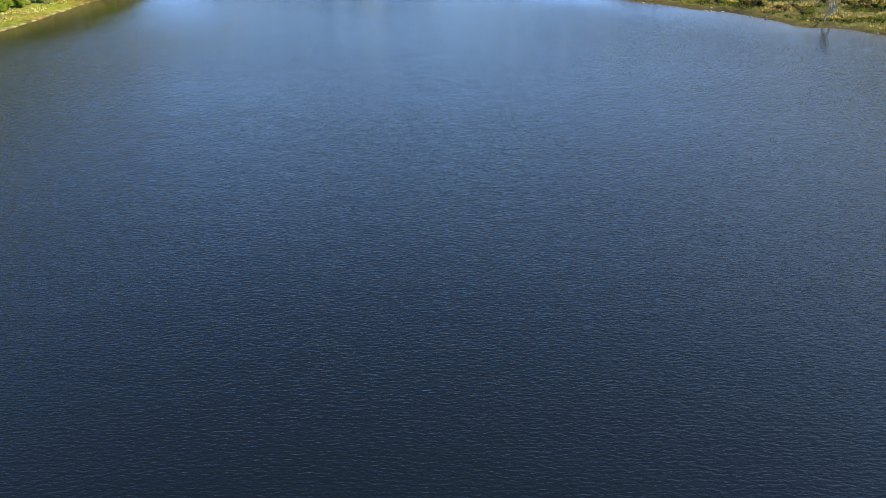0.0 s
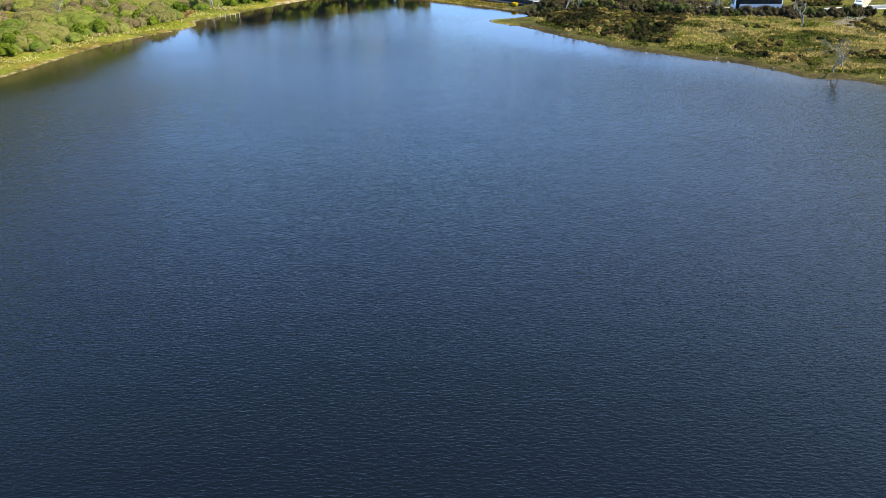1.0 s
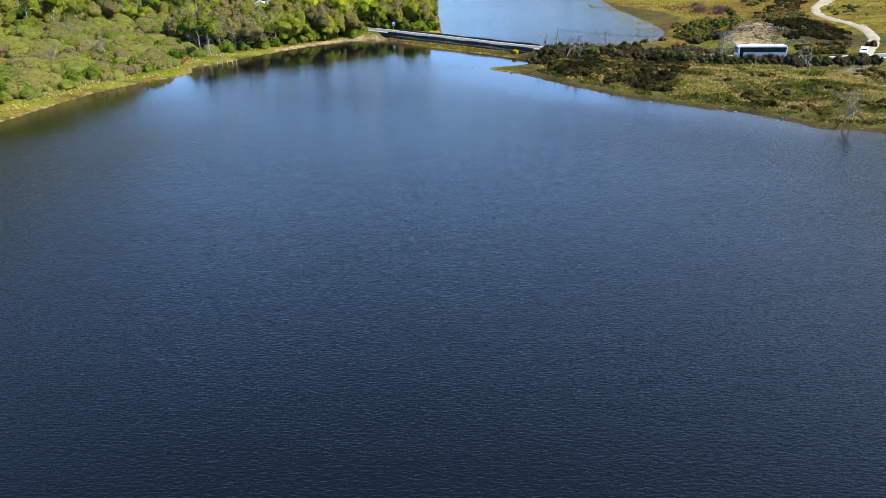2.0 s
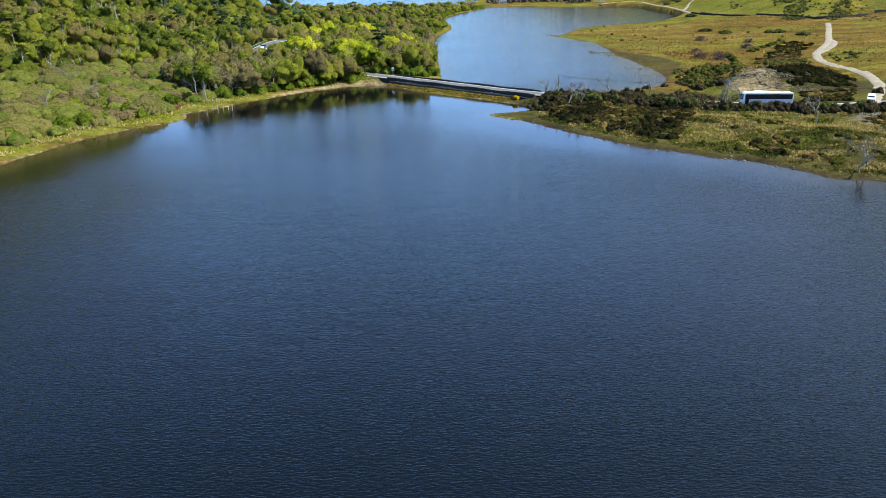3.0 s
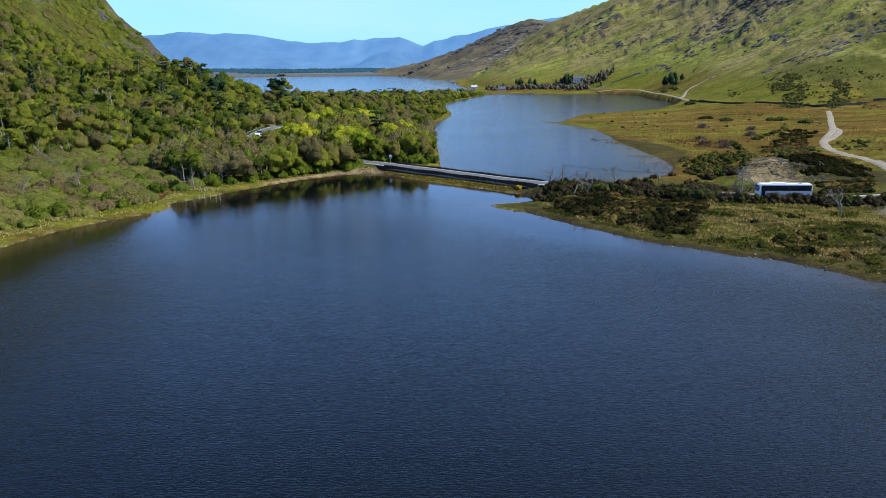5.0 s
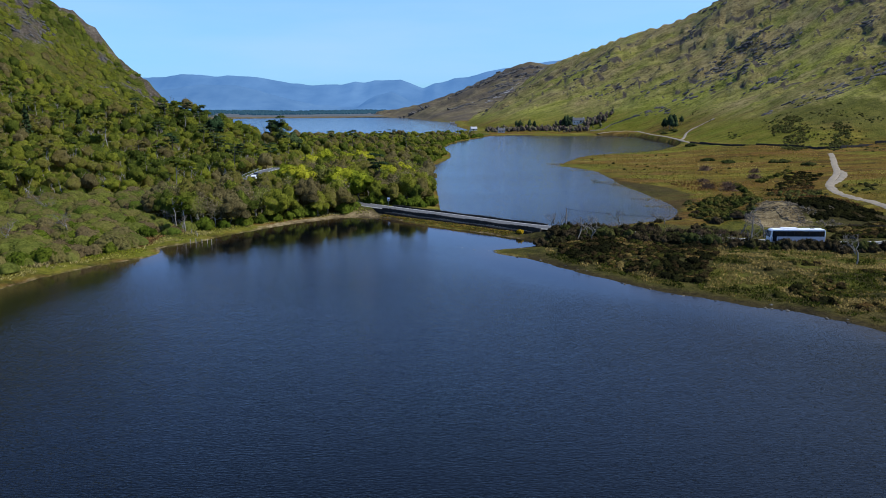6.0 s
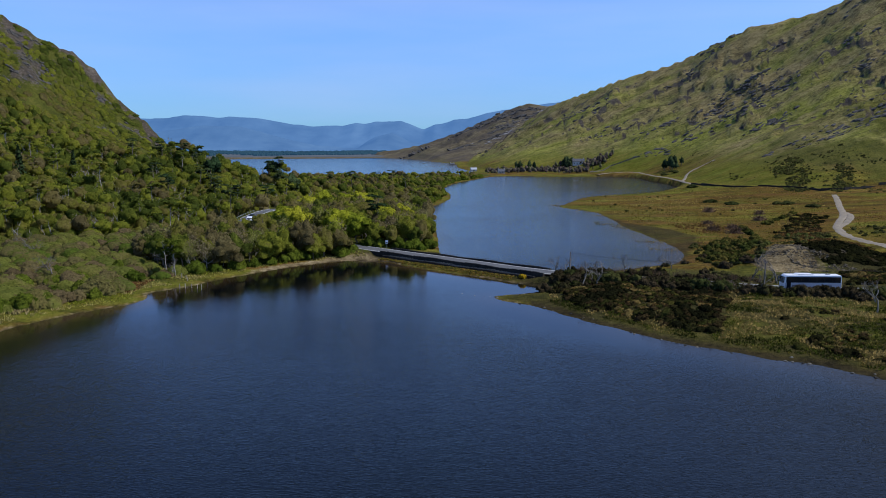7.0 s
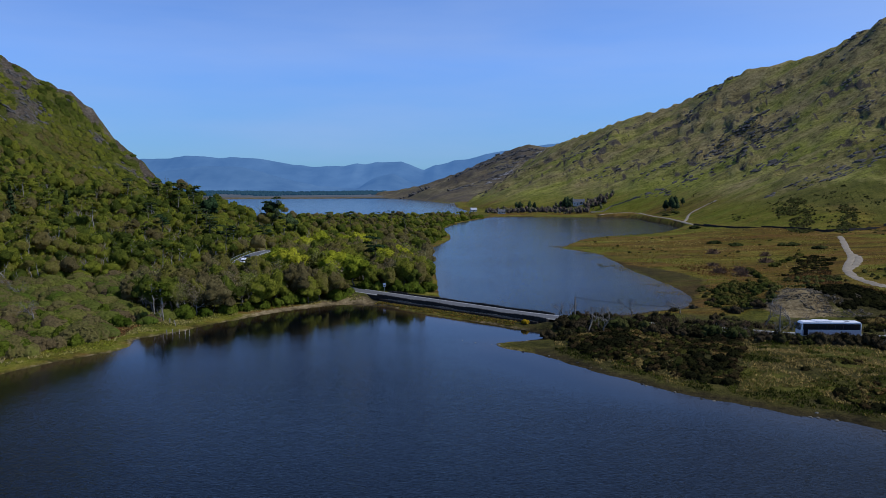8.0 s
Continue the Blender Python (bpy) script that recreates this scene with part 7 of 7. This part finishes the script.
# ---- stones ----
def boulder(seed):
    brng = np.random.default_rng(seed)
    bm = bmesh.new()
    bmesh.ops.create_icosphere(bm, subdivisions=2, radius=0.5)
    for vtx in bm.verts:
        n = noise.noise(vtx.co * 2.2 + Vector((seed, 0, 0)))
        vtx.co *= 1 + 0.35 * n
        vtx.co.z *= 0.62
    me = bpy.data.meshes.new("shore_stone")
    bm.to_mesh(me)
    bm.free()
    me.materials.append(PALE_STONE if seed % 3 else STONE)
    return tagged(new("shore_stone", me), "grey weathered boulder at the waterline", "stone", "shore stones")


stones = [boulder(i) for i in range(6)]
edge = dense(LAKE_A[100:172], 1.0)
pick = frng.choice(len(edge), 120)
ox = np.concatenate([edge[pick, 0] + frng.normal(size=120) * 0.9, [9.5, 8.2, 7.0, 6.1, 5.0, 4.2, 3.2, 2.6, 12.0, 15.5, 20.3, 28.2, 52.4, 53.6, 56.6]])
oy = np.concatenate([edge[pick, 1] + frng.normal(size=120) * 0.9, [213.3, 213.9, 214.3, 214.6, 215.3, 216.2, 217.2, 218.0, 208.8, 205.9, 201.6, 187.8, 163.2, 162.8, 161.2]])
oz = np.maximum(height(ox, oy), -0.12)
scatter(frng, stones, ox, oy, oz + 0.05, (0.18, 0.75), 12)
toe = np.array([NEAR_WALL + ALONG * s - ACROSS * o for s, o in zip(frng.uniform(8, 58, 1100), frng.uniform(1.5, 6.0, 1100))])
tz, _, td = land(toe[:, 0], toe[:, 1])
k = td > 0.3
tufts("causeway_grass", toe[k, 0], toe[k, 1], tz[k], np.clip(0.4 + 0.22 * frng.normal(size=k.sum()), 0, 1), 0.32, SEDGE, "dry grass on the toe of the causeway", "grass")


# ---- crags on the hills ----
crng = np.random.default_rng(77)
CRAG = surface("crag_rock", (0.092, 0.086, 0.078), 0.9, 0.25, 0.55, 0.8, depth=0.5)


def crag_shape(seed):
    r = np.random.default_rng(seed)
    v = CORE_V * r.uniform(0.6, 1.15, (len(CORE_V), 1)) * (1.0, 0.7, 0.55)
    return v, CORE_F


shapes = [crag_shape(i) for i in range(8)]
CRAG_AT = [(195, 1195), (203, 1180), (215, 1155), (318, 967), (369, 975), (327, 1107), (390, 1147), (455, 915), (377, 1167), (263, 987), (208, 1075), (238, 931), (378, 919), (425, 839), (407, 1047), (355, 1135), (508, 995), (338, 903), (492, 1023), (296, 675), (93, 1571), (108, 1590), (311, 963), (332, 967), (348, 975), (359, 979), (326, 923), (348, 939), (362, 943), (294, 943), (270, 915), (320, 827), (333, 831), (340, 667), (358, 683), (314, 651)]
FAR_CRAGS = [(190, 2059), (157, 2027), (133, 1991), (115, 1927), (84, 2215), (63, 2187), (19, 2215), (150, 2120), (120, 2140), (200, 2110), (-98, 2099), (30, 1850)]
more = crng.uniform((60, 560), (600, 1500), (900, 2))
_, cover, _ = land(more[:, 0], more[:, 1])
keep = (cover["hill"] > 0.6) & (cover["rock"] > 0.35) & (near_line(more[:, 0], more[:, 1], RIGHT_CREST[:, :2])[0] > 20)
lots = [(q, 26, 15.0, 2.6) for q in CRAG_AT] + [(q, 34, 22.0, 6.0) for q in FAR_CRAGS] + [(q, 7, 8.0, 1.3) for q in more[keep][:110]]
left = crng.uniform((-330, 400), (-150, 492), (5200, 2))
_, cover, _ = land(left[:, 0], left[:, 1])
lots += [(q, 6, 3.2, 1.0) for q in left[(cover["rock"] > crng.uniform(0.3, 0.7, len(left))) & (near_line(left[:, 0], left[:, 1], LEFT_CREST[:, :2])[0] > 7)][:150]]
verts, faces = [], []
for q, count, spread, big in lots:
    along = crng.normal(0, spread, count)
    cx0, cy0 = q[0] + along + crng.normal(0, 2.0, count), q[1] + crng.normal(0, spread * 0.30, count)
    for x, y, z in zip(cx0, cy0, height(cx0, cy0)):
        v, f = shapes[int(crng.integers(8))]
        s, a0 = crng.uniform(0.45, 1.25) * big, crng.uniform(-0.35, 0.5)
        c, n = math.cos(a0) * s, math.sin(a0) * s
        faces.append(f + len(verts) * len(CORE_V))
        lean = 0.45 * s if x > 0 else -0.9 * s
        verts.append(v @ np.array(((1.5 * c, 1.5 * n, lean), (-n, c, 0), (0, 0, 1.1 * s))) + (x, y, z - 0.2 * s))
tagged(new("hill_crags", mesh_of("hill_crags", np.vstack(verts), np.vstack(faces), [CRAG])), "grey rock outcrops scattered over the hillsides", "rocks", kind="stuff")
# rubble of the old spoil bank behind the road
RUBBLE = surface("rubble_stone", (0.135, 0.112, 0.078), 1.0, 0.8, 0.8, 0.6, depth=0.1, spec=0.0)
rx2, ry2 = crng.uniform(88, 122, 3600), crng.uniform(238, 267, 3600)
k = (signed(rx2, ry2, SPOIL) > 0.8) & (vnoise(rx2 / 3, ry2 / 3, 3) - 0.055 * np.abs(rx2 - 98) > 0.12)
rx2, ry2 = rx2[k][:1300], ry2[k][:1300]
rz2 = height(rx2, ry2)
verts, faces = [], []
for x, y, z in zip(rx2, ry2, rz2):
    v, f = shapes[int(crng.integers(8))]
    s = 0.12 + 0.4 * crng.random() ** 2
    faces.append(f + len(verts) * len(CORE_V))
    verts.append(v @ Matrix.Rotation(crng.uniform(0, 6.28), 3, "Z") * s + (x, y, z))
tagged(new("spoil_rubble", mesh_of("spoil_rubble", np.vstack(verts), np.vstack(faces), [RUBBLE])), "pale grey rubble stones on the spoil bank", "rubble", kind="stuff")

# pale bare rock on the far shoulder of the mountain
PALE_ROCK = surface("pale_rock", (0.27, 0.26, 0.25), 0.9, 0.2, 0.35, 0.6, depth=0.5)
verts, faces = [], []
for cx0, cy0, long, count in ((112, 1880, 24, 60), (128, 1900, 14, 30), (219, 2060, 22, 36), (150, 1950, 10, 12), (60, 1900, 16, 14)):
    for k in range(count):
        t = crng.normal(0, long)
        x, y = cx0 + t + crng.normal(0, 2.0), cy0 + 1.6 * t + crng.normal(0, 5)
        v, f = shapes[int(crng.integers(8))]
        w = v * crng.uniform(1.2, 3.4) @ np.array(((1.3, 0.5, 0.55), (0, 1, 0.2), (0, 0, 0.5)))
        faces.append(f + len(verts) * len(CORE_V))
        verts.append(w + (x, y, float(height(x, y)[0]) + 0.2))
tagged(new("pale_outcrops", mesh_of("pale_outcrops", np.vstack(verts), np.vstack(faces), [PALE_ROCK])), "pale grey bare rock outcrops on the far slope", "rocks", kind="stuff")
